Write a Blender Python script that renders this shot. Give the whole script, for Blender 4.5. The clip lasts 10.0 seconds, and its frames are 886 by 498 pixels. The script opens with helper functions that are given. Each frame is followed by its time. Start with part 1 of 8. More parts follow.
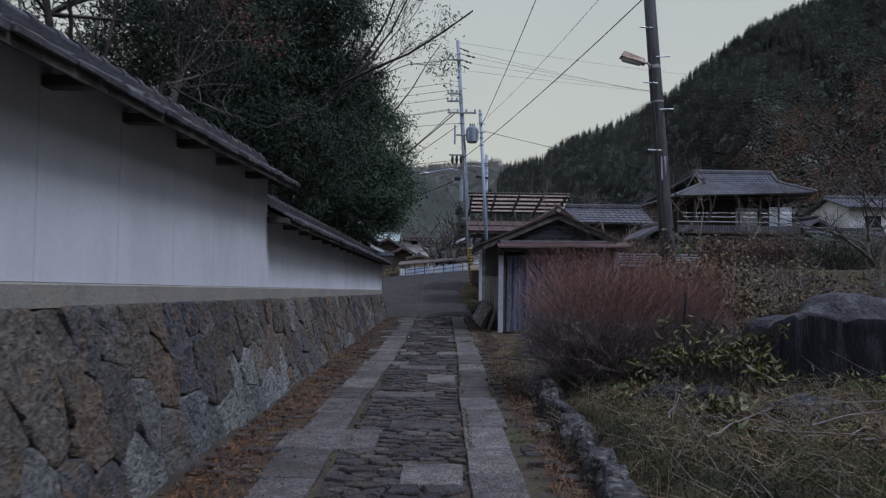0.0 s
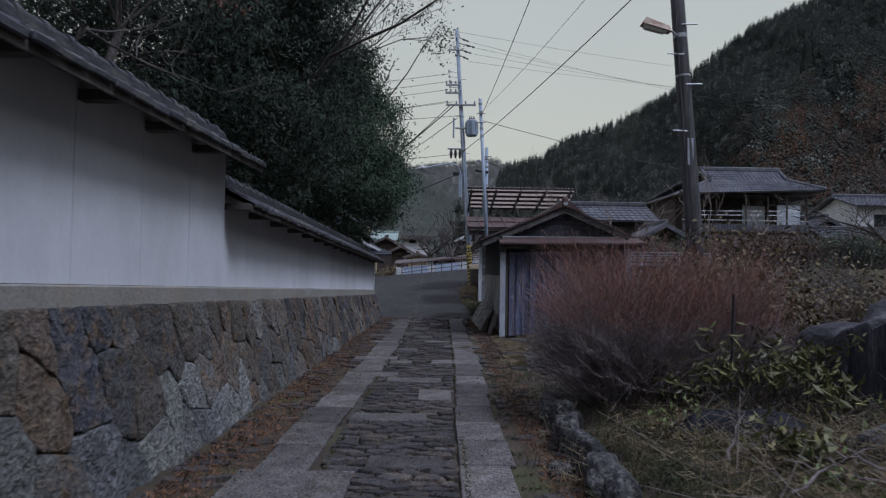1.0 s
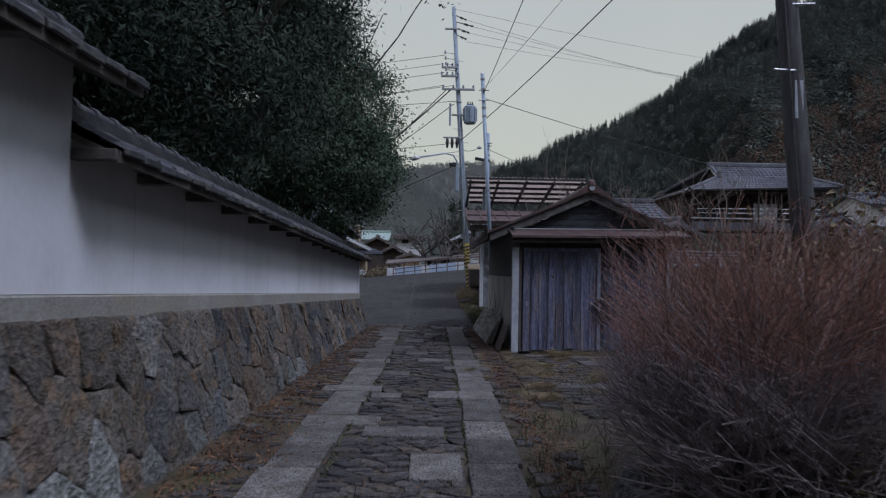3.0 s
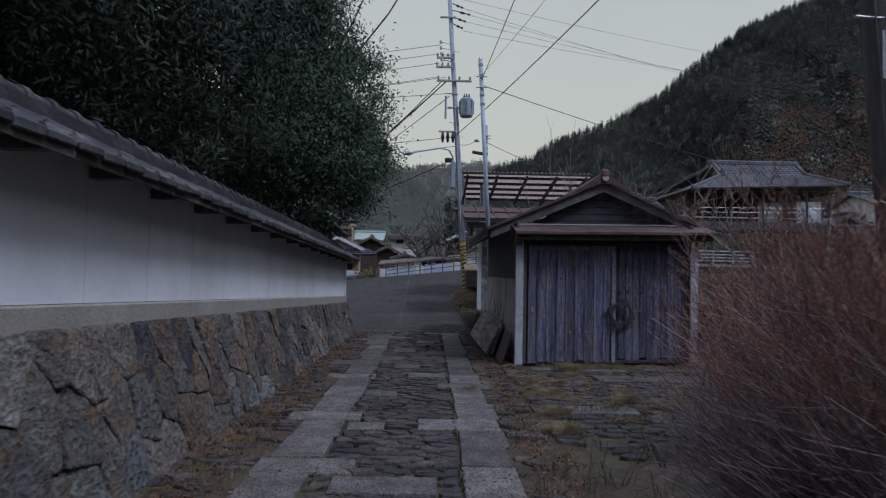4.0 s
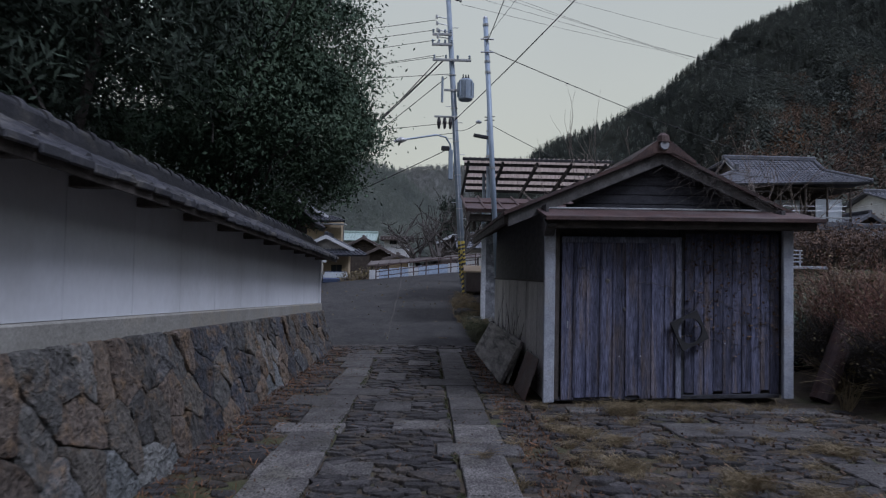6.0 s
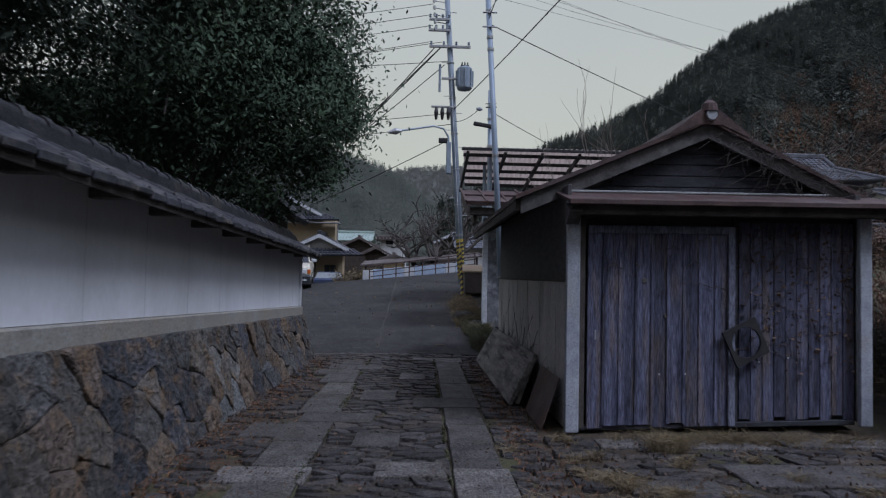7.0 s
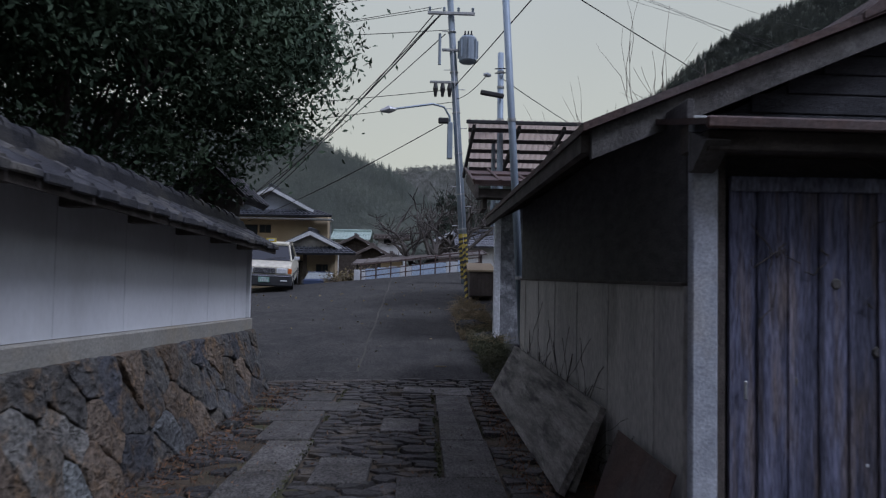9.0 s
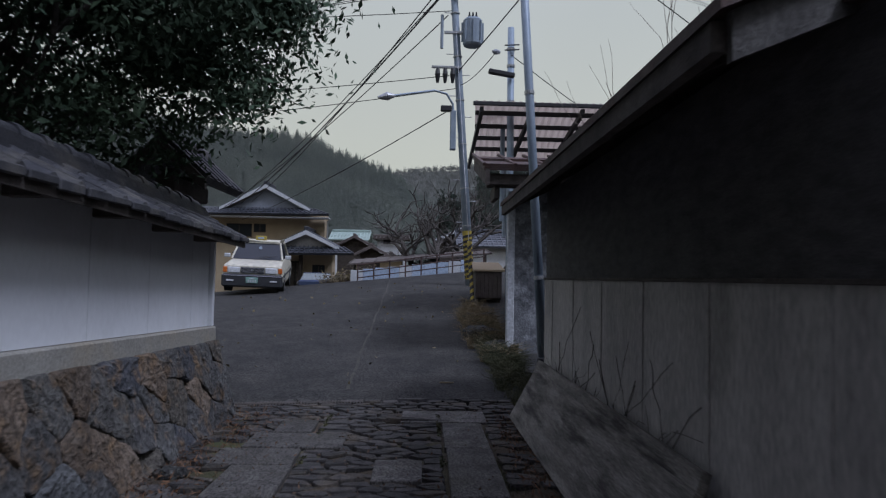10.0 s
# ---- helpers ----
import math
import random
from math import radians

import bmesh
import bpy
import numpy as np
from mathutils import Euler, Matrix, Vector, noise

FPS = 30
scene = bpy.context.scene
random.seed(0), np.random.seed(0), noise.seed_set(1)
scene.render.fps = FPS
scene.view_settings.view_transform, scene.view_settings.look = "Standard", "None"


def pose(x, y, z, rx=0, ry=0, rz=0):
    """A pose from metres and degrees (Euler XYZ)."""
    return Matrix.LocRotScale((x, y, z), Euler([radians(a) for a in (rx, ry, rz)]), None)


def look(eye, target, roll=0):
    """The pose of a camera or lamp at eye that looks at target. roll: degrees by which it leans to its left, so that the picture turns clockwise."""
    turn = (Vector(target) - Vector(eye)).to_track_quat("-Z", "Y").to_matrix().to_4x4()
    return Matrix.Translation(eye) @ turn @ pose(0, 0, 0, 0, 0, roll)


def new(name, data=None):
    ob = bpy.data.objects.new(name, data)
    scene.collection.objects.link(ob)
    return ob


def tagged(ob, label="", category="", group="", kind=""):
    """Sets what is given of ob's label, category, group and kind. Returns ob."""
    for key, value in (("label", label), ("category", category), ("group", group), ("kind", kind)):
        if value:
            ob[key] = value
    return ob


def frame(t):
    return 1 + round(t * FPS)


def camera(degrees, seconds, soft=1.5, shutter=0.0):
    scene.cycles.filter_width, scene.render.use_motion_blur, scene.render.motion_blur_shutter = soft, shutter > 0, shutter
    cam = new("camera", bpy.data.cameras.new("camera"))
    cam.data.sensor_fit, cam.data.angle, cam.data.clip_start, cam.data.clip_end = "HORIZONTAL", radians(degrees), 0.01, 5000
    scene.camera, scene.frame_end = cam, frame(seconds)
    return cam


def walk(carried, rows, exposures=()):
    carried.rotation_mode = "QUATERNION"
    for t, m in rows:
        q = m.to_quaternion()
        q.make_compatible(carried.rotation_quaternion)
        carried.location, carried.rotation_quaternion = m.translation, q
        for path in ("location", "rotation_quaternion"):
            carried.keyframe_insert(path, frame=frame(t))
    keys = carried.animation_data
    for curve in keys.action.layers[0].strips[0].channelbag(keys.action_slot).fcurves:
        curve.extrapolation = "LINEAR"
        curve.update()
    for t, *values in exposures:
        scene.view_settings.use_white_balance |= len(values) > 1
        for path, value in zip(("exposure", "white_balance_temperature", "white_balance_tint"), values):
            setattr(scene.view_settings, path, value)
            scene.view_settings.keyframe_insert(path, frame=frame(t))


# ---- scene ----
cam = camera(67.4, 10.0, soft=1.25, shutter=0.4)
METRES, EYE, TILT, LEAN, TURN = 15.152, 1.5, 0.0, 0.0, 0.0
ROWS = [
    (0.0, 0.0, 0.0, 0.0, -0.03, 1.89, -0.89),
    (0.5, 0.0043, 0.0461, -0.0018, -0.05, 1.87, -0.94),
    (1.0, 0.0041, 0.0936, -0.0018, -0.1, 1.85, -1.0),
    (1.5, 0.0024, 0.143, -0.0033, -0.15, 1.87, -1.04),
    (2.0, -0.0011, 0.1914, -0.0031, -0.26, 1.89, -1.08),
    (2.5, -0.0032, 0.2411, -0.0042, -0.49, 1.93, -1.1),
    (4.0, 0.0006, 0.3889, -0.0036, -1.09, 2.05, -1.11),
    (4.5, -0.0016, 0.4386, -0.003, -1.25, 2.07, -1.12),
    (5.0, -0.0011, 0.489, -0.0041, -1.37, 2.16, -1.12),
    (5.5, -0.0006, 0.5397, -0.0036, -1.46, 2.19, -1.12),
    (7.0, 0.0026, 0.6925, -0.0061, -1.81, 2.33, -1.2),
    (7.5, 0.0052, 0.7434, -0.0054, -1.87, 2.31, -1.22),
    (8.0, 0.006, 0.794, -0.0056, -1.9, 2.32, -1.22),
    (8.5, 0.0082, 0.8445, -0.0061, -1.86, 2.35, -1.18),
    (9.0, 0.0076, 0.896, -0.0064, -1.81, 2.35, -1.11),
    (9.5, 0.0079, 0.9472, -0.0077, -1.82, 2.4, -1.06),
    (10.0, 0.0056, 0.9991, -0.0083, -1.81, 2.47, -1.08),
]
walk(cam, [(t, pose(0, 0, EYE, TILT, LEAN, TURN) @ pose(METRES * x, METRES * y, METRES * z, 90 + pitch, roll, yaw)) for t, x, y, z, yaw, pitch, roll in ROWS], ((0.0, 0.25, 5740, 18), (10.0, 0.25, 5740, 18)))

# ---- light: dim overcast afternoon ----
world = bpy.data.worlds.new("overcast_sky")
scene.world = world
world.use_nodes = True
wn, wl = world.node_tree.nodes, world.node_tree.links
wn.clear()
w_out = wn.new("ShaderNodeOutputWorld")
w_sky = wn.new("ShaderNodeTexSky")
w_sky.sky_type = 'NISHITA'
w_sky.sun_disc = False
w_sky.sun_elevation, w_sky.sun_rotation = radians(14), radians(200)
w_sky.air_density, w_sky.dust_density = 1.0, 4.0
w_bg1 = wn.new("ShaderNodeBackground")
w_bg1.inputs[1].default_value = 0.003
w_bg2 = wn.new("ShaderNodeBackground")
w_tc = wn.new("ShaderNodeTexCoord")
w_sep = wn.new("ShaderNodeSeparateXYZ")
w_ramp = wn.new("ShaderNodeValToRGB")
w_ramp.color_ramp.elements[0].position = 0.0
w_ramp.color_ramp.elements[0].color = (0.485, 0.48, 0.345, 1)
w_ramp.color_ramp.elements[1].position = 0.92
w_ramp.color_ramp.elements[1].color = (0.56, 0.575, 0.73, 1)
e_mid = w_ramp.color_ramp.elements.new(0.38)
e_mid.color = (0.402, 0.419, 0.358, 1)
w_noise = wn.new("ShaderNodeTexNoise")
w_noise.inputs["Scale"].default_value = 1.6
w_noise.inputs["Detail"].default_value = 4
w_mul = wn.new("ShaderNodeMath")
w_mul.operation = 'MULTIPLY_ADD'
w_mul.inputs[1].default_value = 0.22
w_mul.inputs[2].default_value = 0.89
w_add = wn.new("ShaderNodeAddShader")
wl.new(w_tc.outputs["Generated"], w_sep.inputs[0])
wl.new(w_sep.outputs["Z"], w_ramp.inputs[0])
wl.new(w_tc.outputs["Generated"], w_noise.inputs["Vector"])
wl.new(w_noise.outputs[0], w_mul.inputs[0])
wl.new(w_ramp.outputs[0], w_bg2.inputs[0])
wl.new(w_mul.outputs[0], w_bg2.inputs[1])
wl.new(w_sky.outputs[0], w_bg1.inputs[0])
wl.new(w_bg1.outputs[0], w_add.inputs[0])
wl.new(w_bg2.outputs[0], w_add.inputs[1])
wl.new(w_add.outputs[0], w_out.inputs[0])
sun = new("sun", bpy.data.lights.new("sun", 'SUN'))
sun.data.energy, sun.data.angle, sun.data.color = 1.5, radians(16), (0.91, 0.95, 1.0)
sun.matrix_world = look((9.5, 0.5, 17), (0, 8, 0))


# ---- materials ----
def mat(name, c1, c2, scale=4.0, rough=0.8, bump=0.3, fine=40.0, metal=0.0, rand=0.0, c3=None, c3scale=0.7, c3amt=0.5, stretch=(1, 1, 1), palette=None, island=False, spec=0.4, bumpd=0.02, grain=0.38, soften=0.0, crisp=0.28):
    m = bpy.data.materials.new(name)
    m.use_nodes = True
    n, l = m.node_tree.nodes, m.node_tree.links
    b = n["Principled BSDF"]
    b.inputs["Roughness"].default_value, b.inputs["Metallic"].default_value = rough, metal
    b.inputs["Specular IOR Level"].default_value = spec
    geo = n.new("ShaderNodeNewGeometry")
    mp = n.new("ShaderNodeMapping")
    mp.inputs["Scale"].default_value = stretch
    l.new(geo.outputs["Position"], mp.inputs[0])

    def noise_tex(s, d=5):
        t = n.new("ShaderNodeTexNoise")
        t.inputs["Scale"].default_value, t.inputs["Detail"].default_value, t.inputs["Roughness"].default_value = s, d, 0.62
        l.new(mp.outputs[0], t.inputs["Vector"])
        return t
    big, small = noise_tex(scale), noise_tex(fine)
    r = n.new("ShaderNodeValToRGB")
    r.color_ramp.elements[0].position, r.color_ramp.elements[1].position = 0.34, 0.68
    r.color_ramp.elements[0].color, r.color_ramp.elements[1].color = (*c1, 1), (*c2, 1)
    l.new(big.outputs[0], r.inputs[0])
    col = r.outputs[0]

    def mix(fac, a, bcol, mode='MIX'):
        x = n.new("ShaderNodeMix")
        x.data_type, x.blend_type = 'RGBA', mode
        for sock, v in ((x.inputs[0], fac), (x.inputs[6], a), (x.inputs[7], bcol)):
            if isinstance(v, (int, float)):
                sock.default_value = v
            elif isinstance(v, tuple):
                sock.default_value = (*v, 1)
            else:
                l.new(v, sock)
        return x.outputs[2]
    rnd = None
    if rand or palette:
        if island:
            rnd = geo.outputs["Random Per Island"]
        else:
            oi = n.new("ShaderNodeObjectInfo")
            rnd = oi.outputs["Random"]
    if palette:
        p = n.new("ShaderNodeValToRGB")
        p.color_ramp.interpolation = 'CONSTANT'
        while len(p.color_ramp.elements) < len(palette):
            p.color_ramp.elements.new(0.5)
        for i, c in enumerate(palette):
            p.color_ramp.elements[i].position = i / len(palette)
            p.color_ramp.elements[i].color = (*c, 1)
        l.new(rnd, p.inputs[0])
        col = mix(0.62, col, p.outputs[0])
    if c3:
        t3 = noise_tex(c3scale, 6)
        r3 = n.new("ShaderNodeValToRGB")
        r3.color_ramp.elements[0].position, r3.color_ramp.elements[1].position = 0.5, 0.66
        r3.color_ramp.elements[0].color, r3.color_ramp.elements[1].color = (0, 0, 0, 1), (c3amt, c3amt, c3amt, 1)
        l.new(t3.outputs[0], r3.inputs[0])
        col = mix(r3.outputs[0], col, c3)
    rf = n.new("ShaderNodeMapRange")
    rf.inputs[1].default_value, rf.inputs[2].default_value = 0.5 - crisp, 0.5 + crisp
    rf.inputs[3].default_value, rf.inputs[4].default_value = 1 - grain, 1 + grain
    l.new(small.outputs[0], rf.inputs[0])
    col = mix(1.0, col, rf.outputs[0], 'MULTIPLY')
    if rand:
        rr = n.new("ShaderNodeMapRange")
        rr.inputs[3].default_value, rr.inputs[4].default_value = 1 - rand, 1 + rand
        fr = n.new("ShaderNodeMath")
        fr.operation = 'FRACT'
        ml = n.new("ShaderNodeMath")
        ml.operation = 'MULTIPLY'
        ml.inputs[1].default_value = 7.31
        l.new(rnd, ml.inputs[0])
        l.new(ml.outputs[0], fr.inputs[0])
        l.new(fr.outputs[0], rr.inputs[0])
        col = mix(1.0, col, rr.outputs[0], 'MULTIPLY')
    l.new(col, b.inputs["Base Color"])
    if bump:
        ad = n.new("ShaderNodeMath")
        ad.operation = 'ADD'
        l.new(big.outputs[0], ad.inputs[0])
        l.new(small.outputs[0], ad.inputs[1])
        bp = n.new("ShaderNodeBump")
        bp.inputs["Strength"].default_value, bp.inputs["Distance"].default_value = bump, bumpd
        l.new(ad.outputs[0], bp.inputs["Height"])
        l.new(bp.outputs[0], b.inputs["Normal"])
    if soften:
        # a crown of needles takes light like one rounded mass
        nx = n.new("ShaderNodeMix")
        nx.data_type = 'VECTOR'
        nx.inputs[0].default_value = soften
        l.new(geo.outputs["Normal"], nx.inputs[4])
        nx.inputs[5].default_value = (0.0, -0.62, 0.62)
        nn_ = n.new("ShaderNodeVectorMath")
        nn_.operation = 'NORMALIZE'
        l.new(nx.outputs[1], nn_.inputs[0])
        l.new(nn_.outputs[0], b.inputs["Normal"])
    return m


M_PLASTER = mat("white_plaster", (0.54, 0.555, 0.585), (0.64, 0.655, 0.685), 0.9, 0.85, 0.05, 30, c3=(0.40, 0.40, 0.395), c3scale=0.8, c3amt=0.35, stretch=(1, 1, 0.5), grain=0.06)
M_BAND = mat("cement_band", (0.222, 0.215, 0.192), (0.311, 0.303, 0.274), 3, 0.9, 0.25, 50, c3=(0.222, 0.178, 0.111), c3scale=1.5, c3amt=0.5)
M_WALLSTONE = mat("field_stone", (0.060, 0.063, 0.067), (0.200, 0.196, 0.186), 7, 0.9, 1.0, 26, rand=0.30, grain=0.55, crisp=0.17, c3=(0.147, 0.096, 0.053), c3scale=6.5, c3amt=0.8, bumpd=0.06,
                  palette=[(0.131, 0.126, 0.115), (0.038, 0.042, 0.058), (0.152, 0.101, 0.060), (0.113, 0.094, 0.070), (0.085, 0.083, 0.084), (0.179, 0.172, 0.155), (0.121, 0.081, 0.053), (0.062, 0.057, 0.051), (0.106, 0.106, 0.105), (0.147, 0.126, 0.100)])
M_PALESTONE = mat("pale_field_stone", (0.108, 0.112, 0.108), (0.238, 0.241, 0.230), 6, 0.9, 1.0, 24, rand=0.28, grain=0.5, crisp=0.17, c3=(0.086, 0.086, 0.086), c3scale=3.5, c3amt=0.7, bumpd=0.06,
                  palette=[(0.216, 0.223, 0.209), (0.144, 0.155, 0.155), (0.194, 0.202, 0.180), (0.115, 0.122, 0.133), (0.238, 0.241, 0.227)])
M_MORTAR = mat("dark_earth_joint", (0.04, 0.036, 0.03), (0.09, 0.08, 0.065), 6, 0.95, 0.5, 40)
M_MORTAR2 = mat("wall_joint", (0.07, 0.067, 0.062), (0.15, 0.145, 0.135), 6, 0.95, 0.6, 40)
M_TILE = mat("smoked_roof_tile", (0.029, 0.030, 0.037), (0.066, 0.067, 0.076), 6, 0.6, 0.3, 50, rand=0.3, grain=0.5, c3=(0.13, 0.12, 0.10), c3scale=3.0, c3amt=0.6)
M_OLDWOOD = mat("weathered_dark_wood", (0.045, 0.038, 0.034), (0.11, 0.095, 0.085), 6, 0.85, 0.4, 60, stretch=(1, 1, 1), rand=0.2)
M_GRANITE = mat("granite_slab", (0.058, 0.053, 0.050), (0.133, 0.126, 0.117), 4.5, 0.85, 1.0, 60, rand=0.42, grain=0.75, crisp=0.13, c3=(0.074, 0.069, 0.056), c3scale=2.2, c3amt=0.75, bumpd=0.008)
M_COBBLE = mat("paving_cobble", (0.026, 0.024, 0.025), (0.062, 0.058, 0.055), 11, 0.8, 0.8, 40, grain=0.65, crisp=0.15, rand=0.45, island=True, c3=(0.120, 0.092, 0.057), c3scale=2.5, c3amt=0.45, bumpd=0.015)
M_COBBLE_P = mat("paving_cobble_piece", (0.026, 0.024, 0.025), (0.062, 0.058, 0.055), 11, 0.8, 0.8, 40, grain=0.6, rand=0.45, c3=(0.120, 0.092, 0.057), c3scale=2.5, c3amt=0.45, bumpd=0.015)
M_SOIL = mat("leafy_soil", (0.042, 0.033, 0.024), (0.092, 0.07, 0.046), 5, 0.95, 0.8, 45, c3=(0.07, 0.085, 0.03), c3scale=0.9, c3amt=0.7, bumpd=0.03)
M_GROUND = mat("valley_ground", (0.07, 0.065, 0.04), (0.14, 0.12, 0.075), 0.8, 0.95, 0.5, 12, c3=(0.06, 0.08, 0.03), c3scale=0.25, c3amt=0.7)
M_ASPHALT = mat("asphalt", (0.030, 0.030, 0.030), (0.050, 0.0485, 0.046), 3.0, 0.92, 0.8, 45, grain=0.75, crisp=0.13, c3=(0.066, 0.063, 0.058), c3scale=0.9, c3amt=0.45, bumpd=0.012, spec=0.2)
M_SEAM = mat("dusty_seam", (0.044, 0.042, 0.036), (0.068, 0.064, 0.053), 9, 0.95, 0.4, 60, c3=(0.036, 0.036, 0.034), c3scale=5, c3amt=1.0)
M_BOARD = mat("weathered_board", (0.044, 0.047, 0.078), (0.135, 0.141, 0.212), 3, 0.85, 0.6, 20, grain=0.6, crisp=0.15, rand=0.36, stretch=(6, 6, 0.5), c3=(0.17, 0.13, 0.10), c3scale=2.0, c3amt=0.6)
M_RAILBOARD = mat("paler_rail_board", (0.09, 0.096, 0.135), (0.19, 0.20, 0.26), 3, 0.85, 0.5, 20, grain=0.5, crisp=0.16, stretch=(3, 3, 0.8))
M_CEMENT = mat("cement_board", (0.386, 0.372, 0.351), (0.535, 0.518, 0.486), 2.5, 0.9, 0.2, 50, c3=(0.162, 0.152, 0.129), c3scale=1.2, c3amt=0.6, stretch=(1, 1, 0.3))
M_POSTWHITE = mat("pale_cement_post", (0.276, 0.300, 0.342), (0.420, 0.444, 0.492), 5, 0.85, 0.25, 70, c3=(0.300, 0.288, 0.264), c3scale=3, c3amt=0.5)
M_DARKBOARD = mat("dark_shed_board", (0.055, 0.053, 0.054), (0.10, 0.096, 0.097), 5, 0.85, 0.4, 50, stretch=(1, 1, 3))
M_RUST = mat("rusty_sheet", (0.045, 0.027, 0.025), (0.095, 0.055, 0.046), 5, 0.65, 0.3, 50, c3=(0.12, 0.11, 0.11), c3scale=2.2, c3amt=0.4)
M_BARGE = mat("grey_bargeboard", (0.06, 0.057, 0.056), (0.14, 0.135, 0.13), 5, 0.9, 0.5, 50, c3=(0.08, 0.075, 0.07), c3scale=4, c3amt=0.7)
M_POLE = mat("galvanised_pole", (0.25, 0.315, 0.39), (0.33, 0.39, 0.465), 3, 0.5, 0.04, 60, metal=0.1, grain=0.12)
M_CONCPOLE = mat("concrete_pole", (0.23, 0.285, 0.345), (0.31, 0.36, 0.42), 4, 0.7, 0.1, 60, grain=0.15)
M_WOODPOLE = mat("tarred_wood_pole", (0.04, 0.039, 0.04), (0.10, 0.098, 0.10), 4, 0.8, 0.4, 50, stretch=(5, 5, 0.5))
M_STEEL = mat("dull_steel", (0.34, 0.35, 0.36), (0.46, 0.47, 0.48), 6, 0.45, 0.1, 60, metal=0.7)
M_BLACK = mat("black_cable", (0.02, 0.02, 0.022), (0.035, 0.035, 0.037), 6, 0.6, 0.0)
M_LEAF = mat("evergreen_leaf", (0.034, 0.058, 0.038), (0.085, 0.125, 0.074), 1.2, 0.68, 0.0, 30, rand=0.3, island=True, spec=0.16, soften=0.45)
M_LEAF2 = mat("conifer_spray", (0.024, 0.036, 0.026), (0.048, 0.065, 0.046), 1.0, 0.75, 0.0, 30, rand=0.4, island=True, spec=0.2, soften=0.3)
M_LEAFRED = mat("maple_leaf", (0.10, 0.035, 0.022), (0.17, 0.07, 0.04), 1.0, 0.6, 0.0, 30, rand=0.5, island=True)
M_BARK = mat("bark", (0.045, 0.04, 0.036), (0.11, 0.098, 0.088), 8, 0.9, 0.6, 40)
M_TWIG = mat("bare_twig", (0.151, 0.124, 0.121), (0.270, 0.229, 0.221), 3, 0.85, 0.0, 30, rand=0.4, island=True)
M_TWIGRED = mat("red_twig_tip", (0.192, 0.098, 0.074), (0.318, 0.168, 0.126), 2, 0.8, 0.0, 30, rand=0.4, island=True)
# cedar green, lifted slightly to suggest haze on the hillside
M_FOREST = mat("cedar_forest", (0.037, 0.044, 0.039), (0.066, 0.073, 0.06), 0.03, 0.95, 0.0, 0.4, rand=0.16, grain=0.12, soften=0.84, spec=0.05, island=True)
M_FORESTDARK = mat("cedar_needles", (0.035, 0.046, 0.038), (0.066, 0.08, 0.062), 0.5, 0.9, 0.0, 6, rand=0.3, island=True, soften=0.6, spec=0.1)
M_FORESTAUT = mat("autumn_wood", (0.080, 0.062, 0.053), (0.13, 0.088, 0.062), 0.05, 0.95, 0.0, 0.5, rand=0.35, c3=(0.15, 0.075, 0.03), c3scale=0.045, c3amt=0.75, island=True, soften=0.5, spec=0.1)
# paler, greyer base colours stand in for haze over the far hills
M_FORESTGREY = mat("hazed_far_wood", (0.155, 0.165, 0.155), (0.195, 0.20, 0.185), 0.01, 0.95, 0.0, 0.2, grain=0.05, rand=0.08, island=True, soften=0.8, spec=0.1)
M_FORESTFAR = mat("hazed_hill_wood", (0.120, 0.137, 0.122), (0.159, 0.174, 0.150), 0.02, 0.95, 0.0, 0.3, rand=0.10, grain=0.06, island=True, soften=0.9, spec=0.05)


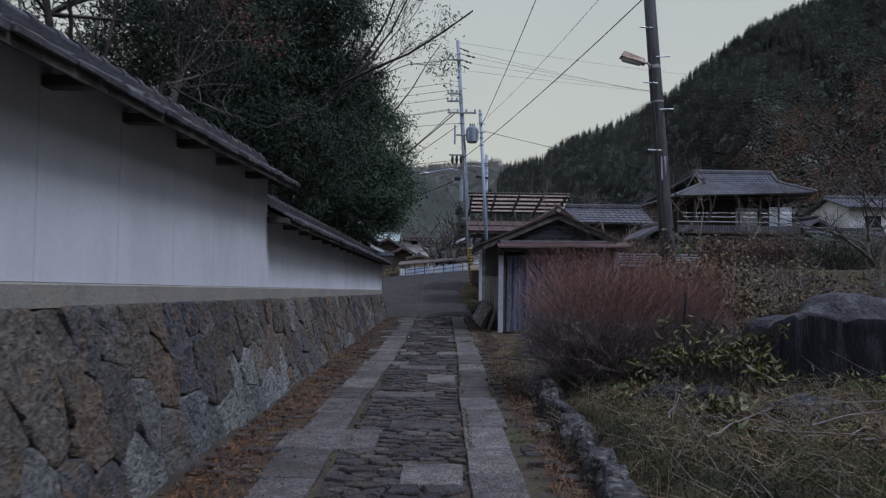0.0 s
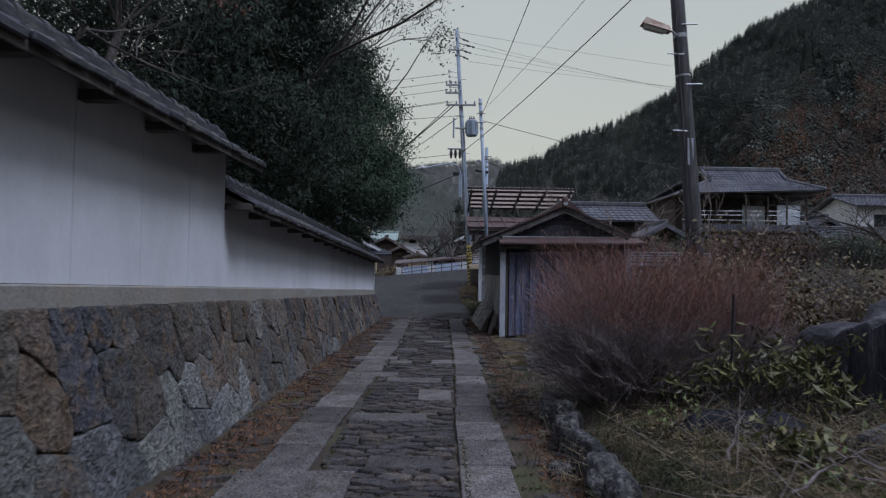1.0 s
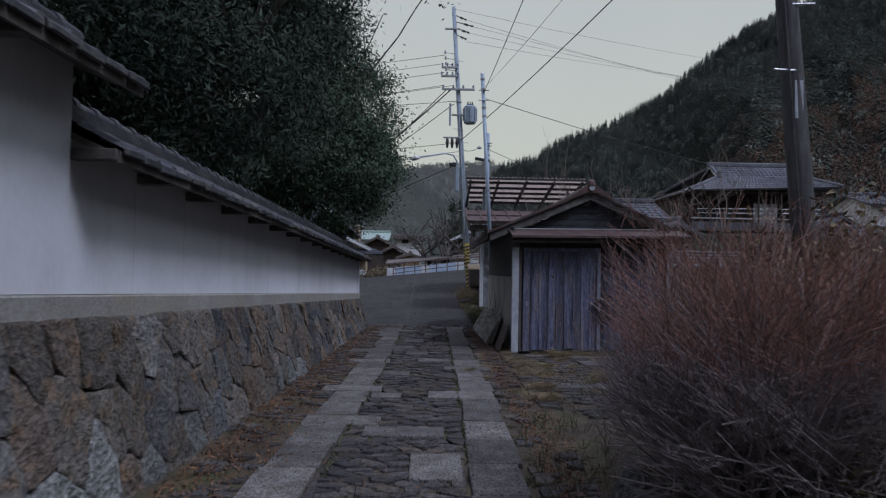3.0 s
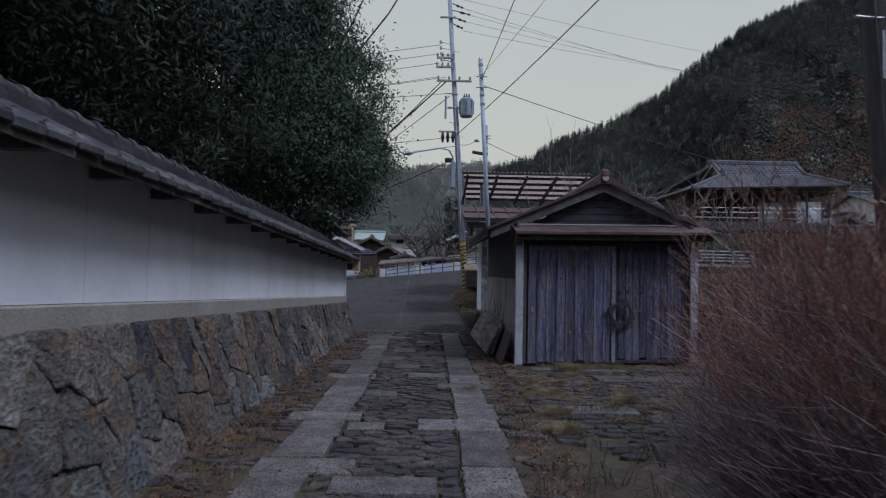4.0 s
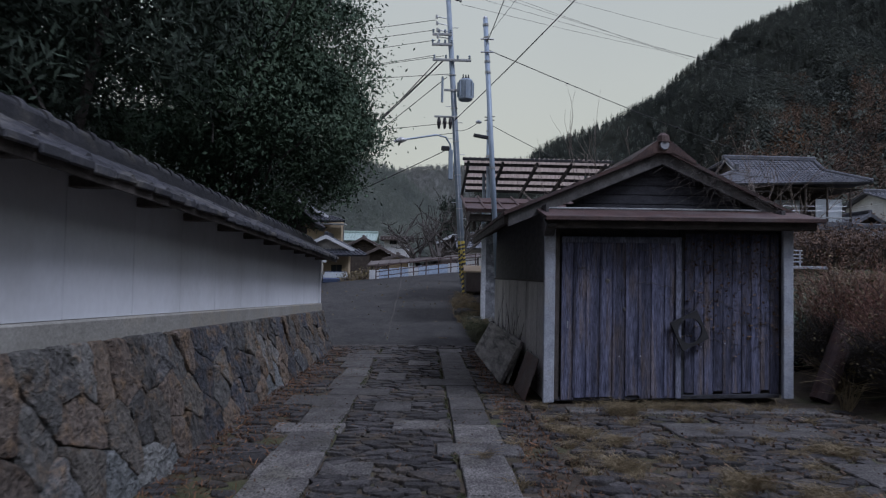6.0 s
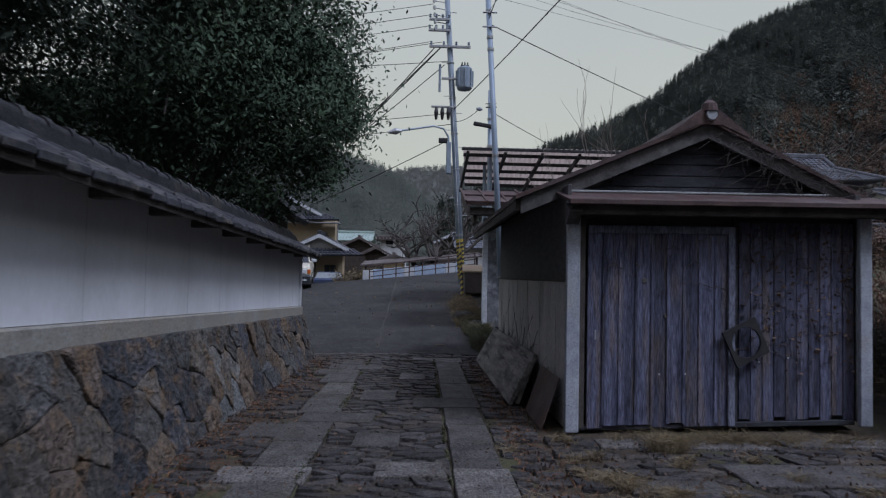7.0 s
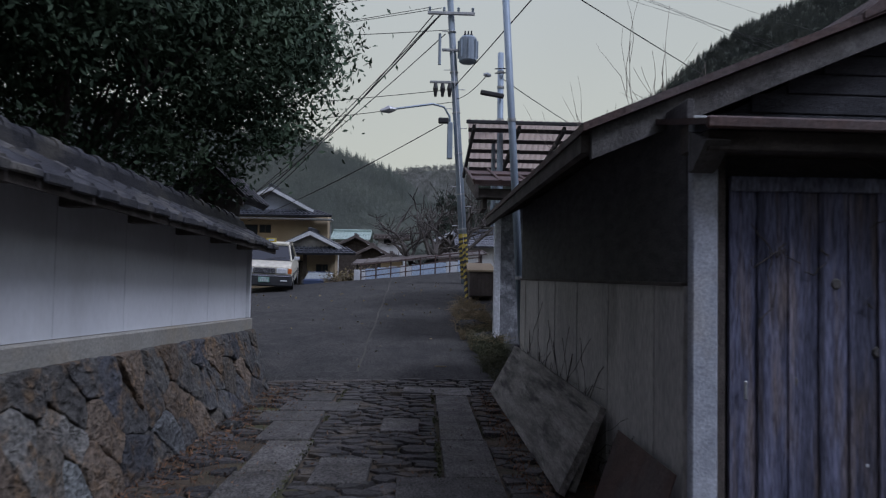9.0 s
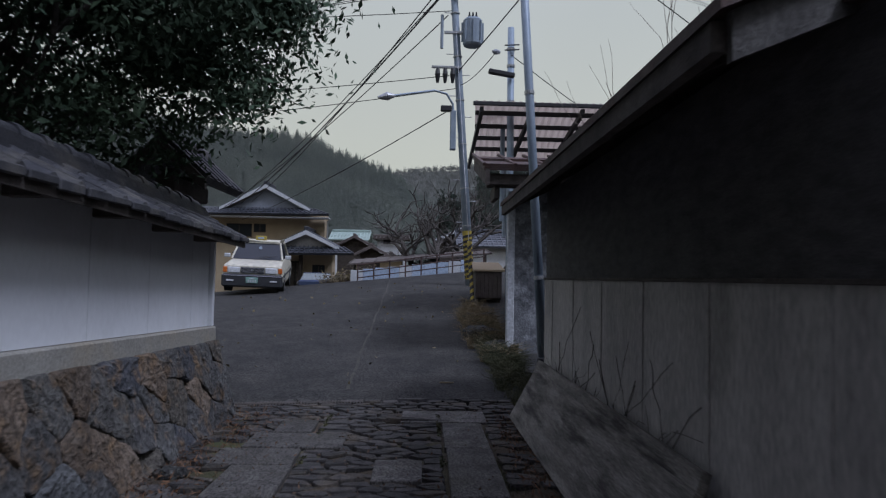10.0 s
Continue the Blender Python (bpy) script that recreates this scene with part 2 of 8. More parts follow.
# ---- mesh helpers ----
class MB:
    """Collects vertices and faces of one mesh."""

    def __init__(self):
        self.v, self.f = [], []

    def add(self, verts, faces, m=None):
        o = len(self.v)
        self.v.extend([tuple(m @ Vector(p)) for p in verts] if m else [tuple(p) for p in verts])
        self.f.extend([tuple(i + o for i in q) for q in faces])
        return self

    def box(self, x0, x1, y0, y1, z0, z1, b=0.006, m=None):
        lo, hi = (x0, y0, z0), (x1, y1, z1)
        b = min(b, *[0.45 * abs(hi[i] - lo[i]) for i in range(3)])
        vs, idx = [], {}
        cs = [(i, j, k) for i in (0, 1) for j in (0, 1) for k in (0, 1)]
        for c in cs:
            for a in range(3):
                p = [(hi if c[q] else lo)[q] + (0 if q == a else (-b if c[q] else b)) for q in range(3)]
                idx[c, a] = len(vs)
                vs.append(p)
        fs = []
        for a in range(3):
            p, q = [i for i in range(3) if i != a]
            for s in (0, 1):
                ring = []
                for u, w in ((0, 0), (1, 0), (1, 1), (0, 1)):
                    c = [0, 0, 0]
                    c[a], c[p], c[q] = s, u, w
                    ring.append(idx[tuple(c), a])
                fs.append(ring)
            for u in (0, 1):
                for w in (0, 1):
                    c1, c2 = [0, 0, 0], [0, 0, 0]
                    c1[p], c1[q], c2[p], c2[q] = u, w, u, w
                    c2[a] = 1
                    c1, c2 = tuple(c1), tuple(c2)
                    fs.append([idx[c1, p], idx[c2, p], idx[c2, q], idx[c1, q]])
        for c in cs:
            fs.append([idx[c, 0], idx[c, 1], idx[c, 2]])
        return self.add(vs, fs, m)

    def tube(self, pts, radii, sides=8, m=None, cap=True):
        pts = [Vector(p) for p in pts]
        if isinstance(radii, (int, float)):
            radii = [radii] * len(pts)
        vs, fs = [], []
        for i, p in enumerate(pts):
            d = (pts[min(i + 1, len(pts) - 1)] - pts[max(i - 1, 0)]).normalized()
            s = d.cross(Vector((0, 0, 1)) if abs(d.z) < 0.9 else Vector((1, 0, 0))).normalized()
            t = d.cross(s)
            for k in range(sides):
                a = 2 * math.pi * k / sides
                vs.append(p + (s * math.cos(a) + t * math.sin(a)) * radii[i])
        for i in range(len(pts) - 1):
            for k in range(sides):
                k2 = (k + 1) % sides
                fs.append((i * sides + k, i * sides + k2, (i + 1) * sides + k2, (i + 1) * sides + k))
        if cap:
            fs.append(tuple(range(sides)))
            fs.append(tuple(range((len(pts) - 1) * sides, len(pts) * sides)))
        return self.add(vs, fs, m)

    def prism(self, poly, axis, a0, a1, m=None):
        """A flat outline swept along an axis from a0 to a1."""
        def pt(p, a):
            q = list(p)
            q.insert(axis, a)
            return q
        k = len(poly)
        vs = [pt(p, a0) for p in poly] + [pt(p, a1) for p in poly]
        fs = [tuple(range(k)), tuple(range(k, 2 * k))] + [(i, (i + 1) % k, k + (i + 1) % k, k + i) for i in range(k)]
        return self.add(vs, fs, m)

    def mesh(self, name, material, smooth=False):
        me = bpy.data.meshes.new(name)
        me.from_pydata(self.v, [], self.f)
        if len(self.f) < 6000:
            bm = bmesh.new()
            bm.from_mesh(me)
            bmesh.ops.recalc_face_normals(bm, faces=bm.faces)
            bm.to_mesh(me)
            bm.free()
        if material:
            me.materials.append(material)
        if smooth:
            me.polygons.foreach_set("use_smooth", [True] * len(me.polygons))
        return me


def part(name, mb, material, parent=None, label="", smooth=False):
    ob = new(name, mb.mesh(name, material, smooth))
    if parent:
        ob.parent = parent
    return tagged(ob, label)


def thing(name, label, category, group="", m=None):
    ob = tagged(new(name), label, category, group)
    if m:
        ob.matrix_basis = m
    return ob


def np_mesh(name, verts, quads, material):
    """One mesh from arrays of vertices and of faces with four corners."""
    me = bpy.data.meshes.new(name)
    nv, nf = len(verts), len(quads)
    me.vertices.add(nv)
    me.vertices.foreach_set("co", np.asarray(verts, dtype=np.float32).ravel())
    k = quads.shape[1]
    me.loops.add(nf * k)
    me.loops.foreach_set("vertex_index", np.asarray(quads, dtype=np.int32).ravel())
    me.polygons.add(nf)
    me.polygons.foreach_set("loop_start", np.arange(0, nf * k, k, dtype=np.int32))
    me.update(calc_edges=True)
    me.materials.append(material)
    return me


def leaf_mesh(name, centres, size, ratio, material, rng, droop=0.3, fold=True):
    """Small pointed leaves at the given centres, turned every way."""
    n = len(centres)
    d = rng.normal(size=(n, 3))
    d[:, 2] -= droop
    d /= np.linalg.norm(d, axis=1)[:, None]
    s = np.cross(d, rng.normal(size=(n, 3)))
    s /= np.linalg.norm(s, axis=1)[:, None] + 1e-9
    L = (size * rng.uniform(0.6, 1.3, n))[:, None]
    W = L * ratio
    nn = np.cross(d, s)
    a, b = centres - d * L * 0.5, centres + d * L * 0.5
    c, e = centres + s * W * 0.5 + nn * W * 0.15, centres - s * W * 0.5 + nn * W * 0.15
    v = np.stack([a, c, b, e], 1).reshape(-1, 3)
    q = np.arange(4 * n).reshape(-1, 4)
    return np_mesh(name, v, q, material)


def twig_mesh(name, p0, p1, r0, r1, material):
    """Thin three-sided sticks from p0 to p1."""
    n = len(p0)
    d = p1 - p0
    d = d / (np.linalg.norm(d, axis=1)[:, None] + 1e-9)
    ref = np.tile(np.array([[0.31, 0.87, 0.38]]), (n, 1))
    s = np.cross(d, ref)
    s /= np.linalg.norm(s, axis=1)[:, None] + 1e-9
    t = np.cross(d, s)
    rings = []
    for p, r in ((p0, r0), (p1, r1)):
        for k in range(3):
            a = 2 * math.pi * k / 3
            rings.append(p + (s * math.cos(a) + t * math.sin(a)) * np.reshape(r, (-1, 1)))
    v = np.stack(rings, 1).reshape(-1, 3)
    base = (np.arange(n) * 6)[:, None]
    q = np.concatenate([base + np.array([[k, (k + 1) % 3, 3 + (k + 1) % 3, 3 + k]]) for k in range(3)], 0)
    return np_mesh(name, v, q, material)


def smooth01(x):
    x = np.clip(x, 0, 1)
    return x * x * (3 - 2 * x)


# ---- heights of the place ----
def road_z(x, y):
    """The asphalt: level with the lane at its foot, climbing away and to the right, then over a crest."""
    k = np.clip(y - 22.4, 0, 15.5)
    over = np.clip(y - 37.9, 0, 12)
    return -0.03 + 0.083 * k * smooth01(k / 3 + 0.35) + 0.1 * (np.clip(x, -7, 2.6) + 1.8) * (k / 15.5) ** 2 - 0.10 * over


def ground_z(x, y):
    garden = 0.16 * smooth01((x - 1.25) / 0.35) * smooth01((11.3 - y) / 0.8)
    garden += 0.25 * smooth01((x - 3.0) / 3.0) * smooth01((12.2 - y) / 2)
    lane = -0.058 + garden + 0.3 * smooth01((x - 5.2) / 2.5) * smooth01((y - 12) / 2)
    terrace = 1.55 * smooth01((y - 26.9) / 0.25) * smooth01((x - 4.9) / 0.4) + 1.4 * smooth01((y - 33) / 14) * smooth01((x - 4.9) / 2)
    road = road_z(x, y) - 0.08
    z = np.where(y > 22.4, np.where(x > 4.9, lane, road), lane)
    far = smooth01((y - 60) / 60)
    return z * (1 - far) + terrace * (1 - 0.5 * far) - 1.0 * smooth01((y - 44) / 20) * smooth01((4 - x) / 4)


# ground: one sheet out to the horizon
gx = np.unique(np.concatenate([np.arange(-8, 12, 0.2), np.arange(12, 60, 2), np.arange(-60, -8, 2), np.geomspace(60, 3500, 20), -np.geomspace(60, 3500, 20)]))
gy = np.unique(np.concatenate([np.arange(-8, 48, 0.2), np.arange(48, 120, 3), np.arange(-60, -8, 4), np.geomspace(120, 3500, 22), -np.geomspace(60, 3500, 12)]))
GX, GY = np.meshgrid(gx, gy)
GZ = ground_z(GX, GY)
nearby = (np.abs(GX) < 12) & (GY < 48) & (GY > -8)
GZ = GZ + np.where(nearby, np.random.RandomState(3).normal(0, 0.012, GZ.shape), 0)
gi = np.arange(GX.size).reshape(GX.shape)
quads = np.stack([gi[:-1, :-1], gi[:-1, 1:], gi[1:, 1:], gi[1:, :-1]], -1).reshape(-1, 4)
ground = tagged(new("ground", np_mesh("ground", np.stack([GX, GY, GZ], -1).reshape(-1, 3), quads, M_SOIL)), "brown leafy soil with patches of moss and dry grass", "ground", kind="structure")

# road: asphalt sheet
ax_, ay_ = np.meshgrid(np.arange(-30, 4.81, 0.4), np.arange(0, 1.0001, 1 / 60))
edge = np.where(ax_ < 1.0, 22.38 + 0.19 * np.clip(ax_ + 2.1, 0, 9), 22.97)
ay2 = edge + ay_ * (42.0 - edge)
az_ = road_z(ax_, ay2)
az_ = np.where(ay_ == 0, az_ - 0.03, az_)
ri = np.arange(ax_.size).reshape(ax_.shape)
quads = np.stack([ri[:-1, :-1], ri[:-1, 1:], ri[1:, 1:], ri[1:, :-1]], -1).reshape(-1, 4)
road = tagged(new("road", np_mesh("road", np.stack([ax_, ay2, az_], -1).reshape(-1, 3), quads, M_ASPHALT)), "worn dark asphalt road climbing to a crest", "road", kind="structure")

seam = MB()
line = [(-0.95 + 0.012 * (36.8 - y) + 0.012 * math.sin(y * 1.9) + 0.008 * math.sin(y * 4.7), y) for y in np.arange(23.2, 36.9, 0.3)]
for (xa, ya), (xb, yb) in zip(line[:-1], line[1:]):
    seam.add([(xa - 0.022, ya, float(road_z(xa, ya)) + 0.004), (xa + 0.022, ya, float(road_z(xa, ya)) + 0.004), (xb + 0.018, yb, float(road_z(xb, yb)) + 0.004), (xb - 0.018, yb, float(road_z(xb, yb)) + 0.004)], [(0, 1, 2, 3)])
part("patch_seam", seam, M_SEAM, road, "pale ragged seam between two laid strips")

# ---- the plastered wall on its stone footing ----
WALL_Y0, STEP_Y, WALL_Y1 = -4.0, 8.40, 21.95


def wall_x(y):
    return -2.235 + 0.0158 * (y - 8.4)


def face_x(y, lower=None):
    """The plaster's face; the lower stretch stands a little further back at the step."""
    low = y > STEP_Y if lower is None else lower
    return wall_x(y) - (0.035 if low else 0)


def band_z(y):
    return 1.42 - 0.0307 * (y - 3.2)


rng = random.Random(5)


LOW_FALL = 0.031


def eave_z(y):
    return 2.505 if y < STEP_Y else 2.06 - LOW_FALL * (y - STEP_Y)


wall_west = tagged(new("wall_west"), "white plastered garden wall on a rough stone footing with a tiled coping", "wall", kind="structure")
mb = MB()
ys = [WALL_Y0 + i * (WALL_Y1 - WALL_Y0) / 30 for i in range(31)]
for a, b in zip(ys[:-1], ys[1:]):
    vs = []
    for y in (a, b):
        top, x = band_z(y) - 0.15, wall_x(y)
        vs += [(x + 0.24, y, -0.25), (x + 0.0, y, top), (x - 0.55, y, top), (x - 0.75, y, -0.25)]
    mb.add(vs, [(0, 1, 5, 4), (1, 2, 6, 5), (2, 3, 7, 6), (0, 1, 2, 3), (4, 5, 6, 7)])
part("footing_core", mb, M_MORTAR2, wall_west, "dark joints behind the footing stones")
mb = MB()
for a, b in zip(ys[:-1], ys[1:]):
    for dz0, dz1, out in ((-0.15, -0.004, 0.035),):
        vs = []
        for y in (a, b):
            x, z = wall_x(y), band_z(y)
            vs += [(x + out, y, z + dz0), (x + out, y, z + dz1 - 0.012), (x + out - 0.012, y, z + dz1), (x - 0.45, y, z + dz1), (x - 0.45, y, z + dz0)]
        mb.add(vs, [(0, 1, 6, 5), (1, 2, 7, 6), (2, 3, 8, 7), (3, 4, 9, 8), (4, 0, 5, 9), (0, 1, 2, 3, 4), (5, 6, 7, 8, 9)])
part("cement_band", mb, M_BAND, wall_west, "weathered grey cement band")
seams = [STEP_Y - 0.93 * i for i in range(14)][::-1] + [STEP_Y + 0.93 * i for i in range(1, 15)] + [WALL_Y1 - 0.05]
seams = sorted(s for s in seams if WALL_Y0 < s < WALL_Y1)
for a, b in zip(seams[:-1], seams[1:]):
    if b - a < 0.2:
        continue
    mb = MB()
    ymid = (a + b) / 2
    top = eave_z(ymid) + 0.16
    x0, x1 = face_x(a, ymid > STEP_Y), face_x(b, ymid > STEP_Y)
    g = 0.0035
    vs = []
    for y, x in ((a + g, x0), (b - g, x1)):
        z = band_z(y)
        vs += [(x, y, z), (x, y, top), (x - 0.3, y, top), (x - 0.3, y, z)]
    mb.add(vs, [(0, 1, 5, 4), (1, 2, 6, 5), (2, 3, 7, 6), (3, 0, 4, 7), (0, 1, 2, 3), (4, 5, 6, 7)])
    part("plaster_panel", mb, M_PLASTER, wall_west)
mb = MB()
for a, b in ((WALL_Y0, STEP_Y), (STEP_Y, WALL_Y1 - 0.08)):
    low = b > STEP_Y + 0.1
    mb.add([(face_x(a, low) - 0.012, a, band_z(a)), (face_x(b, low) - 0.012, b, band_z(b)), (face_x(b, low) - 0.012, b, eave_z(b) + 0.1), (face_x(a, low) - 0.012, a, eave_z(a + 0.01) + 0.1),
            (face_x(a, low) - 0.28, a, band_z(a)), (face_x(b, low) - 0.28, b, band_z(b)), (face_x(b, low) - 0.28, b, eave_z(b) + 0.1), (face_x(a, low) - 0.28, a, eave_z(a + 0.01) + 0.1)],
           [(0, 1, 2, 3), (4, 5, 6, 7), (0, 1, 5, 4), (1, 2, 6, 5), (2, 3, 7, 6), (3, 0, 4, 7)])
part("plaster_core", mb, M_BAND, wall_west, "grey render showing in the seams")
# end post of the wall
mb = MB()
mb.box(wall_x(WALL_Y1) - 0.32, wall_x(WALL_Y1) + 0.012, WALL_Y1 - 0.06, WALL_Y1, band_z(WALL_Y1), eave_z(WALL_Y1) + 0.12, 0.006)
part("end_post", mb, M_PLASTER, wall_west)
# brackets under the eaves
for s in seams[:-1]:
    mb = MB()
    z = eave_z(s + 0.01)
    mb.box(face_x(s) - 0.02, face_x(s) + 0.27, s + 0.01, s + 0.11, z + 0.015, z + 0.085, 0.006)
    part("eave_bracket", mb, M_OLDWOOD, wall_west)


def coping(y0, y1, parent):
    """Boards, pan tiles and a capped ridge over one level of the wall."""
    n = max(2, int((y1 - y0) / 0.265))
    step = (y1 - y0) / n

    def prof(y, du, dz):
        return (face_x(y, y0 >= STEP_Y) + du, y, 2.505 + dz if y0 < STEP_Y else 2.06 - LOW_FALL * (y - STEP_Y) + dz)
    # soffit boards
    for lo, hi, nm in ((0.33, 0.0, "soffit_board"),):
        mb = MB()
        for a, b in zip(np.linspace(y0, y1, 9)[:-1], np.linspace(y0, y1, 9)[1:]):
            vs = []
            for y in (float(a), float(b)):
                vs += [prof(y, 0.30, 0.02), prof(y, 0.30, 0.055), prof(y, -0.18, 0.275), prof(y, -0.69, 0.055), prof(y, -0.69, 0.02), prof(y, -0.18, 0.22)]
            mb.add(vs, [(0, 1, 7, 6), (1, 2, 8, 7), (2, 3, 9, 8), (3, 4, 10, 9), (4, 5, 11, 10), (5, 0, 6, 11), (0, 1, 2, 3, 4, 5), (6, 7, 8, 9, 10, 11)])
        part(nm, mb, M_OLDWOOD, parent, "dark weathered soffit boards")
    mb = MB()
    for a, b in zip(np.linspace(y0, y1, 9)[:-1], np.linspace(y0, y1, 9)[1:]):
        vs = []
        for y in (float(a) + 0.004, float(b) - 0.004):
            vs += [prof(y, 0.304, 0.0), prof(y, 0.304, 0.07), prof(y, 0.325, 0.07), prof(y, 0.325, 0.0)]
        mb.add(vs, [(0, 1, 5, 4), (1, 2, 6, 5), (2, 3, 7, 6), (3, 0, 4, 7), (0, 1, 2, 3), (4, 5, 6, 7)])
    part("fascia", mb, M_OLDWOOD, parent, "dark weathered fascia board")

    def tile(y, du, dz, length, drop):
        """One pan tile: a shallow wave across, lapped down the slope."""
        t = MB()
        prof_w = [(0.0, 0.012), (0.05, 0.0), (0.12, -0.006), (0.18, 0.002), (0.215, 0.028), (0.25, 0.034), (0.275, 0.014)]
        vs = []
        for end in (0, 1):
            for th in (0.0, 0.022):
                for w, h in prof_w:
                    k = 1 - end
                    vs.append((du + length * k, y + w / 0.265 * step, dz + drop * end + h - th))
        m = len(prof_w)
        fs = []
        for i in range(m - 1):
            fs += [(i, i + 1, 2 * m + i + 1, 2 * m + i), (i, i + 1, m + i + 1, m + i)]
        t.add(vs, fs)
        return t
    for i in range(n):
        y = y0 + i * step
        zb = prof(y + step / 2, 0, 0)[2]
        xb = face_x(y + step / 2, y0 >= STEP_Y)
        for row in range(3):
            j = rng.uniform(-0.007, 0.007)
            part("roof_tile", tile(y, xb + 0.155 - row * 0.145 + rng.uniform(-0.006, 0.006), zb + 0.085 + row * 0.072 + j, 0.185, 0.086), M_TILE, parent)
        # eave lip of each tile
        t = MB()
        lip = xb + 0.335 + rng.uniform(-0.012, 0.008)
        t.box(lip, lip + 0.028, y + 0.006, y + step - 0.008, zb + 0.05 + rng.uniform(-0.012, 0.006), zb + 0.098, 0.008)
        part("eave_tile", t, M_TILE, parent)
    # back slope and ridge
    mb = MB()
    for a, b in zip(np.linspace(y0, y1, 9)[:-1], np.linspace(y0, y1, 9)[1:]):
        vs = []
        for y in (float(a), float(b)):
            vs += [prof(y, -0.18, 0.30), prof(y, -0.74, 0.07), prof(y, -0.74, 0.10), prof(y, -0.18, 0.33)]
        mb.add(vs, [(0, 1, 5, 4), (1, 2, 6, 5), (2, 3, 7, 6), (3, 0, 4, 7), (0, 1, 2, 3), (4, 5, 6, 7)])
    part("back_slope", mb, M_TILE, parent)
    for k in range(4):
        mb = MB()
        w = 0.15 - 0.018 * k
        for a, b in zip(np.linspace(y0, y1, 13)[:-1], np.linspace(y0, y1, 13)[1:]):
            vs = []
            for y in (float(a) + 0.003, float(b) - 0.003):
                for du, dz in ((w, 0), (w, 0.03), (-w, 0.03), (-w, 0)):
                    vs.append(prof(y, -0.18 + du, 0.27 + 0.034 * k + dz))
            mb.add(vs, [(0, 1, 5, 4), (1, 2, 6, 5), (2, 3, 7, 6), (3, 0, 4, 7), (0, 1, 2, 3), (4, 5, 6, 7)])
        part("ridge_course", mb, M_TILE, parent)
    y = y0
    while y < y1 - 0.1:
        z = prof(y, 0, 0.42)[2]
        t = MB()
        vs, fs = [], []
        for e, (yy, r) in enumerate(((y, 0.082), (y + 0.05, 0.088), (y + 0.055, 0.074), (y + 0.29, 0.070))):
            for q in range(8):
                a = math.pi * q / 7
                vs.append((face_x(y, y0 >= STEP_Y) - 0.18 + r * math.cos(a), yy, z - 0.02 + r * math.sin(a) - LOW_FALL * (yy - y) * (y0 >= STEP_Y)))
        for e in range(3):
            for q in range(7):
                fs.append((e * 8 + q, e * 8 + q + 1, e * 8 + 8 + q + 1, e * 8 + 8 + q))
        fs.append(tuple(range(8)))
        t.add(vs, fs)
        part("ridge_tile", t, M_TILE, parent, smooth=False)
        y += 0.27


coping_upper = tagged(new("coping_upper"), "grey tiled coping over the higher stretch of wall", "wall coping", kind="structure")
coping_lower = tagged(new("coping_lower"), "grey tiled coping with a capped ridge over the lower stretch of wall", "wall coping", kind="structure")
coping(WALL_Y0, STEP_Y + 0.22, coping_upper)
coping(STEP_Y + 0.02, WALL_Y1 + 0.05, coping_lower)


# footing stones: an irregular net of cells over the battered face
def cells(points, lo, hi, reach):
    """The cell of each point inside a rectangle: all that lies nearer to it than to any other."""
    out = []
    P = np.array(points)
    for i, (px, py) in enumerate(points):
        poly = [(lo[0], lo[1]), (hi[0], lo[1]), (hi[0], hi[1]), (lo[0], hi[1])]
        d = np.hypot(P[:, 0] - px, P[:, 1] - py)
        for j in np.argsort(d)[1:22]:
            if d[j] > reach:
                break
            qx, qy = P[j]
            mx, my, nx, ny = (px + qx) / 2, (py + qy) / 2, qx - px, qy - py
            res = []
            for a, b in zip(poly, poly[1:] + poly[:1]):
                sa, sb = (a[0] - mx) * nx + (a[1] - my) * ny, (b[0] - mx) * nx + (b[1] - my) * ny
                if sa <= 0:
                    res.append(a)
                if sa * sb < 0:
                    k = sa / (sa - sb)
                    res.append((a[0] + k * (b[0] - a[0]), a[1] + k * (b[1] - a[1])))
            poly = res
            if len(poly) < 3:
                break
        out.append(poly if len(poly) >= 3 else None)
    return out


def resample(poly, n):
    P = [Vector(p) for p in poly]
    seg = [(P[(i + 1) % len(P)] - P[i]).length for i in range(len(P))]
    tot, out, i, acc = sum(seg), [], 0, 0.0
    for k in range(n):
        d = tot * k / n
        while acc + seg[i] < d and i < len(P) - 1:
            acc += seg[i]
            i += 1
        out.append(P[i].lerp(P[(i + 1) % len(P)], (d - acc) / max(seg[i], 1e-6)))
    return out


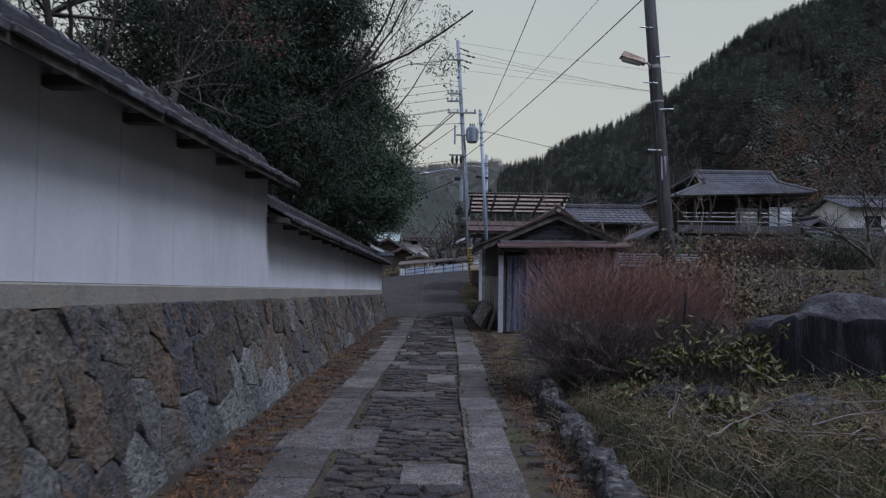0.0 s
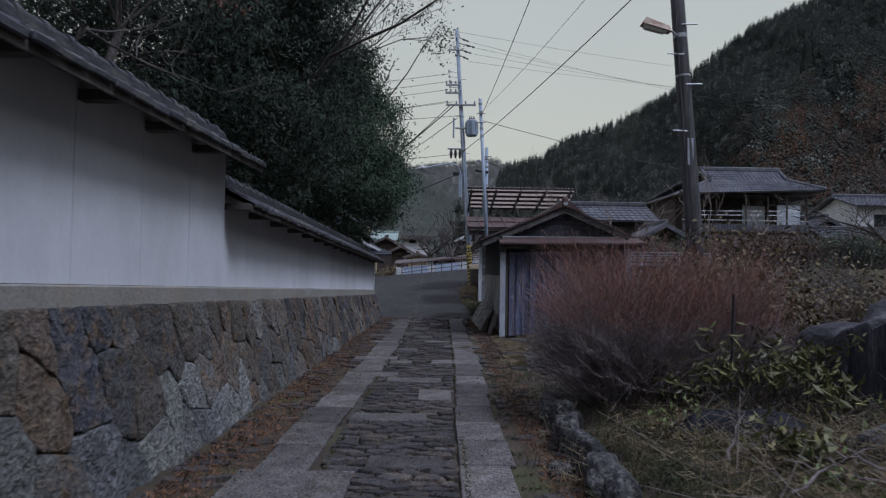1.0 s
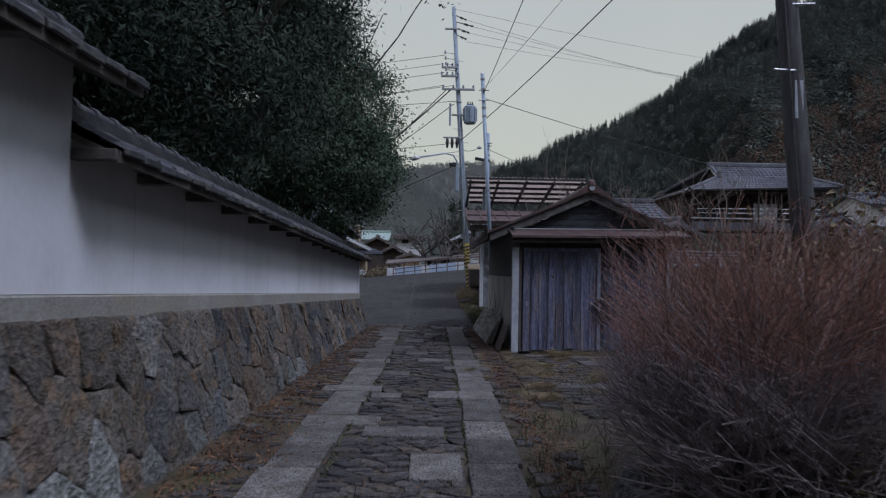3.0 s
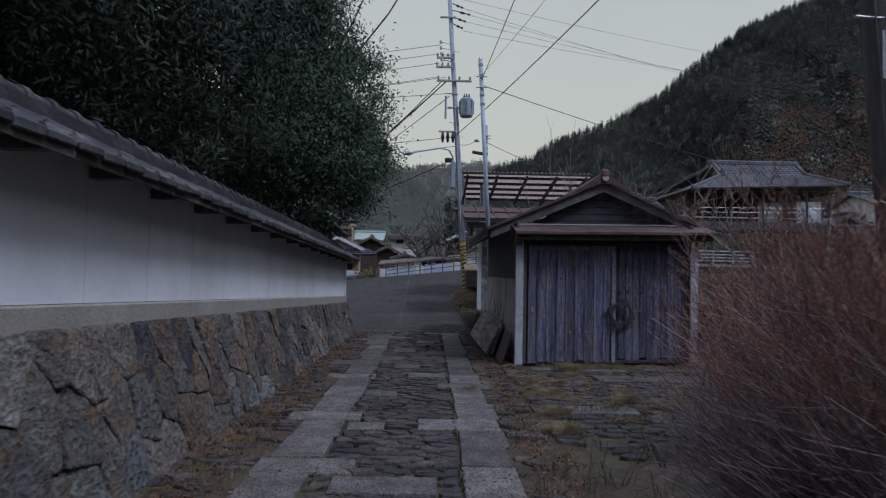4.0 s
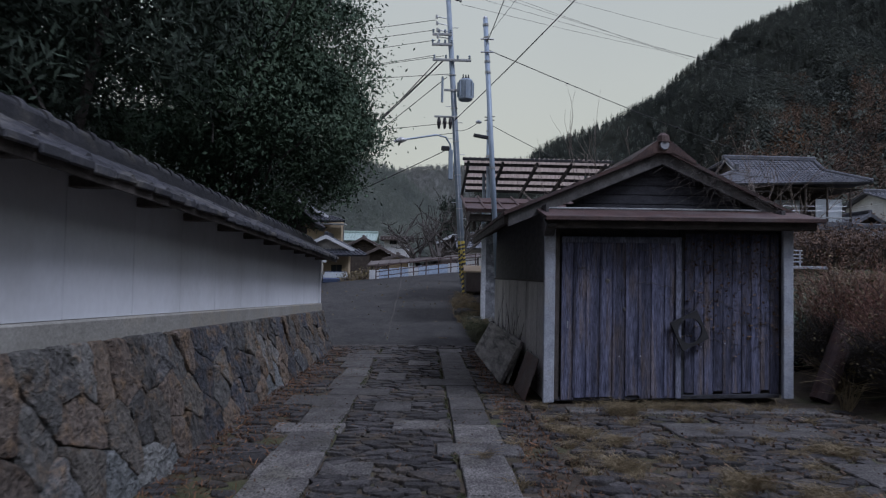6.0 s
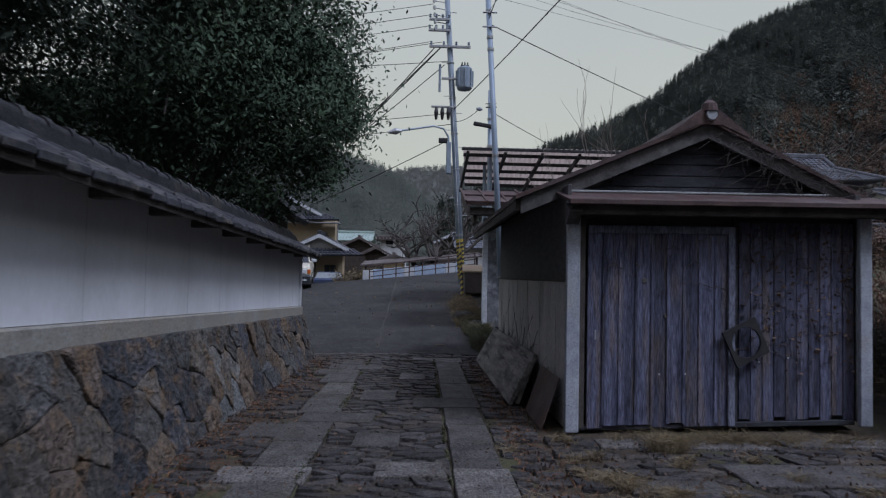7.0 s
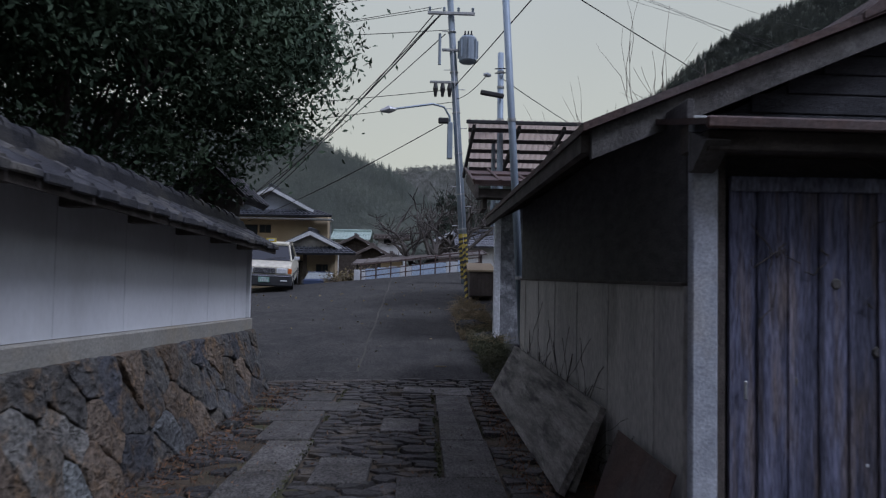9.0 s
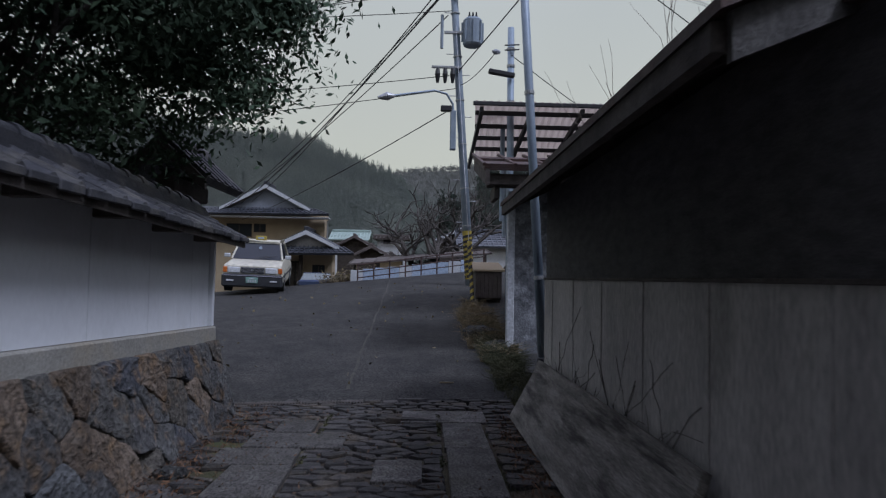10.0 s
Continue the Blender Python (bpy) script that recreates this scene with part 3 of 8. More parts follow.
def rough_stone(poly, place, depth, gap, seed, n=18, rough=0.03):
    """A stone with the given outline, bulging out of its bed; place(u, v, out) gives its point in the world."""
    ring = resample(poly, n)
    c = sum(ring, Vector((0, 0))) / n
    size = sum((p - c).length for p in ring) / n
    vs, fs = [], []
    tilt = (noise.noise((seed * 3.1, 0, 0)) * 0.28, noise.noise((0, seed * 2.7, 5)) * 0.22)
    for k, (s, o) in enumerate(((1.0, -0.3), (1.0, 0.5), (0.975, 0.86), (0.90, 1.0), (0.62, 1.02), (0.32, 1.04))):
        for i, p in enumerate(ring):
            q = c + (p - c) * max(0.3, s * (1 - gap / max(size, 0.05)))
            # corners worn off a little
            r = (p - c).length
            if r > size * 1.15:
                q = q.lerp(c, 0.10 * (r / size - 1.15) * 2)
            nz = noise.noise((q.x * 7 + seed, q.y * 7, seed)) + 0.6 * noise.noise((q.x * 17, q.y * 17 + seed, 3)) + 0.35 * noise.noise((q.x * 41, q.y * 41 + seed, 7))
            q = q + Vector((noise.noise((q.x * 13, q.y * 13, seed)), noise.noise((q.x * 13, q.y * 13, seed + 9)))) * 0.016 * (1 if k >= 2 else 0)
            e = o * depth + (rough * nz if k >= 1 else 0) + ((q.x - c.x) * tilt[0] + (q.y - c.y) * tilt[1]) * (k >= 1)
            vs.append(place(q.x, q.y, e))
    vs.append(place(c.x, c.y, depth * 1.08 + rough * noise.noise((seed, 1, 2))))
    for k in range(5):
        for i in range(n):
            j = (i + 1) % n
            fs.append((k * n + i, k * n + j, k * n + n + j, k * n + n + i))
    for i in range(n):
        fs.append((5 * n + i, 5 * n + (i + 1) % n, 6 * n))
    return MB().add(vs, fs)


pts = []
rs = random.Random(11)
NARROW, LEAN_OVER = 1.45, 0.20
for v0, sp in ((0.16, 0.38), (0.50, 0.34), (0.84, 0.31)):
    y = WALL_Y0 + rs.uniform(0, 0.4)
    while y < WALL_Y1 - 0.1:
        pts.append((y * NARROW, (v0 + rs.uniform(-0.17, 0.17)) * 1.2))
        y += sp * rs.uniform(0.6, 1.45)


def unlean(p):
    """From the net of upright cells to the wall: stones narrower than high, leaning against one another."""
    u, v = p[0] / NARROW, p[1] / 1.2
    return (u - LEAN_OVER * v * float(smooth01((WALL_Y1 - 0.5 - u) / 1.5)), v)


def on_footing(u, v, out):
    top = band_z(u) - 0.15
    z = -0.12 + v * (top + 0.12) + 0.03
    k = v
    return (wall_x(u) + 0.24 - 0.24 * k + 0.02 + out, u, z - 0.02)


FOOTING = [(unlean(p), poly and [unlean(q) for q in poly]) for p, poly in zip(pts, cells(pts, (WALL_Y0 * NARROW, 0.0), (WALL_Y1 * NARROW, 1.2), 1.9))]


# ---- shed ----
SHED_X, SHED_Y, SHED_Z = 1.40, 16.70, -0.03


def sh(u, v, z):
    """Shed: u across the front, v to the back; the front stands a little askew."""
    return (SHED_X + u, SHED_Y + v + 0.073 * u, SHED_Z + z + 0.016 * u)


def shape(mb):
    """Bring a mesh built in the shed's own measures into the place."""
    mb.v = [sh(*p) for p in mb.v]
    return mb


# darker than the side boarding; in the door gap it stands for shade
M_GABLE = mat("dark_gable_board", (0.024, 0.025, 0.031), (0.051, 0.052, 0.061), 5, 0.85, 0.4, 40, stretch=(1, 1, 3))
shed = thing("shed", "old weathered wooden shed with plank doors and a rusty sheet roof", "shed")
SW, SD = 3.09, 5.6
for u0, u1, nm in ((0.0, 0.13, "left"), (SW - 0.13, SW, "right")):
    part("corner_post", shape(MB().box(u0, u1, 0.0, 0.06, 0.0, 2.2, 0.008)), M_POSTWHITE, shed, "pale grey cement-faced corner post")
part("side_panel", shape(MB().box(0.015, 0.06, 0.145, SD, 0.02, 1.41, 0.004)), M_CEMENT, shed, "grey cement board with vine stems")
for k in range(6):
    part("cover_strip", shape(MB().box(0.008, 0.014, 0.55 + 0.92 * k, 0.565 + 0.92 * k, 0.03, 1.40, 0.002)), M_CEMENT, shed)
part("upper_side_wall", shape(MB().box(0.03, 0.07, 0.145, SD, 1.415, 2.35, 0.004)), M_DARKBOARD, shed, "dark upper side boarding")
part("side_rail", shape(MB().box(0.0, 0.05, 0.145, SD, 1.405, 1.425, 0.003)), M_OLDWOOD, shed)
part("far_side_wall", shape(MB().box(SW - 0.08, SW - 0.02, 0.145, SD, 0.02, 2.3, 0.004)), M_DARKBOARD, shed)
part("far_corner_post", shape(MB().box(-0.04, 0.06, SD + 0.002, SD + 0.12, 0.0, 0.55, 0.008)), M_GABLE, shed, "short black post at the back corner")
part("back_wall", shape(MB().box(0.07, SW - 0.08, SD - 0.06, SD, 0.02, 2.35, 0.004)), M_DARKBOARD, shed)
# added dark strip along the foot of the doors, no real threshold board
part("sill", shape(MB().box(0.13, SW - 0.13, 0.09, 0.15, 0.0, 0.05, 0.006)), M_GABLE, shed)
part("lintel", shape(MB().box(0.0, SW, 0.05, 0.16, 2.06, 2.2, 0.006)), M_OLDWOOD, shed, "dark weathered lintel beam")
part("door_jamb", shape(MB().box(0.13, 0.19, 0.05, 0.13, 0.03, 2.06, 0.004)), M_OLDWOOD, shed)
part("inner_dark_wall", shape(MB().box(0.13, SW - 0.13, 0.19, 0.21, 0.0, 2.1, 0.002)), M_DARKBOARD, shed)


def plank_door(u0, u1, v, z0, z1, n, frame_):
    door = tagged(new("door"), "weathered grey-blue plank door")
    door.parent = shed
    w = (u1 - u0) / n
    r = random.Random(int(u0 * 100))
    for i in range(n):
        b = MB()
        bot = z0 + r.choice((0, 0, 0.02, 0.035)) * (0.4 + r.random())
        dv = r.uniform(-0.004, 0.004)
        b.box(u0 + i * w + 0.003, u0 + (i + 1) * w - 0.004, v + dv, v + 0.022 + dv, bot, z1, 0.003)
        part("plank", shape(b), M_BOARD, door)
        if frame_:
            b = MB()
            b.box(u0 + (i + 1) * w - 0.017, u0 + (i + 1) * w + 0.015, v - 0.013, v - 0.004, z0 + 0.03, z1 - 0.06, 0.003)
            part("batten", shape(b), M_BOARD, door)
    if frame_:
        part("door_rail", shape(MB().box(u0, u1 + 0.02, v - 0.022, v - 0.003, z1 - 0.075, z1, 0.004)), M_RAILBOARD, door, "paler top rail")
        part("door_stile", shape(MB().box(u1 - 0.04, u1 + 0.03, v - 0.026, v - 0.004, z0, z1, 0.004)), M_RAILBOARD, door)
    return door


door_l = plank_door(0.22, 1.66, 0.075, 0.02, 1.95, 9, True)
door_r = plank_door(1.75, SW - 0.13, 0.10, 0.05, 2.0, 10, False)
# near-black strip stands in for the shaded gap between the doors
part("meeting_post", shape(MB().box(1.70, 1.745, 0.11, 0.16, 0.03, 2.06, 0.004)), M_GABLE, shed, "black strip for the shaded gap between the doors")
for u, z in ((0.78, 1.42), (0.55, 0.94), (1.0, 1.08)):
    k = MB()
    k.tube([(u, 0.066, z), (u, 0.0745, z)], [0.022, 0.03], 9)
    part("knot_patch", shape(k), M_BARGE, door_l)
hnd = MB()
hnd.box(0.285, 0.302, 0.045, 0.052, 0.86, 0.95, 0.003)
part("pull_handle", shape(hnd), M_STEEL, door_l, "worn bright metal pull")
# gable, barge boards, roof
GV = 0.46
APEX_U, APEX_Z, EAVE_Z = 1.58, 3.03, 2.125
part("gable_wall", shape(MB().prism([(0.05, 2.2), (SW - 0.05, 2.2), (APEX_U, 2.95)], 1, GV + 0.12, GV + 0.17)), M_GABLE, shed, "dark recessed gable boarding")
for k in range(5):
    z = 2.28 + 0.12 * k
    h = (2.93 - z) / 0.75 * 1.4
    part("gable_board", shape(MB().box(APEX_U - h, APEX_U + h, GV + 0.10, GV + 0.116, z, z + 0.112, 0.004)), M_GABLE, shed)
for sgn, ue in ((-1, -0.385), (1, 3.46)):
    b = MB()
    b.prism([(ue, EAVE_Z - 0.04), (ue, EAVE_Z + 0.12), (APEX_U, APEX_Z + 0.02), (APEX_U, APEX_Z - 0.13)], 1, GV - 0.03, GV + 0.01)
    part("bargeboard", shape(b), M_BARGE, shed, "peeling grey bargeboard")
    b = MB()
    b.prism([(ue - 0.06, EAVE_Z + 0.10), (ue - 0.06, EAVE_Z + 0.145), (APEX_U, APEX_Z + 0.075), (APEX_U, APEX_Z + 0.03)], 1, GV - 0.08, SD + 0.35)
    part("roof_slope", shape(b), M_RUST, shed, "rusty brown sheet roof slope")
    b = MB()
    b.prism([(ue - 0.05, EAVE_Z + 0.0), (ue - 0.05, EAVE_Z + 0.098), (ue + 0.0, EAVE_Z + 0.098), (ue + 0.0, EAVE_Z + 0.0)], 1, GV + 0.012, SD + 0.30)
    part("eave_board", shape(b), M_OLDWOOD, shed)
    for k in range(6):
        t = (k + 0.5) / 6
        uu, zz = ue + (APEX_U - ue) * t, EAVE_Z + 0.15 + (APEX_Z + 0.075 - EAVE_Z - 0.15) * t
        part("roof_seam", shape(MB().tube([(uu, GV - 0.08, zz), (uu, SD + 0.35, zz)], 0.014, 5)), M_RUST, shed)
    for k in range(5):
        v = 0.9 + k * 1.1
        b = MB()
        b.prism([(ue, EAVE_Z + 0.02), (ue, EAVE_Z + 0.09), (ue + 0.5 * (-sgn), EAVE_Z + 0.09 + 0.24), (ue + 0.5 * (-sgn), EAVE_Z + 0.02 + 0.24)], 1, v, v + 0.06)
        part("rafter", shape(b), M_OLDWOOD, shed)
part("ridge_cap", shape(MB().prism([(APEX_U - 0.13, APEX_Z + 0.0), (APEX_U - 0.10, APEX_Z + 0.12), (APEX_U - 0.05, APEX_Z + 0.19), (APEX_U + 0.05, APEX_Z + 0.19), (APEX_U + 0.10, APEX_Z + 0.12), (APEX_U + 0.13, APEX_Z + 0.0)], 1, GV - 0.09, SD + 0.3)), M_RUST, shed, "rusty box ridge cap")
orn = MB()
orn.tube([(APEX_U, GV - 0.12, APEX_Z + 0.10), (APEX_U, GV - 0.085, APEX_Z + 0.10)], [0.055, 0.062], 16)
part("ridge_end_disc", shape(orn), M_POSTWHITE, shed, "pale round ridge end plate")
for sg_ in (-1, 1):
    fl = MB().prism([(APEX_U + sg_ * 0.06, APEX_Z + 0.03), (APEX_U + sg_ * 0.06, APEX_Z + 0.17), (APEX_U + sg_ * 0.16, APEX_Z + 0.11), (APEX_U + sg_ * 0.30, APEX_Z + 0.0), (APEX_U + sg_ * 0.42, APEX_Z - 0.09), (APEX_U + sg_ * 0.42, APEX_Z - 0.13)], 1, GV - 0.088, GV - 0.05)
    part("ridge_flare", shape(fl), M_RUST, shed, "rusty flared ridge end")
part("ridge_end_knob", shape(MB().tube([(APEX_U, GV - 0.05, APEX_Z + 0.14), (APEX_U, GV - 0.05, APEX_Z + 0.22), (APEX_U, GV - 0.05, APEX_Z + 0.26)], [0.09, 0.075, 0.03], 12)), M_RUST, shed)
# lean-to strip over the doors
b = MB()
b.prism([(-0.22, 2.135), (-0.24, 2.16), (GV - 0.035, 2.31), (GV - 0.035, 2.28)], 0, -0.03, SW + 0.27)
part("canopy_sheet", shape(b), M_RUST, shed, "rusty sheet strip over the doors")
part("canopy_edge", shape(MB().box(-0.035, SW + 0.275, -0.25, -0.22, 2.115, 2.17, 0.008)), M_RUST, shed)
part("canopy_flashing", shape(MB().box(0.06, SW - 0.2, GV - 0.06, GV - 0.036, 2.31, 2.332, 0.004)), M_STEEL, shed, "bent bright flashing")
part("canopy_beam", shape(MB().box(0.0, SW + 0.2, -0.17, -0.08, 2.03, 2.125, 0.006)), M_OLDWOOD, shed)
part("canopy_bracket", shape(MB().prism([(-0.2, 2.07), (0.0, 2.15), (0.0, 1.95), (-0.05, 1.96)], 0, -0.02, 0.1)), M_BARGE, shed)


# ---- poles ----
def leaning(p0, p1, t):
    return Vector(p0).lerp(Vector(p1), t)


P1A, P1B = (1.50, 34.5, 0.95), (0.60, 34.5, 13.6)
pole_main = thing("utility_pole", "tall grey concrete utility pole with crossarms and a transformer", "utility pole")
part("shaft", MB().tube([leaning(P1A, P1B, t) for t in (0, 0.5, 1)], [0.130, 0.112, 0.085], 16), M_CONCPOLE, pole_main, smooth=True)
P2A, P2B = (1.72, 24.0, 0.25), (1.27, 24.0, 7.35)
pole_steel = thing("steel_pole", "slim galvanised steel pole leaning slightly", "pole")
part("shaft", MB().tube([P2A, P2B], [0.062, 0.055], 14), M_POLE, pole_steel, smooth=True)
P3A, P3B = (1.86, 28.6, 0.5), (1.82, 28.6, 6.55)
pole_short = thing("steel_pole", "short galvanised steel pole rising through a canopy roof", "pole")
part("shaft", MB().tube([P3A, P3B], [0.075, 0.068], 14), M_POLE, pole_short, smooth=True)
P4A, P4B = (3.97, 11.3, 0.0), (3.42, 11.3, 7.2)
pole_wood = thing("wooden_pole", "dark tarred wooden utility pole with steel bands and a street lamp", "utility pole")
part("shaft", MB().tube([leaning(P4A, P4B, t) for t in (0, 0.33, 0.66, 1)], [0.135, 0.12, 0.105, 0.09], 16), M_WOODPOLE, pole_wood, smooth=True)


# ---- hills ----
def hill(name, us, els, ridge_d, base_d, base_z, o, material, n_trees, size, seed, label, soil, autumn=None, broad=0.0, nd=40, wooded=(0.0, 1.0), k=18, slim=0.45):
    """A wooded slope: ridge given by bearing and steepness seen from the point o; trees stand all over it."""
    r = np.random.RandomState(seed)
    u = np.linspace(us[0], us[-1], 90)
    el = np.interp(u, us, els)
    rd = ridge_d(u)
    rz = o[2] + el * rd - size * 0.75
    bd = base_d(u)
    t = np.linspace(0, 1.35, nd)
    U, T = np.meshgrid(u, t)
    BD, RD, RZ = np.meshgrid(bd, t)[0], np.meshgrid(rd, t)[0], np.meshgrid(rz, t)[0]
    D = BD + (RD - BD) * T
    prof_ = np.where(T < 1, T ** 1.15, 1 - (T - 1) * 1.2)
    rough_ = np.sin(U * 37 + T * 9) * 0.02 + np.sin(U * 91 + T * 23) * 0.008
    fade = np.clip(np.minimum(T, 1 - np.minimum(T, 1)) * 4, 0, 1)
    Z = base_z + (RZ - base_z) * (prof_ + rough_ * fade)
    X, Y = o[0] + U * D, o[1] + D
    gi_ = np.arange(X.size).reshape(X.shape)
    q = np.stack([gi_[:-1, :-1], gi_[:-1, 1:], gi_[1:, 1:], gi_[1:, :-1]], -1).reshape(-1, 4)
    h = tagged(new(name, np_mesh(name, np.stack([X, Y, Z], -1).reshape(-1, 3), q, soil)), label + ", the slope itself", "hill", kind="structure")
    # trees, denser towards the ridge line
    iu, it = r.uniform(88.99 * wooded[0], 88.99 * wooded[1], n_trees), r.uniform(0.0, 1.0, n_trees) ** 0.8 * (nd - 1) / 1.35 * 1.02
    a, b = iu.astype(int), np.clip(it.astype(int), 0, nd - 2)
    fa, fb = iu - a, it - b

    def at(G):
        return (G[b, a] * (1 - fa) * (1 - fb) + G[b, a + 1] * fa * (1 - fb) + G[b + 1, a] * (1 - fa) * fb + G[b + 1, a + 1] * fa * fb)
    P = np.stack([at(X), at(Y), at(Z)], 1)
    uu, tt = at(U), at(T)
    is_aut = np.zeros(n_trees, bool)
    if autumn:
        elv = (P[:, 2] - o[2]) / (P[:, 1] - o[1])
        blob = np.sin(uu * 60 + 1) * 0.5 + np.sin(elv * 90) * 0.4 + r.normal(0, 0.5, n_trees)
        is_aut = (uu > autumn[0] + 0.03 * blob) & (uu < autumn[1]) & (elv > autumn[2]) & (elv < autumn[3] + 0.05 * blob + 0.35 * (uu - autumn[0])) & (r.rand(n_trees) < 0.72)
    is_broad = (~is_aut) & (r.rand(n_trees) < broad)
    tree_v, tree_q = [], []
    con = np.where(~is_aut & ~is_broad)[0]
    # conifer: whorls of drooping blades about a stem
    hgt = size * r.uniform(0.65, 1.2, len(con))
    lev = np.tile(np.linspace(0.08, 0.97, k), (len(con), 1)) + r.uniform(-0.02, 0.02, (len(con), k))
    ang = np.tile(np.arange(k) * 2.4, (len(con), 1)) + r.uniform(0, 6.3, (len(con), 1)) + r.uniform(-0.3, 0.3, (len(con), k))
    rad = (hgt[:, None] * 0.25) * (1 - lev) ** 0.75 * r.uniform(0.75, 1.3, (len(con), k)) + hgt[:, None] * 0.012
    c0 = P[con][:, None, :] + np.stack([np.zeros_like(lev), np.zeros_like(lev), lev * hgt[:, None] + hgt[:, None] * 0.06], -1)
    dirv = np.stack([np.cos(ang), np.sin(ang), -0.35 + 0 * ang], -1)
    side = np.stack([-np.sin(ang), np.cos(ang), 0 * ang], -1)
    tip = c0 + dirv * rad[..., None]
    mid = c0 + dirv * rad[..., None] * 0.45
    w = rad[..., None] * slim
    dn = np.array([0, 0, -0.12]) * hgt[:, None, None]
    v = np.stack([c0, mid + side * w + dn * 0.5, tip + dn * 0.4, mid - side * w + dn * 0.5], 2).reshape(-1, 3)
    quads_ = np.arange(len(v)).reshape(-1, 4)
    tagged(new(name + "_conifers", np_mesh(name + "_conifers", v, quads_, material)), label, "forest", kind="stuff")
    for sel, m_, nm, lab in ((np.where(is_aut)[0], M_FORESTAUT, "autumn_trees", "red, orange and bare brown trees on the hillside"), (np.where(is_broad)[0], M_FORESTFAR if material is not M_FORESTGREY else material, "broadleaf_trees", "round-topped trees among the conifers of the hillside")):
        if not len(sel):
            continue
        n_leaf = 110 if nm == 'autumn_trees' else 70
        hg = size * r.uniform(0.5, 0.9, len(sel))
        g = r.normal(size=(len(sel), n_leaf, 3))
        g /= np.linalg.norm(g, axis=2)[..., None]
        cc = P[sel][:, None, :] + np.array([0, 0, 0.62]) * hg[:, None, None] + g * r.uniform(0.55, 1.0, (len(sel), n_leaf, 1)) * (hg * 0.36)[:, None, None] * np.array([1, 1, 1.0])
        me = leaf_mesh(nm, cc.reshape(-1, 3), size * (0.055 if nm == 'autumn_trees' else 0.085), 0.7, m_, r)
        tagged(new(nm, me), lab, "forest", kind="stuff")


O0 = (0.0, 0.0, 1.45)
hill("hill_east", [0.08, 0.10, 0.14, 0.18, 0.21, 0.28, 0.34, 0.40, 0.46, 0.53, 0.62, 0.80, 1.3, 2.0],
     [0.150, 0.165, 0.175, 0.205, 0.215, 0.243, 0.28, 0.335, 0.38, 0.415, 0.46, 0.55, 0.70, 0.8],
     lambda u: 430 - 130 * np.clip(u, 0, 1.5), lambda u: np.clip(330 - 620 * (u - 0.08), 85, 330), 3.0, O0, M_FOREST, 13500, 6.6, 3,
     "dark cedar forest covering a steep hillside", M_FOREST, autumn=(0.42, 1.2, 0.07, 0.185), broad=0.12, nd=44, wooded=(0.0, 0.42), k=26, slim=0.34)
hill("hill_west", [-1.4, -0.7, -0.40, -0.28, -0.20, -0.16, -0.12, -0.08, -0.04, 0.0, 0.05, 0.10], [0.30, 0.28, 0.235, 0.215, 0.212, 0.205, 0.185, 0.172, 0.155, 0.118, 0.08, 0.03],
     lambda u: 420 + 0 * u, lambda u: 190 + 0 * u, 0.0, (0, 0, 0.2), M_FORESTFAR, 9000, 8.5, 4, "mixed forest across the valley, paled in colour for haze", M_FORESTFAR, broad=0.05, wooded=(0.5, 1.0), k=36, slim=0.26)
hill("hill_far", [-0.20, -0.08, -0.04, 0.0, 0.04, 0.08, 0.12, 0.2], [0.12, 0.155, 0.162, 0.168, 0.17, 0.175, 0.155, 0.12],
     lambda u: 900 + 0 * u, lambda u: 600 + 0 * u, 0.0, (0, 0, 0.2), M_FORESTGREY, 7000, 11.0, 6, "wooded valley-head ridge with haze greyed into its colour", M_FORESTGREY, broad=0.6)


# unseen slope east of the lane, added to keep low sky off the wall
fy, ft = np.meshgrid(np.linspace(-260, 70, 60), np.linspace(0, 1, 24))
fx = 42 + 135 * ft + 14 * np.sin(fy * 0.021) + 5 * np.sin(fy * 0.09 + ft * 5)
fz = 0.5 + 100 * ft ** 1.1 + 3.0 * np.sin(fy * 0.11 + ft * 17) * np.sin(ft * 3.1)
fi = np.arange(fx.size).reshape(fx.shape)
fq = np.stack([fi[:-1, :-1], fi[:-1, 1:], fi[1:, 1:], fi[1:, :-1]], -1).reshape(-1, 4)
tagged(new("hill_flank", np_mesh("hill_flank", np.stack([fx, fy, fz], -1).reshape(-1, 3), fq, M_FOREST)), "unseen valley side added to block low eastern sky", "hill", kind="structure")

# unseen slope behind the start of the lane, added to block southern sky light
sx_, st_ = np.meshgrid(np.linspace(-160, 60, 50), np.linspace(0, 1, 20))
sy_ = -34 - 120 * st_ + 9 * np.sin(sx_ * 0.03) + 4 * np.sin(sx_ * 0.1 + st_ * 6)
sz_ = 0.3 + 82 * st_ ** 1.1 + 2.5 * np.sin(sx_ * 0.13 + st_ * 15) * np.sin(st_ * 3.1)
si_ = np.arange(sx_.size).reshape(sx_.shape)
sq_ = np.stack([si_[:-1, :-1], si_[:-1, 1:], si_[1:, 1:], si_[1:, :-1]], -1).reshape(-1, 4)
tagged(new("hill_south", np_mesh("hill_south", np.stack([sx_, sy_, sz_], -1).reshape(-1, 3), sq_, M_FOREST)), "unseen slope behind the lane added to block low southern sky", "hill", kind="structure")


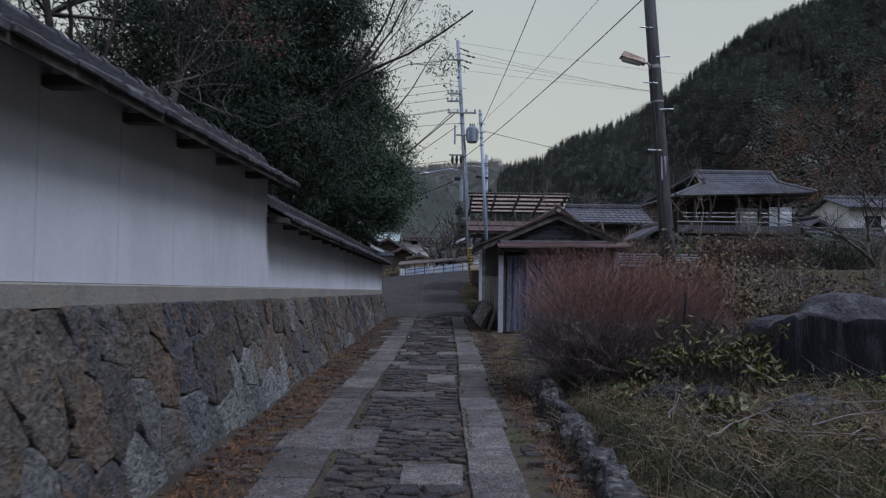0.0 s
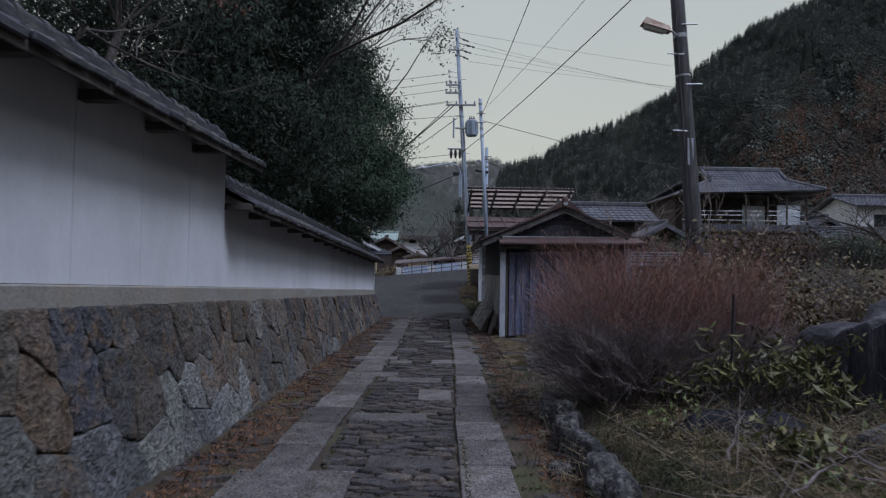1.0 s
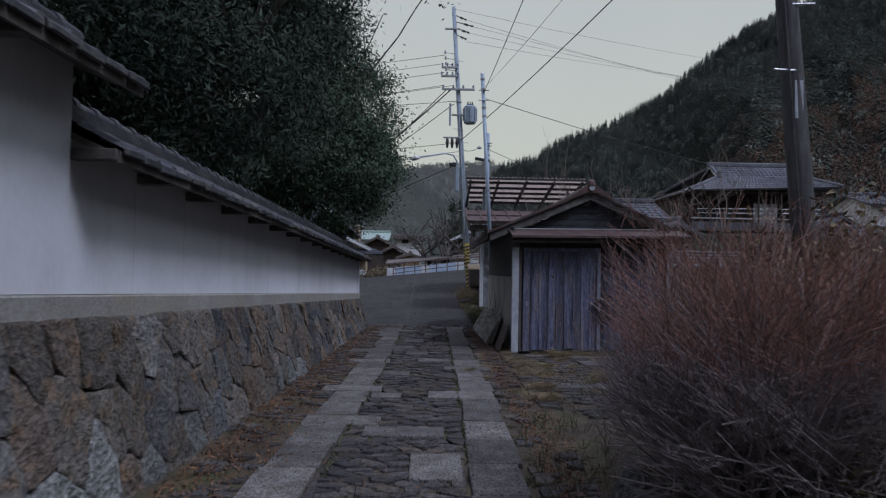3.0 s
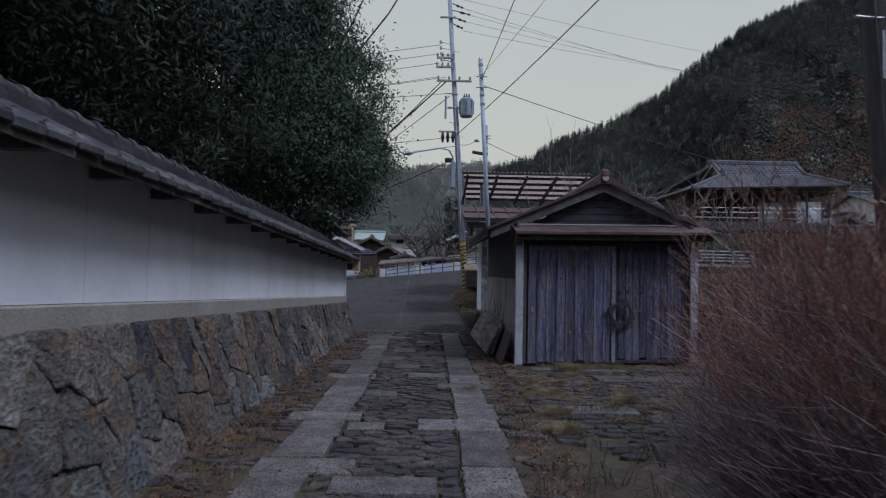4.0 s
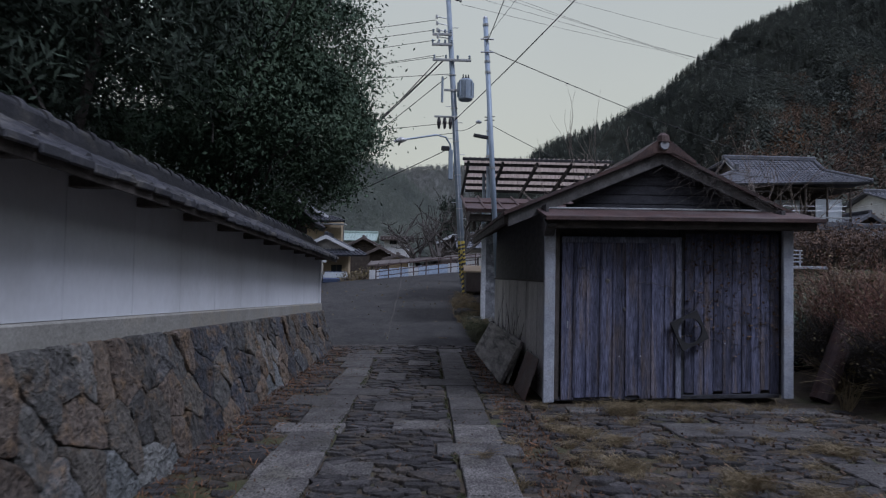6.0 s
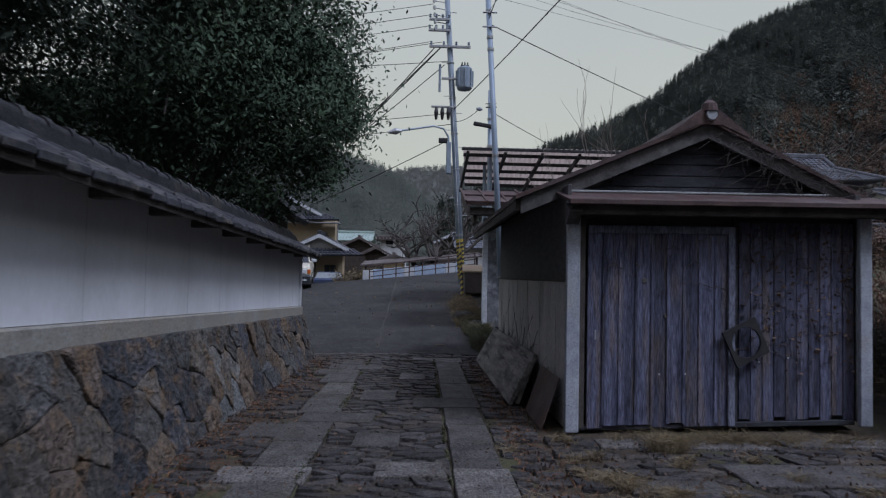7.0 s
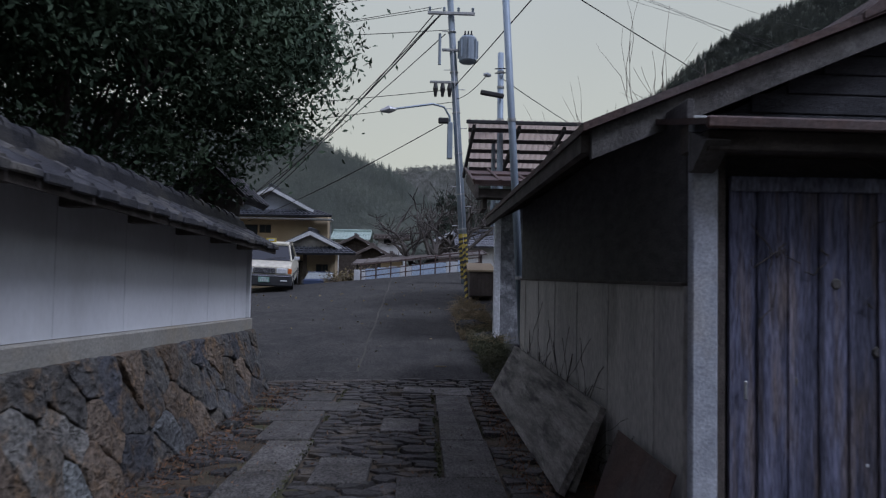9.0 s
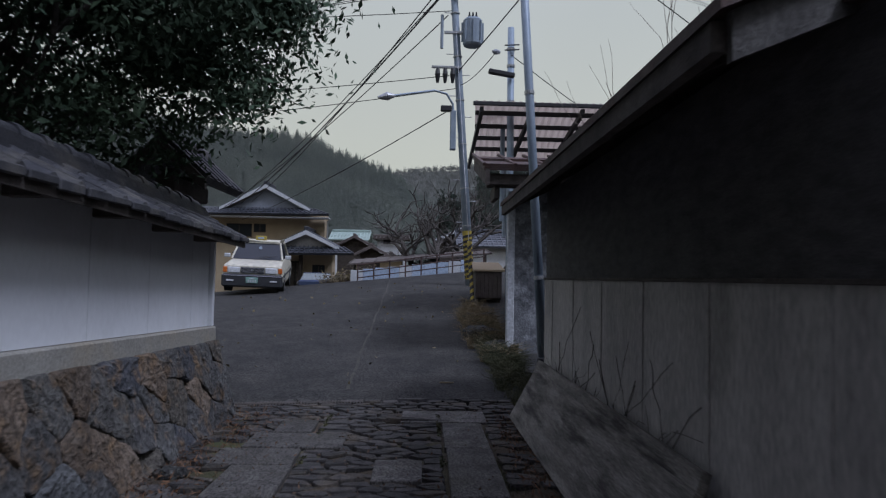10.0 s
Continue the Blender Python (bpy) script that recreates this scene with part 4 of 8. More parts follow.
# ---- trees behind the wall ----
def branch_net(mb, p, d, length, rad, depth, r, tips, spread=0.6, kids=3):
    p, d = Vector(p), Vector(d).normalized()
    pts_, q = [p.copy()], p.copy()
    for i in range(4):
        d = (d + Vector((r.uniform(-1, 1), r.uniform(-1, 1), r.uniform(-0.5, 0.8))) * 0.22).normalized()
        q = q + d * length / 4
        pts_.append(q.copy())
    mb.tube(pts_, [rad * (1 - 0.12 * i) for i in range(5)], 6 if depth > 1 else 4, cap=False)
    tips.append(q.copy())
    if depth > 0:
        for k in range(kids):
            s = pts_[r.choice((2, 3, 4))]
            nd_ = (d + Vector((r.uniform(-1, 1), r.uniform(-1, 1), r.uniform(-0.4, 0.7))) * spread * 1.6).normalized()
            branch_net(mb, s, nd_, length * r.uniform(0.55, 0.8), rad * 0.55, depth - 1, r, tips, spread, kids)


def crown_points(blobs, n_clump, per, clump_r, rng_, shell=0.55):
    """Leaf places: clumps scattered through several overlapping uneven masses."""
    out = []
    vol = np.array([b[3] * b[4] * b[5] for b in blobs]) ** 0.67
    cnt = np.maximum(1, (n_clump * vol / vol.sum()).astype(int))
    for (x, y, z, rx, ry, rz), c in zip(blobs, cnt):
        g = rng_.normal(size=(c, 3))
        g /= np.linalg.norm(g, axis=1)[:, None]
        g *= (rng_.uniform(shell ** 3, 1.0, c) ** (1 / 3))[:, None]
        g *= 1 + 0.13 * np.sin(g[:, :1] * 7 + x) + 0.10 * np.sin(g[:, 2:] * 9 + y)
        cen = np.array([x, y, z]) + g * np.array([rx, ry, rz])
        pp = cen[:, None, :] + rng_.normal(size=(c, per, 3)) * clump_r * rng_.uniform(0.5, 1.2, (c, 1, 1)) * np.array([1, 1, 0.7])
        out.append(pp.reshape(-1, 3))
    return np.concatenate(out)


def tree(name, label, category, base, blobs, leaf, trunk_r, n_clump, per, clump_r, seed, material, droop=0.3, height=None, shell=0.55):
    r = random.Random(seed)
    rn = np.random.RandomState(seed)
    t = thing(name, label, category)
    mb, tips = MB(), []
    top = height or max(b[2] for b in blobs)
    pts_ = [Vector(base) + Vector((0.15 * math.sin(i * 1.3 + seed), 0.15 * math.cos(i + seed), (top - base[2]) * i / 6)) for i in range(7)]
    mb.tube(pts_, [trunk_r * (1 - 0.13 * i) for i in range(7)], 10, cap=False)
    for b in blobs:
        for k in range(4):
            s = pts_[r.choice((1, 2, 3, 4, 5))]
            tgt = Vector((b[0] + r.uniform(-0.6, 0.6) * b[3], b[1] + r.uniform(-0.6, 0.6) * b[4], b[2] + r.uniform(-0.6, 0.6) * b[5]))
            branch_net(mb, s, tgt - s, (tgt - s).length * 0.8, trunk_r * 0.3, 1, r, tips, 0.5)
    part("trunk", mb, M_BARK, t, "grey-brown trunk and limbs")
    c = crown_points(blobs, n_clump, per, clump_r, rn, shell)
    ob = new("crown", leaf_mesh("crown", c, leaf[0], leaf[1], material, rn, droop))
    ob.parent = t
    return t


tree("camellia_tree", "dense dark evergreen tree with glossy leaves leaning over the wall", "tree", (-3.6, 20.4, -0.05),
     [(-3.0, 20.6, 3.9, 1.9, 2.0, 1.7), (-2.6, 20.8, 5.3, 1.6, 1.8, 1.6), (-3.2, 20.2, 6.5, 1.4, 1.6, 1.3), (-2.1, 21.0, 4.1, 1.15, 1.3, 1.1), (-3.9, 18.8, 4.6, 1.6, 1.8, 1.8)],
     (0.085, 0.40), 0.14, 940, 155, 0.26, 21, M_LEAF, 0.35, shell=0.55)
tree("hinoki_tree", "tall dark conifer with feathery sprays behind the wall", "tree", (-4.2, 14.0, -0.05),
     [(-3.6, 14.2, 4.2, 1.9, 2.4, 1.8), (-3.4, 15.5, 6.0, 1.8, 2.2, 1.8), (-3.3, 14.2, 7.4, 1.6, 2.0, 1.8), (-3.6, 15.2, 9.4, 1.5, 1.8, 1.9), (-4.4, 11.6, 4.9, 1.6, 1.8, 1.8), (-4.3, 17.0, 7.6, 1.8, 2.0, 2.4), (-4.7, 13.0, 3.5, 1.5, 2.0, 1.2), (-5.0, 15.6, 4.2, 1.6, 2.2, 1.8), (-6.8, 17.0, 3.6, 2.3, 3.6, 2.2)],
     (0.11, 0.22), 0.2, 1850, 165, 0.27, 22, M_LEAF2, 0.5, shell=0.45)
tree("pine_tree", "open-crowned dark tree with bare lower limbs over the wall", "tree", (-4.6, 7.6, -0.05),
     [(-4.6, 8.0, 5.6, 2.2, 2.4, 1.3), (-4.2, 9.6, 4.3, 1.3, 1.5, 1.1), (-5.2, 5.6, 5.2, 1.8, 1.8, 1.0), (-3.9, 10.4, 6.6, 1.6, 1.8, 1.5)],
     (0.12, 0.18), 0.09, 330, 100, 0.22, 23, M_LEAF2, 0.4)


# sparse limb of the conifer reaching over the lane, maple spray, bare limbs above the coping
def limb(parent, start, way, length, seed, leaf_n, leaf_size, material, rad=0.035, depth=3, spread=0.5):
    r = random.Random(seed)
    mb, tips = MB(), []
    branch_net(mb, start, way, length, rad, depth, r, tips, spread)
    part("limb", mb, M_BARK, parent, "thin bare limb")
    if leaf_n:
        rn = np.random.RandomState(seed)
        c = np.array([tuple(t) for t in tips])
        c = np.repeat(c, leaf_n, 0) + rn.normal(0, 0.10, (len(c) * leaf_n, 3))
        ob = tagged(new("spray", leaf_mesh("spray", c, leaf_size, 0.35, material, rn, 0.4)), kind="stuff")
        ob.parent = parent


over = thing("overhanging_tree", "slender tree with sparse leafy sprays reaching over the lane", "tree")
part("trunk", MB().tube([(-3.4, 15.2, -0.1), (-3.2, 15.0, 2.5), (-2.6, 14.6, 4.6), (-2.0, 14.4, 5.6)], [0.06, 0.05, 0.035, 0.02], 8), M_BARK, over)
for k, (way, L) in enumerate((((1.0, 0.1, 0.45), 1.6), ((0.8, 0.3, 0.8), 1.6), ((1.0, -0.2, 0.15), 1.3), ((0.5, 0.1, 1.0), 1.5))):
    limb(over, (-2.0, 14.4, 5.6), way, L, 140 + k, 12, 0.075, M_LEAF2, 0.016, 3, 0.45)
maple = thing("maple_tree", "small maple with dark red leaves above the wall", "tree")
part("trunk", MB().tube([(-3.6, 7.9, -0.1), (-3.5, 7.8, 2.4), (-3.3, 8.2, 3.9)], [0.07, 0.06, 0.04], 8), M_BARK, maple)
for k in range(5):
    limb(maple, (-3.3, 8.2, 3.9), (0.5 * math.cos(k * 1.3), 0.5 * math.sin(k * 1.3), 0.8), 1.2, 150 + k, 34, 0.065, M_LEAFRED, 0.016, 2, 0.6)
limbs = thing("bare_limb_tree", "grey leafless limbs drooping over the wall coping", "tree")
part("trunk", MB().tube([(-3.3, 6.4, -0.1), (-3.2, 6.5, 2.6), (-2.9, 6.8, 3.4)], [0.05, 0.04, 0.025], 8), M_BARK, limbs)
for k, (way, L) in enumerate((((0.4, 0.9, -0.05), 1.2), ((0.2, -0.9, 0.15), 1.1), ((0.15, 1.0, 0.4), 1.3))):
    limb(limbs, (-2.9, 6.8, 3.4), way, L, 160 + k, 0, 0, None, 0.012, 3, 0.6)


for x, y, h_, sd in ((1.9, 76.0, 8.6, 401), (3.0, 79.0, 10.0, 402), (4.4, 75.0, 8.2, 403), (5.6, 80.0, 10.5, 404)):
    tree("cedar_tree", "dark upright cedar beyond the fruit trees", "tree", (x, y, 0.0), [(x, y, h_ * q, 1.5 * (1.08 - q), 1.5 * (1.08 - q), h_ * 0.13) for q in (0.3, 0.45, 0.6, 0.75, 0.88, 0.97)], (0.35, 0.3), 0.16, 110, 45, 0.3, sd, M_FORESTDARK, 0.5, height=h_)


# ---- pole fittings and cables ----
def ring_band(mb, a, b, t, r, h=0.03):
    c = leaning(a, b, t)
    d = (Vector(b) - Vector(a)).normalized()
    mb.tube([c - d * h / 2, c + d * h / 2], r, 16)
    return mb


def at_z(a, b, z):
    return leaning(a, b, (z - a[2]) / (b[2] - a[2]))


# main pole: arms, insulators, transformer, lamp, hazard sleeve
def crossarm(parent, z, x0, x1, dy=-0.16, thick=0.045):
    c = at_z(P1A, P1B, z)
    arm = part("crossarm", MB().box(c.x + x0, c.x + x1, c.y + dy - thick, c.y + dy + thick, z - thick, z + thick, 0.01), M_STEEL, parent, "galvanised crossarm")
    n = 4
    for k in range(n):
        x = c.x + x0 + (x1 - x0) * (k + 0.15) / (n - 0.7)
        ins = MB().tube([(x, c.y + dy, z + 0.05), (x, c.y + dy, z + 0.10), (x, c.y + dy, z + 0.12), (x, c.y + dy, z + 0.17), (x, c.y + dy, z + 0.20)], [0.02, 0.05, 0.03, 0.05, 0.02], 8)
        part("insulator", ins, M_CONCPOLE, arm)
    return arm


crossarm(pole_main, 9.75, -0.75, 0.75)
crossarm(pole_main, 10.35, -0.75, 0.05)
crossarm(pole_main, 10.75, -0.70, 0.05)
c = at_z(P1A, P1B, 12.7)
part("top_arm", MB().box(c.x - 0.45, c.x + 0.25, c.y - 0.17, c.y - 0.09, 12.5, 12.58, 0.01, ), M_STEEL, pole_main)
for dz, dx in ((0.3, 0.55), (0.0, 0.85), (-0.3, 0.65), (-0.6, 0.5)):
    z = 12.75 + dz
    c = at_z(P1A, P1B, z)
    mb = MB().tube([(c.x + 0.08, c.y - 0.1, z + 0.12), (c.x + dx * 0.55, c.y - 0.12, z + 0.02), (c.x + dx, c.y - 0.14, z - 0.08)], [0.02, 0.02, 0.02], 6)
    mb.tube([(c.x + dx * 0.5, c.y - 0.12, z + 0.03), (c.x + dx * 0.72, c.y - 0.13, z - 0.03)], 0.05, 8)
    mb.tube([(c.x + dx * 0.85, c.y - 0.13, z - 0.055), (c.x + dx, c.y - 0.14, z - 0.08)], 0.045, 8)
    part("strain_insulator", mb, M_BLACK, pole_main, "dark strain insulator")
for k in range(5):
    z = 11.4 - 0.26 * k
    c = at_z(P1A, P1B, z)
    mb = MB().tube([(c.x - 0.1, c.y - 0.1, z), (c.x - 0.55, c.y - 0.2, z + 0.03)], 0.018, 6)
    mb.tube([(c.x - 0.5, c.y - 0.2, z - 0.04), (c.x - 0.5, c.y - 0.2, z + 0.09)], 0.045, 8)
    part("wire_bracket", mb, M_STEEL, pole_main)
c = at_z(P1A, P1B, 8.7)
tr = part("transformer", MB().tube([(c.x + 0.48, c.y - 0.1, 8.2), (c.x + 0.48, c.y - 0.1, 8.25), (c.x + 0.48, c.y - 0.1, 8.95), (c.x + 0.48, c.y - 0.1, 9.02)], [0.24, 0.28, 0.28, 0.22], 18), M_CONCPOLE, pole_main, "blue-grey transformer can")
for k in range(8):
    a = 2 * math.pi * k / 8
    part("cooling_fin", MB().box(-0.012, 0.012, 0.27, 0.33, 8.32, 8.9, 0.004, Matrix.Translation((c.x + 0.48, c.y - 0.1, 0)) @ Matrix.Rotation(a, 4, 'Z')), M_CONCPOLE, tr)
for k in range(3):
    x = c.x + 0.38 + 0.1 * k
    part("bushing", MB().tube([(x, c.y - 0.15, 9.0), (x, c.y - 0.15, 9.08), (x, c.y - 0.15, 9.1), (x, c.y - 0.15, 9.2)], [0.03, 0.05, 0.03, 0.02], 8), M_BLACK, tr)
part("transformer_bracket", MB().box(c.x - 0.35, c.x + 0.3, c.y - 0.14, c.y - 0.06, 8.55, 8.63, 0.01), M_STEEL, pole_main)
part("riser_pipe", MB().tube([(c.x - 0.42, c.y - 0.12, 8.1), (c.x - 0.42, c.y - 0.12, 9.1)], 0.045, 8), M_CONCPOLE, pole_main)
c = at_z(P1A, P1B, 7.4)
part("cutout_arm", MB().box(c.x - 0.8, c.x + 0.1, c.y - 0.2, c.y - 0.12, 7.5, 7.57, 0.01), M_STEEL, pole_main)
for k in range(3):
    x = c.x - 0.62 + 0.22 * k
    part("cutout_switch", MB().tube([(x, c.y - 0.22, 7.48), (x, c.y - 0.24, 7.3), (x, c.y - 0.22, 7.05)], [0.05, 0.08, 0.04], 8), M_BLACK, pole_main, "dark cut-out switch")
c = at_z(P1A, P1B, 5.9)
part("equipment_box", MB().box(c.x - 0.33, c.x - 0.16, c.y - 0.25, c.y - 0.03, 5.1, 6.25, 0.02), M_CONCPOLE, pole_main, "long grey equipment box")
lamp = part("lamp_arm", MB().tube([(c.x - 0.22, c.y - 0.12, 5.9), (c.x - 0.27, c.y - 0.16, 6.45), (c.x - 0.45, c.y - 0.24, 6.72), (c.x - 0.8, c.y - 0.35, 6.78), (c.x - 2.0, c.y - 0.7, 6.5)], 0.035, 8), M_POLE, pole_main, "curved street lamp arm")
part("lamp_head", MB().tube([(c.x - 1.95, c.y - 0.68, 6.5), (c.x - 2.15, c.y - 0.74, 6.47), (c.x - 2.4, c.y - 0.82, 6.40)], [0.05, 0.12, 0.04], 10), M_STEEL, lamp, "grey lamp head")
part("junction_box", MB().box(c.x - 0.62, c.x - 0.3, c.y - 0.3, c.y - 0.15, 6.2, 6.38, 0.03), M_BLACK, pole_main)
for z in (2.9, 4.0, 5.3, 6.6, 7.9, 9.2):
    part("pole_band", ring_band(MB(), P1A, P1B, (z - P1A[2]) / (P1B[2] - P1A[2]), 0.134), M_STEEL, pole_main)
for k in range(14):
    z = 3.0 + 0.62 * k
    c = at_z(P1A, P1B, z)
    s = 1 if k % 2 else -1
    part("step_bolt", MB().tube([(c.x, c.y - 0.05, z), (c.x + s * 0.32, c.y - 0.05, z)], 0.012, 6), M_STEEL, pole_main)
M_YELLOW = mat("hazard_yellow", (0.30, 0.23, 0.035), (0.42, 0.33, 0.06), 6, 0.6, 0.0)
sleeve = part("hazard_sleeve", MB().tube([at_z(P1A, P1B, 1.35), at_z(P1A, P1B, 2.75)], [0.136, 0.132], 16), M_YELLOW, pole_main, "yellow and black hazard sleeve")


def spiral(parent, a, b, r, turns, material):
    a, b = Vector(a), Vector(b)
    d = (b - a).normalized()
    s = d.cross(Vector((0, 1, 0))).normalized()
    t = d.cross(s)
    n = int(turns * 12)
    L = (b - a).length
    w = L / turns / 2
    vs, fs = [], []
    for i in range(n + 1):
        ang = 2 * math.pi * i / 12
        for h in (0, 1):
            q = min(max((L - w) * i / n + w * h, 0), L)
            vs.append(a + d * q + (s * math.cos(ang) + t * math.sin(ang)) * (r + 0.005))
    for i in range(n):
        fs.append((2 * i, 2 * i + 2, 2 * i + 3, 2 * i + 1))
    part("hazard_stripe", MB().add(vs, fs), M_BLACK, parent, "black diagonal stripe")


spiral(sleeve, at_z(P1A, P1B, 1.36), at_z(P1A, P1B, 2.74), 0.134, 9, M_BLACK)
GUY_A, GUY_B = Vector((1.28, 30.6, float(road_z(1.28, 30.6)) - 0.05)), Vector(at_z(P1A, P1B, 9.0))
guy = thing("guy_wire", "steel stay wire with a yellow and black guard", "guy wire")
part("wire", MB().tube([GUY_A, GUY_B], 0.008, 5), M_STEEL, guy)
gsl = part("guard", MB().tube([GUY_A + (GUY_B - GUY_A).normalized() * 0.05, GUY_A + (GUY_B - GUY_A).normalized() * 1.75], 0.045, 12), M_YELLOW, guy, "yellow and black guard tube")
spiral(gsl, GUY_A + (GUY_B - GUY_A).normalized() * 0.06, GUY_A + (GUY_B - GUY_A).normalized() * 1.74, 0.045, 9, M_BLACK)
# slim poles
for z in (1.4, 3.9, 6.1, 6.35, 6.9, 7.2):
    part("pole_band", ring_band(MB(), P2A, P2B, (z - P2A[2]) / (P2B[2] - P2A[2]), 0.068, 0.05), M_STEEL, pole_steel)
c = at_z(P2A, P2B, 6.75)
for z in (6.55, 6.85):
    part("cable_hook", MB().tube([(c.x - 0.14, 23.93, z), (c.x + 0.16, 23.93, z)], 0.016, 6), M_STEEL, pole_steel)
part("cap", MB().tube([P2B, (P2B[0], P2B[1], P2B[2] + 0.05)], [0.06, 0.03], 14), M_STEEL, pole_steel)
for z in (3.3, 5.0, 5.75, 6.1):
    part("pole_band", ring_band(MB(), P3A, P3B, (z - P3A[2]) / (P3B[2] - P3A[2]), 0.082, 0.05), M_STEEL, pole_short)
part("tube_lamp", MB().box(-0.27, 0.27, -0.06, 0.06, -0.05, 0.05, 0.02, Matrix.Translation((1.62, 28.45, 5.55)) @ Matrix.Rotation(radians(9), 4, 'Y')), M_BLACK, pole_short, "dark tube lamp housing")
for z in (6.15, 6.05):
    part("pin", MB().tube([(1.68, 28.5, z), (1.98, 28.5, z + 0.02)], 0.014, 6), M_BLACK, pole_short)
part("spool_insulator", MB().tube([(1.42, 28.4, 5.98), (1.5, 28.42, 5.98), (1.58, 28.44, 5.98)], [0.03, 0.06, 0.03], 8), M_POSTWHITE, pole_short)
# wooden pole
for z, h in ((2.85, 0.03), (3.95, 0.03), (4.45, 0.03), (5.05, 0.06), (3.25, 0.03)):
    mb = ring_band(MB(), P4A, P4B, z / 7.2, 0.125 - 0.004 * z, h)
    part("steel_band", mb, M_STEEL, pole_wood, "bright steel band")
for z, s in ((3.6, -1), (4.3, 1), (5.2, 1), (4.75, -1), (5.7, -1)):
    c = at_z(P4A, P4B, z)
    part("step_bolt", MB().tube([(c.x, 11.2, z), (c.x + s * 0.24, 11.2, z + 0.01)], 0.011, 6), M_STEEL, pole_wood)
c = at_z(P4A, P4B, 5.0)
sl = part("street_lamp", MB().tube([(c.x - 0.08, 11.2, 5.02), (c.x - 0.18, 11.18, 5.1), (c.x - 0.26, 11.16, 5.06)], 0.018, 8), M_STEEL, pole_wood, "small angled street lamp")
LM = Matrix.Translation((c.x - 0.43, 11.12, 5.10)) @ Matrix.Rotation(radians(16), 4, 'Y')
mb = MB()
mb.add([(-0.22, -0.09, 0.0), (0.22, -0.08, 0.0), (0.22, 0.08, 0.0), (-0.22, 0.09, 0.0), (-0.19, -0.07, 0.10), (0.17, -0.05, 0.08), (0.17, 0.05, 0.08), (-0.19, 0.07, 0.10)],
       [(0, 1, 2, 3), (4, 5, 6, 7), (0, 1, 5, 4), (1, 2, 6, 5), (2, 3, 7, 6), (3, 0, 4, 7)], LM)
M_LAMPTOP = mat("worn_lamp_cover", (0.30, 0.17, 0.10), (0.50, 0.40, 0.32), 14, 0.6, 0.1, 60)
part("lamp_cover", mb, M_LAMPTOP, sl, "rust-streaked lamp cover")
mb = MB().add([(-0.19, -0.07, -0.004), (0.17, -0.06, -0.004), (0.17, 0.06, -0.004), (-0.19, 0.07, -0.004), (-0.15, -0.05, -0.05), (0.13, -0.04, -0.04), (0.13, 0.04, -0.04), (-0.15, 0.05, -0.05)],
              [(0, 1, 2, 3), (4, 5, 6, 7), (0, 1, 5, 4), (1, 2, 6, 5), (2, 3, 7, 6), (3, 0, 4, 7)], LM)
M_LENS = mat("lamp_lens", (0.55, 0.55, 0.52), (0.65, 0.65, 0.62), 6, 0.3, 0.0)
part("lamp_lens", mb, M_LENS, sl, "milky lamp lens")
part("number_plate", MB().box(c.x - 0.02 + 0.10, c.x + 0.17, 11.19, 11.2, 3.1, 3.5, 0.003), M_POSTWHITE, pole_wood, "faded strip plate")
part("conduit", MB().tube([at_z((P4A[0] - 0.1, 11.18, 0), (P4B[0] - 0.08, 11.18, 7.2), 0.3), at_z((P4A[0] - 0.1, 11.18, 0), (P4B[0] - 0.08, 11.18, 7.2), 7.0)], 0.009, 6), M_WOODPOLE, pole_wood)


def cable(p, q, sag, r, label, group="overhead cables", knots=0):
    p, q = Vector(p), Vector(q)
    n = 14
    pts_ = [p.lerp(q, i / n) - Vector((0, 0, sag * 4 * (i / n) * (1 - i / n))) for i in range(n + 1)]
    ob = tagged(new("overhead_cable", MB().tube(pts_, r, 5).mesh("overhead_cable", M_BLACK)), label, "cable", group)
    for k in range(knots):
        t = pts_[4 + k * 4]
        part("cable_clip", MB().tube([t - Vector((0.06, 0, 0)), t, t + Vector((0.06, 0, 0))], [0.02, 0.06, 0.02], 8), M_BLACK, ob)
    return ob


A2 = at_z(P2A, P2B, 6.75)
cable((1.0, 34.35, 7.39), (11.25, -6.0, 13.0), 0.87, 0.016, "thick black cable running overhead from the utility pole")
cable((A2.x, 23.95, 6.75), (2.78, -6.0, 9.0), 0.5, 0.009, "thin black cable running overhead along the lane")
cable((A2.x, 23.95, 6.62), (27.5, 52.0, 8.2), 0.35, 0.011, "thin black cable slung towards a house roof", knots=1)
cable((A2.x, 23.95, 6.9), (3.40, 11.25, 7.15), 0.15, 0.005, "fine wire slung between two poles")
cable((1.1, 34.3, 7.0), (1.5, 28.4, 5.98), 0.1, 0.01, "thin cable slung between two poles")
cable((1.82, 28.5, 5.95), (14, 46, 6.4), 0.5, 0.010, "thin cable with small clips slung across the valley", knots=2)
for k, (z, x) in enumerate(((9.9, -0.7), (9.9, -0.3), (10.5, -0.6), (10.9, -0.6), (11.3, -0.5))):
    c = at_z(P1A, P1B, z)
    cable((c.x + x, 34.3, z), (-26, 41, z - 0.8 + 0.2 * k), 0.5, 0.011, "thin black power line")
for k, z in enumerate((9.2, 7.3, 6.9)):
    c = at_z(P1A, P1B, z)
    cable((c.x - 0.1, 34.3, z), (-22, 33 + 3 * k, z - 1.2), 0.35, 0.012, "thin black power line")
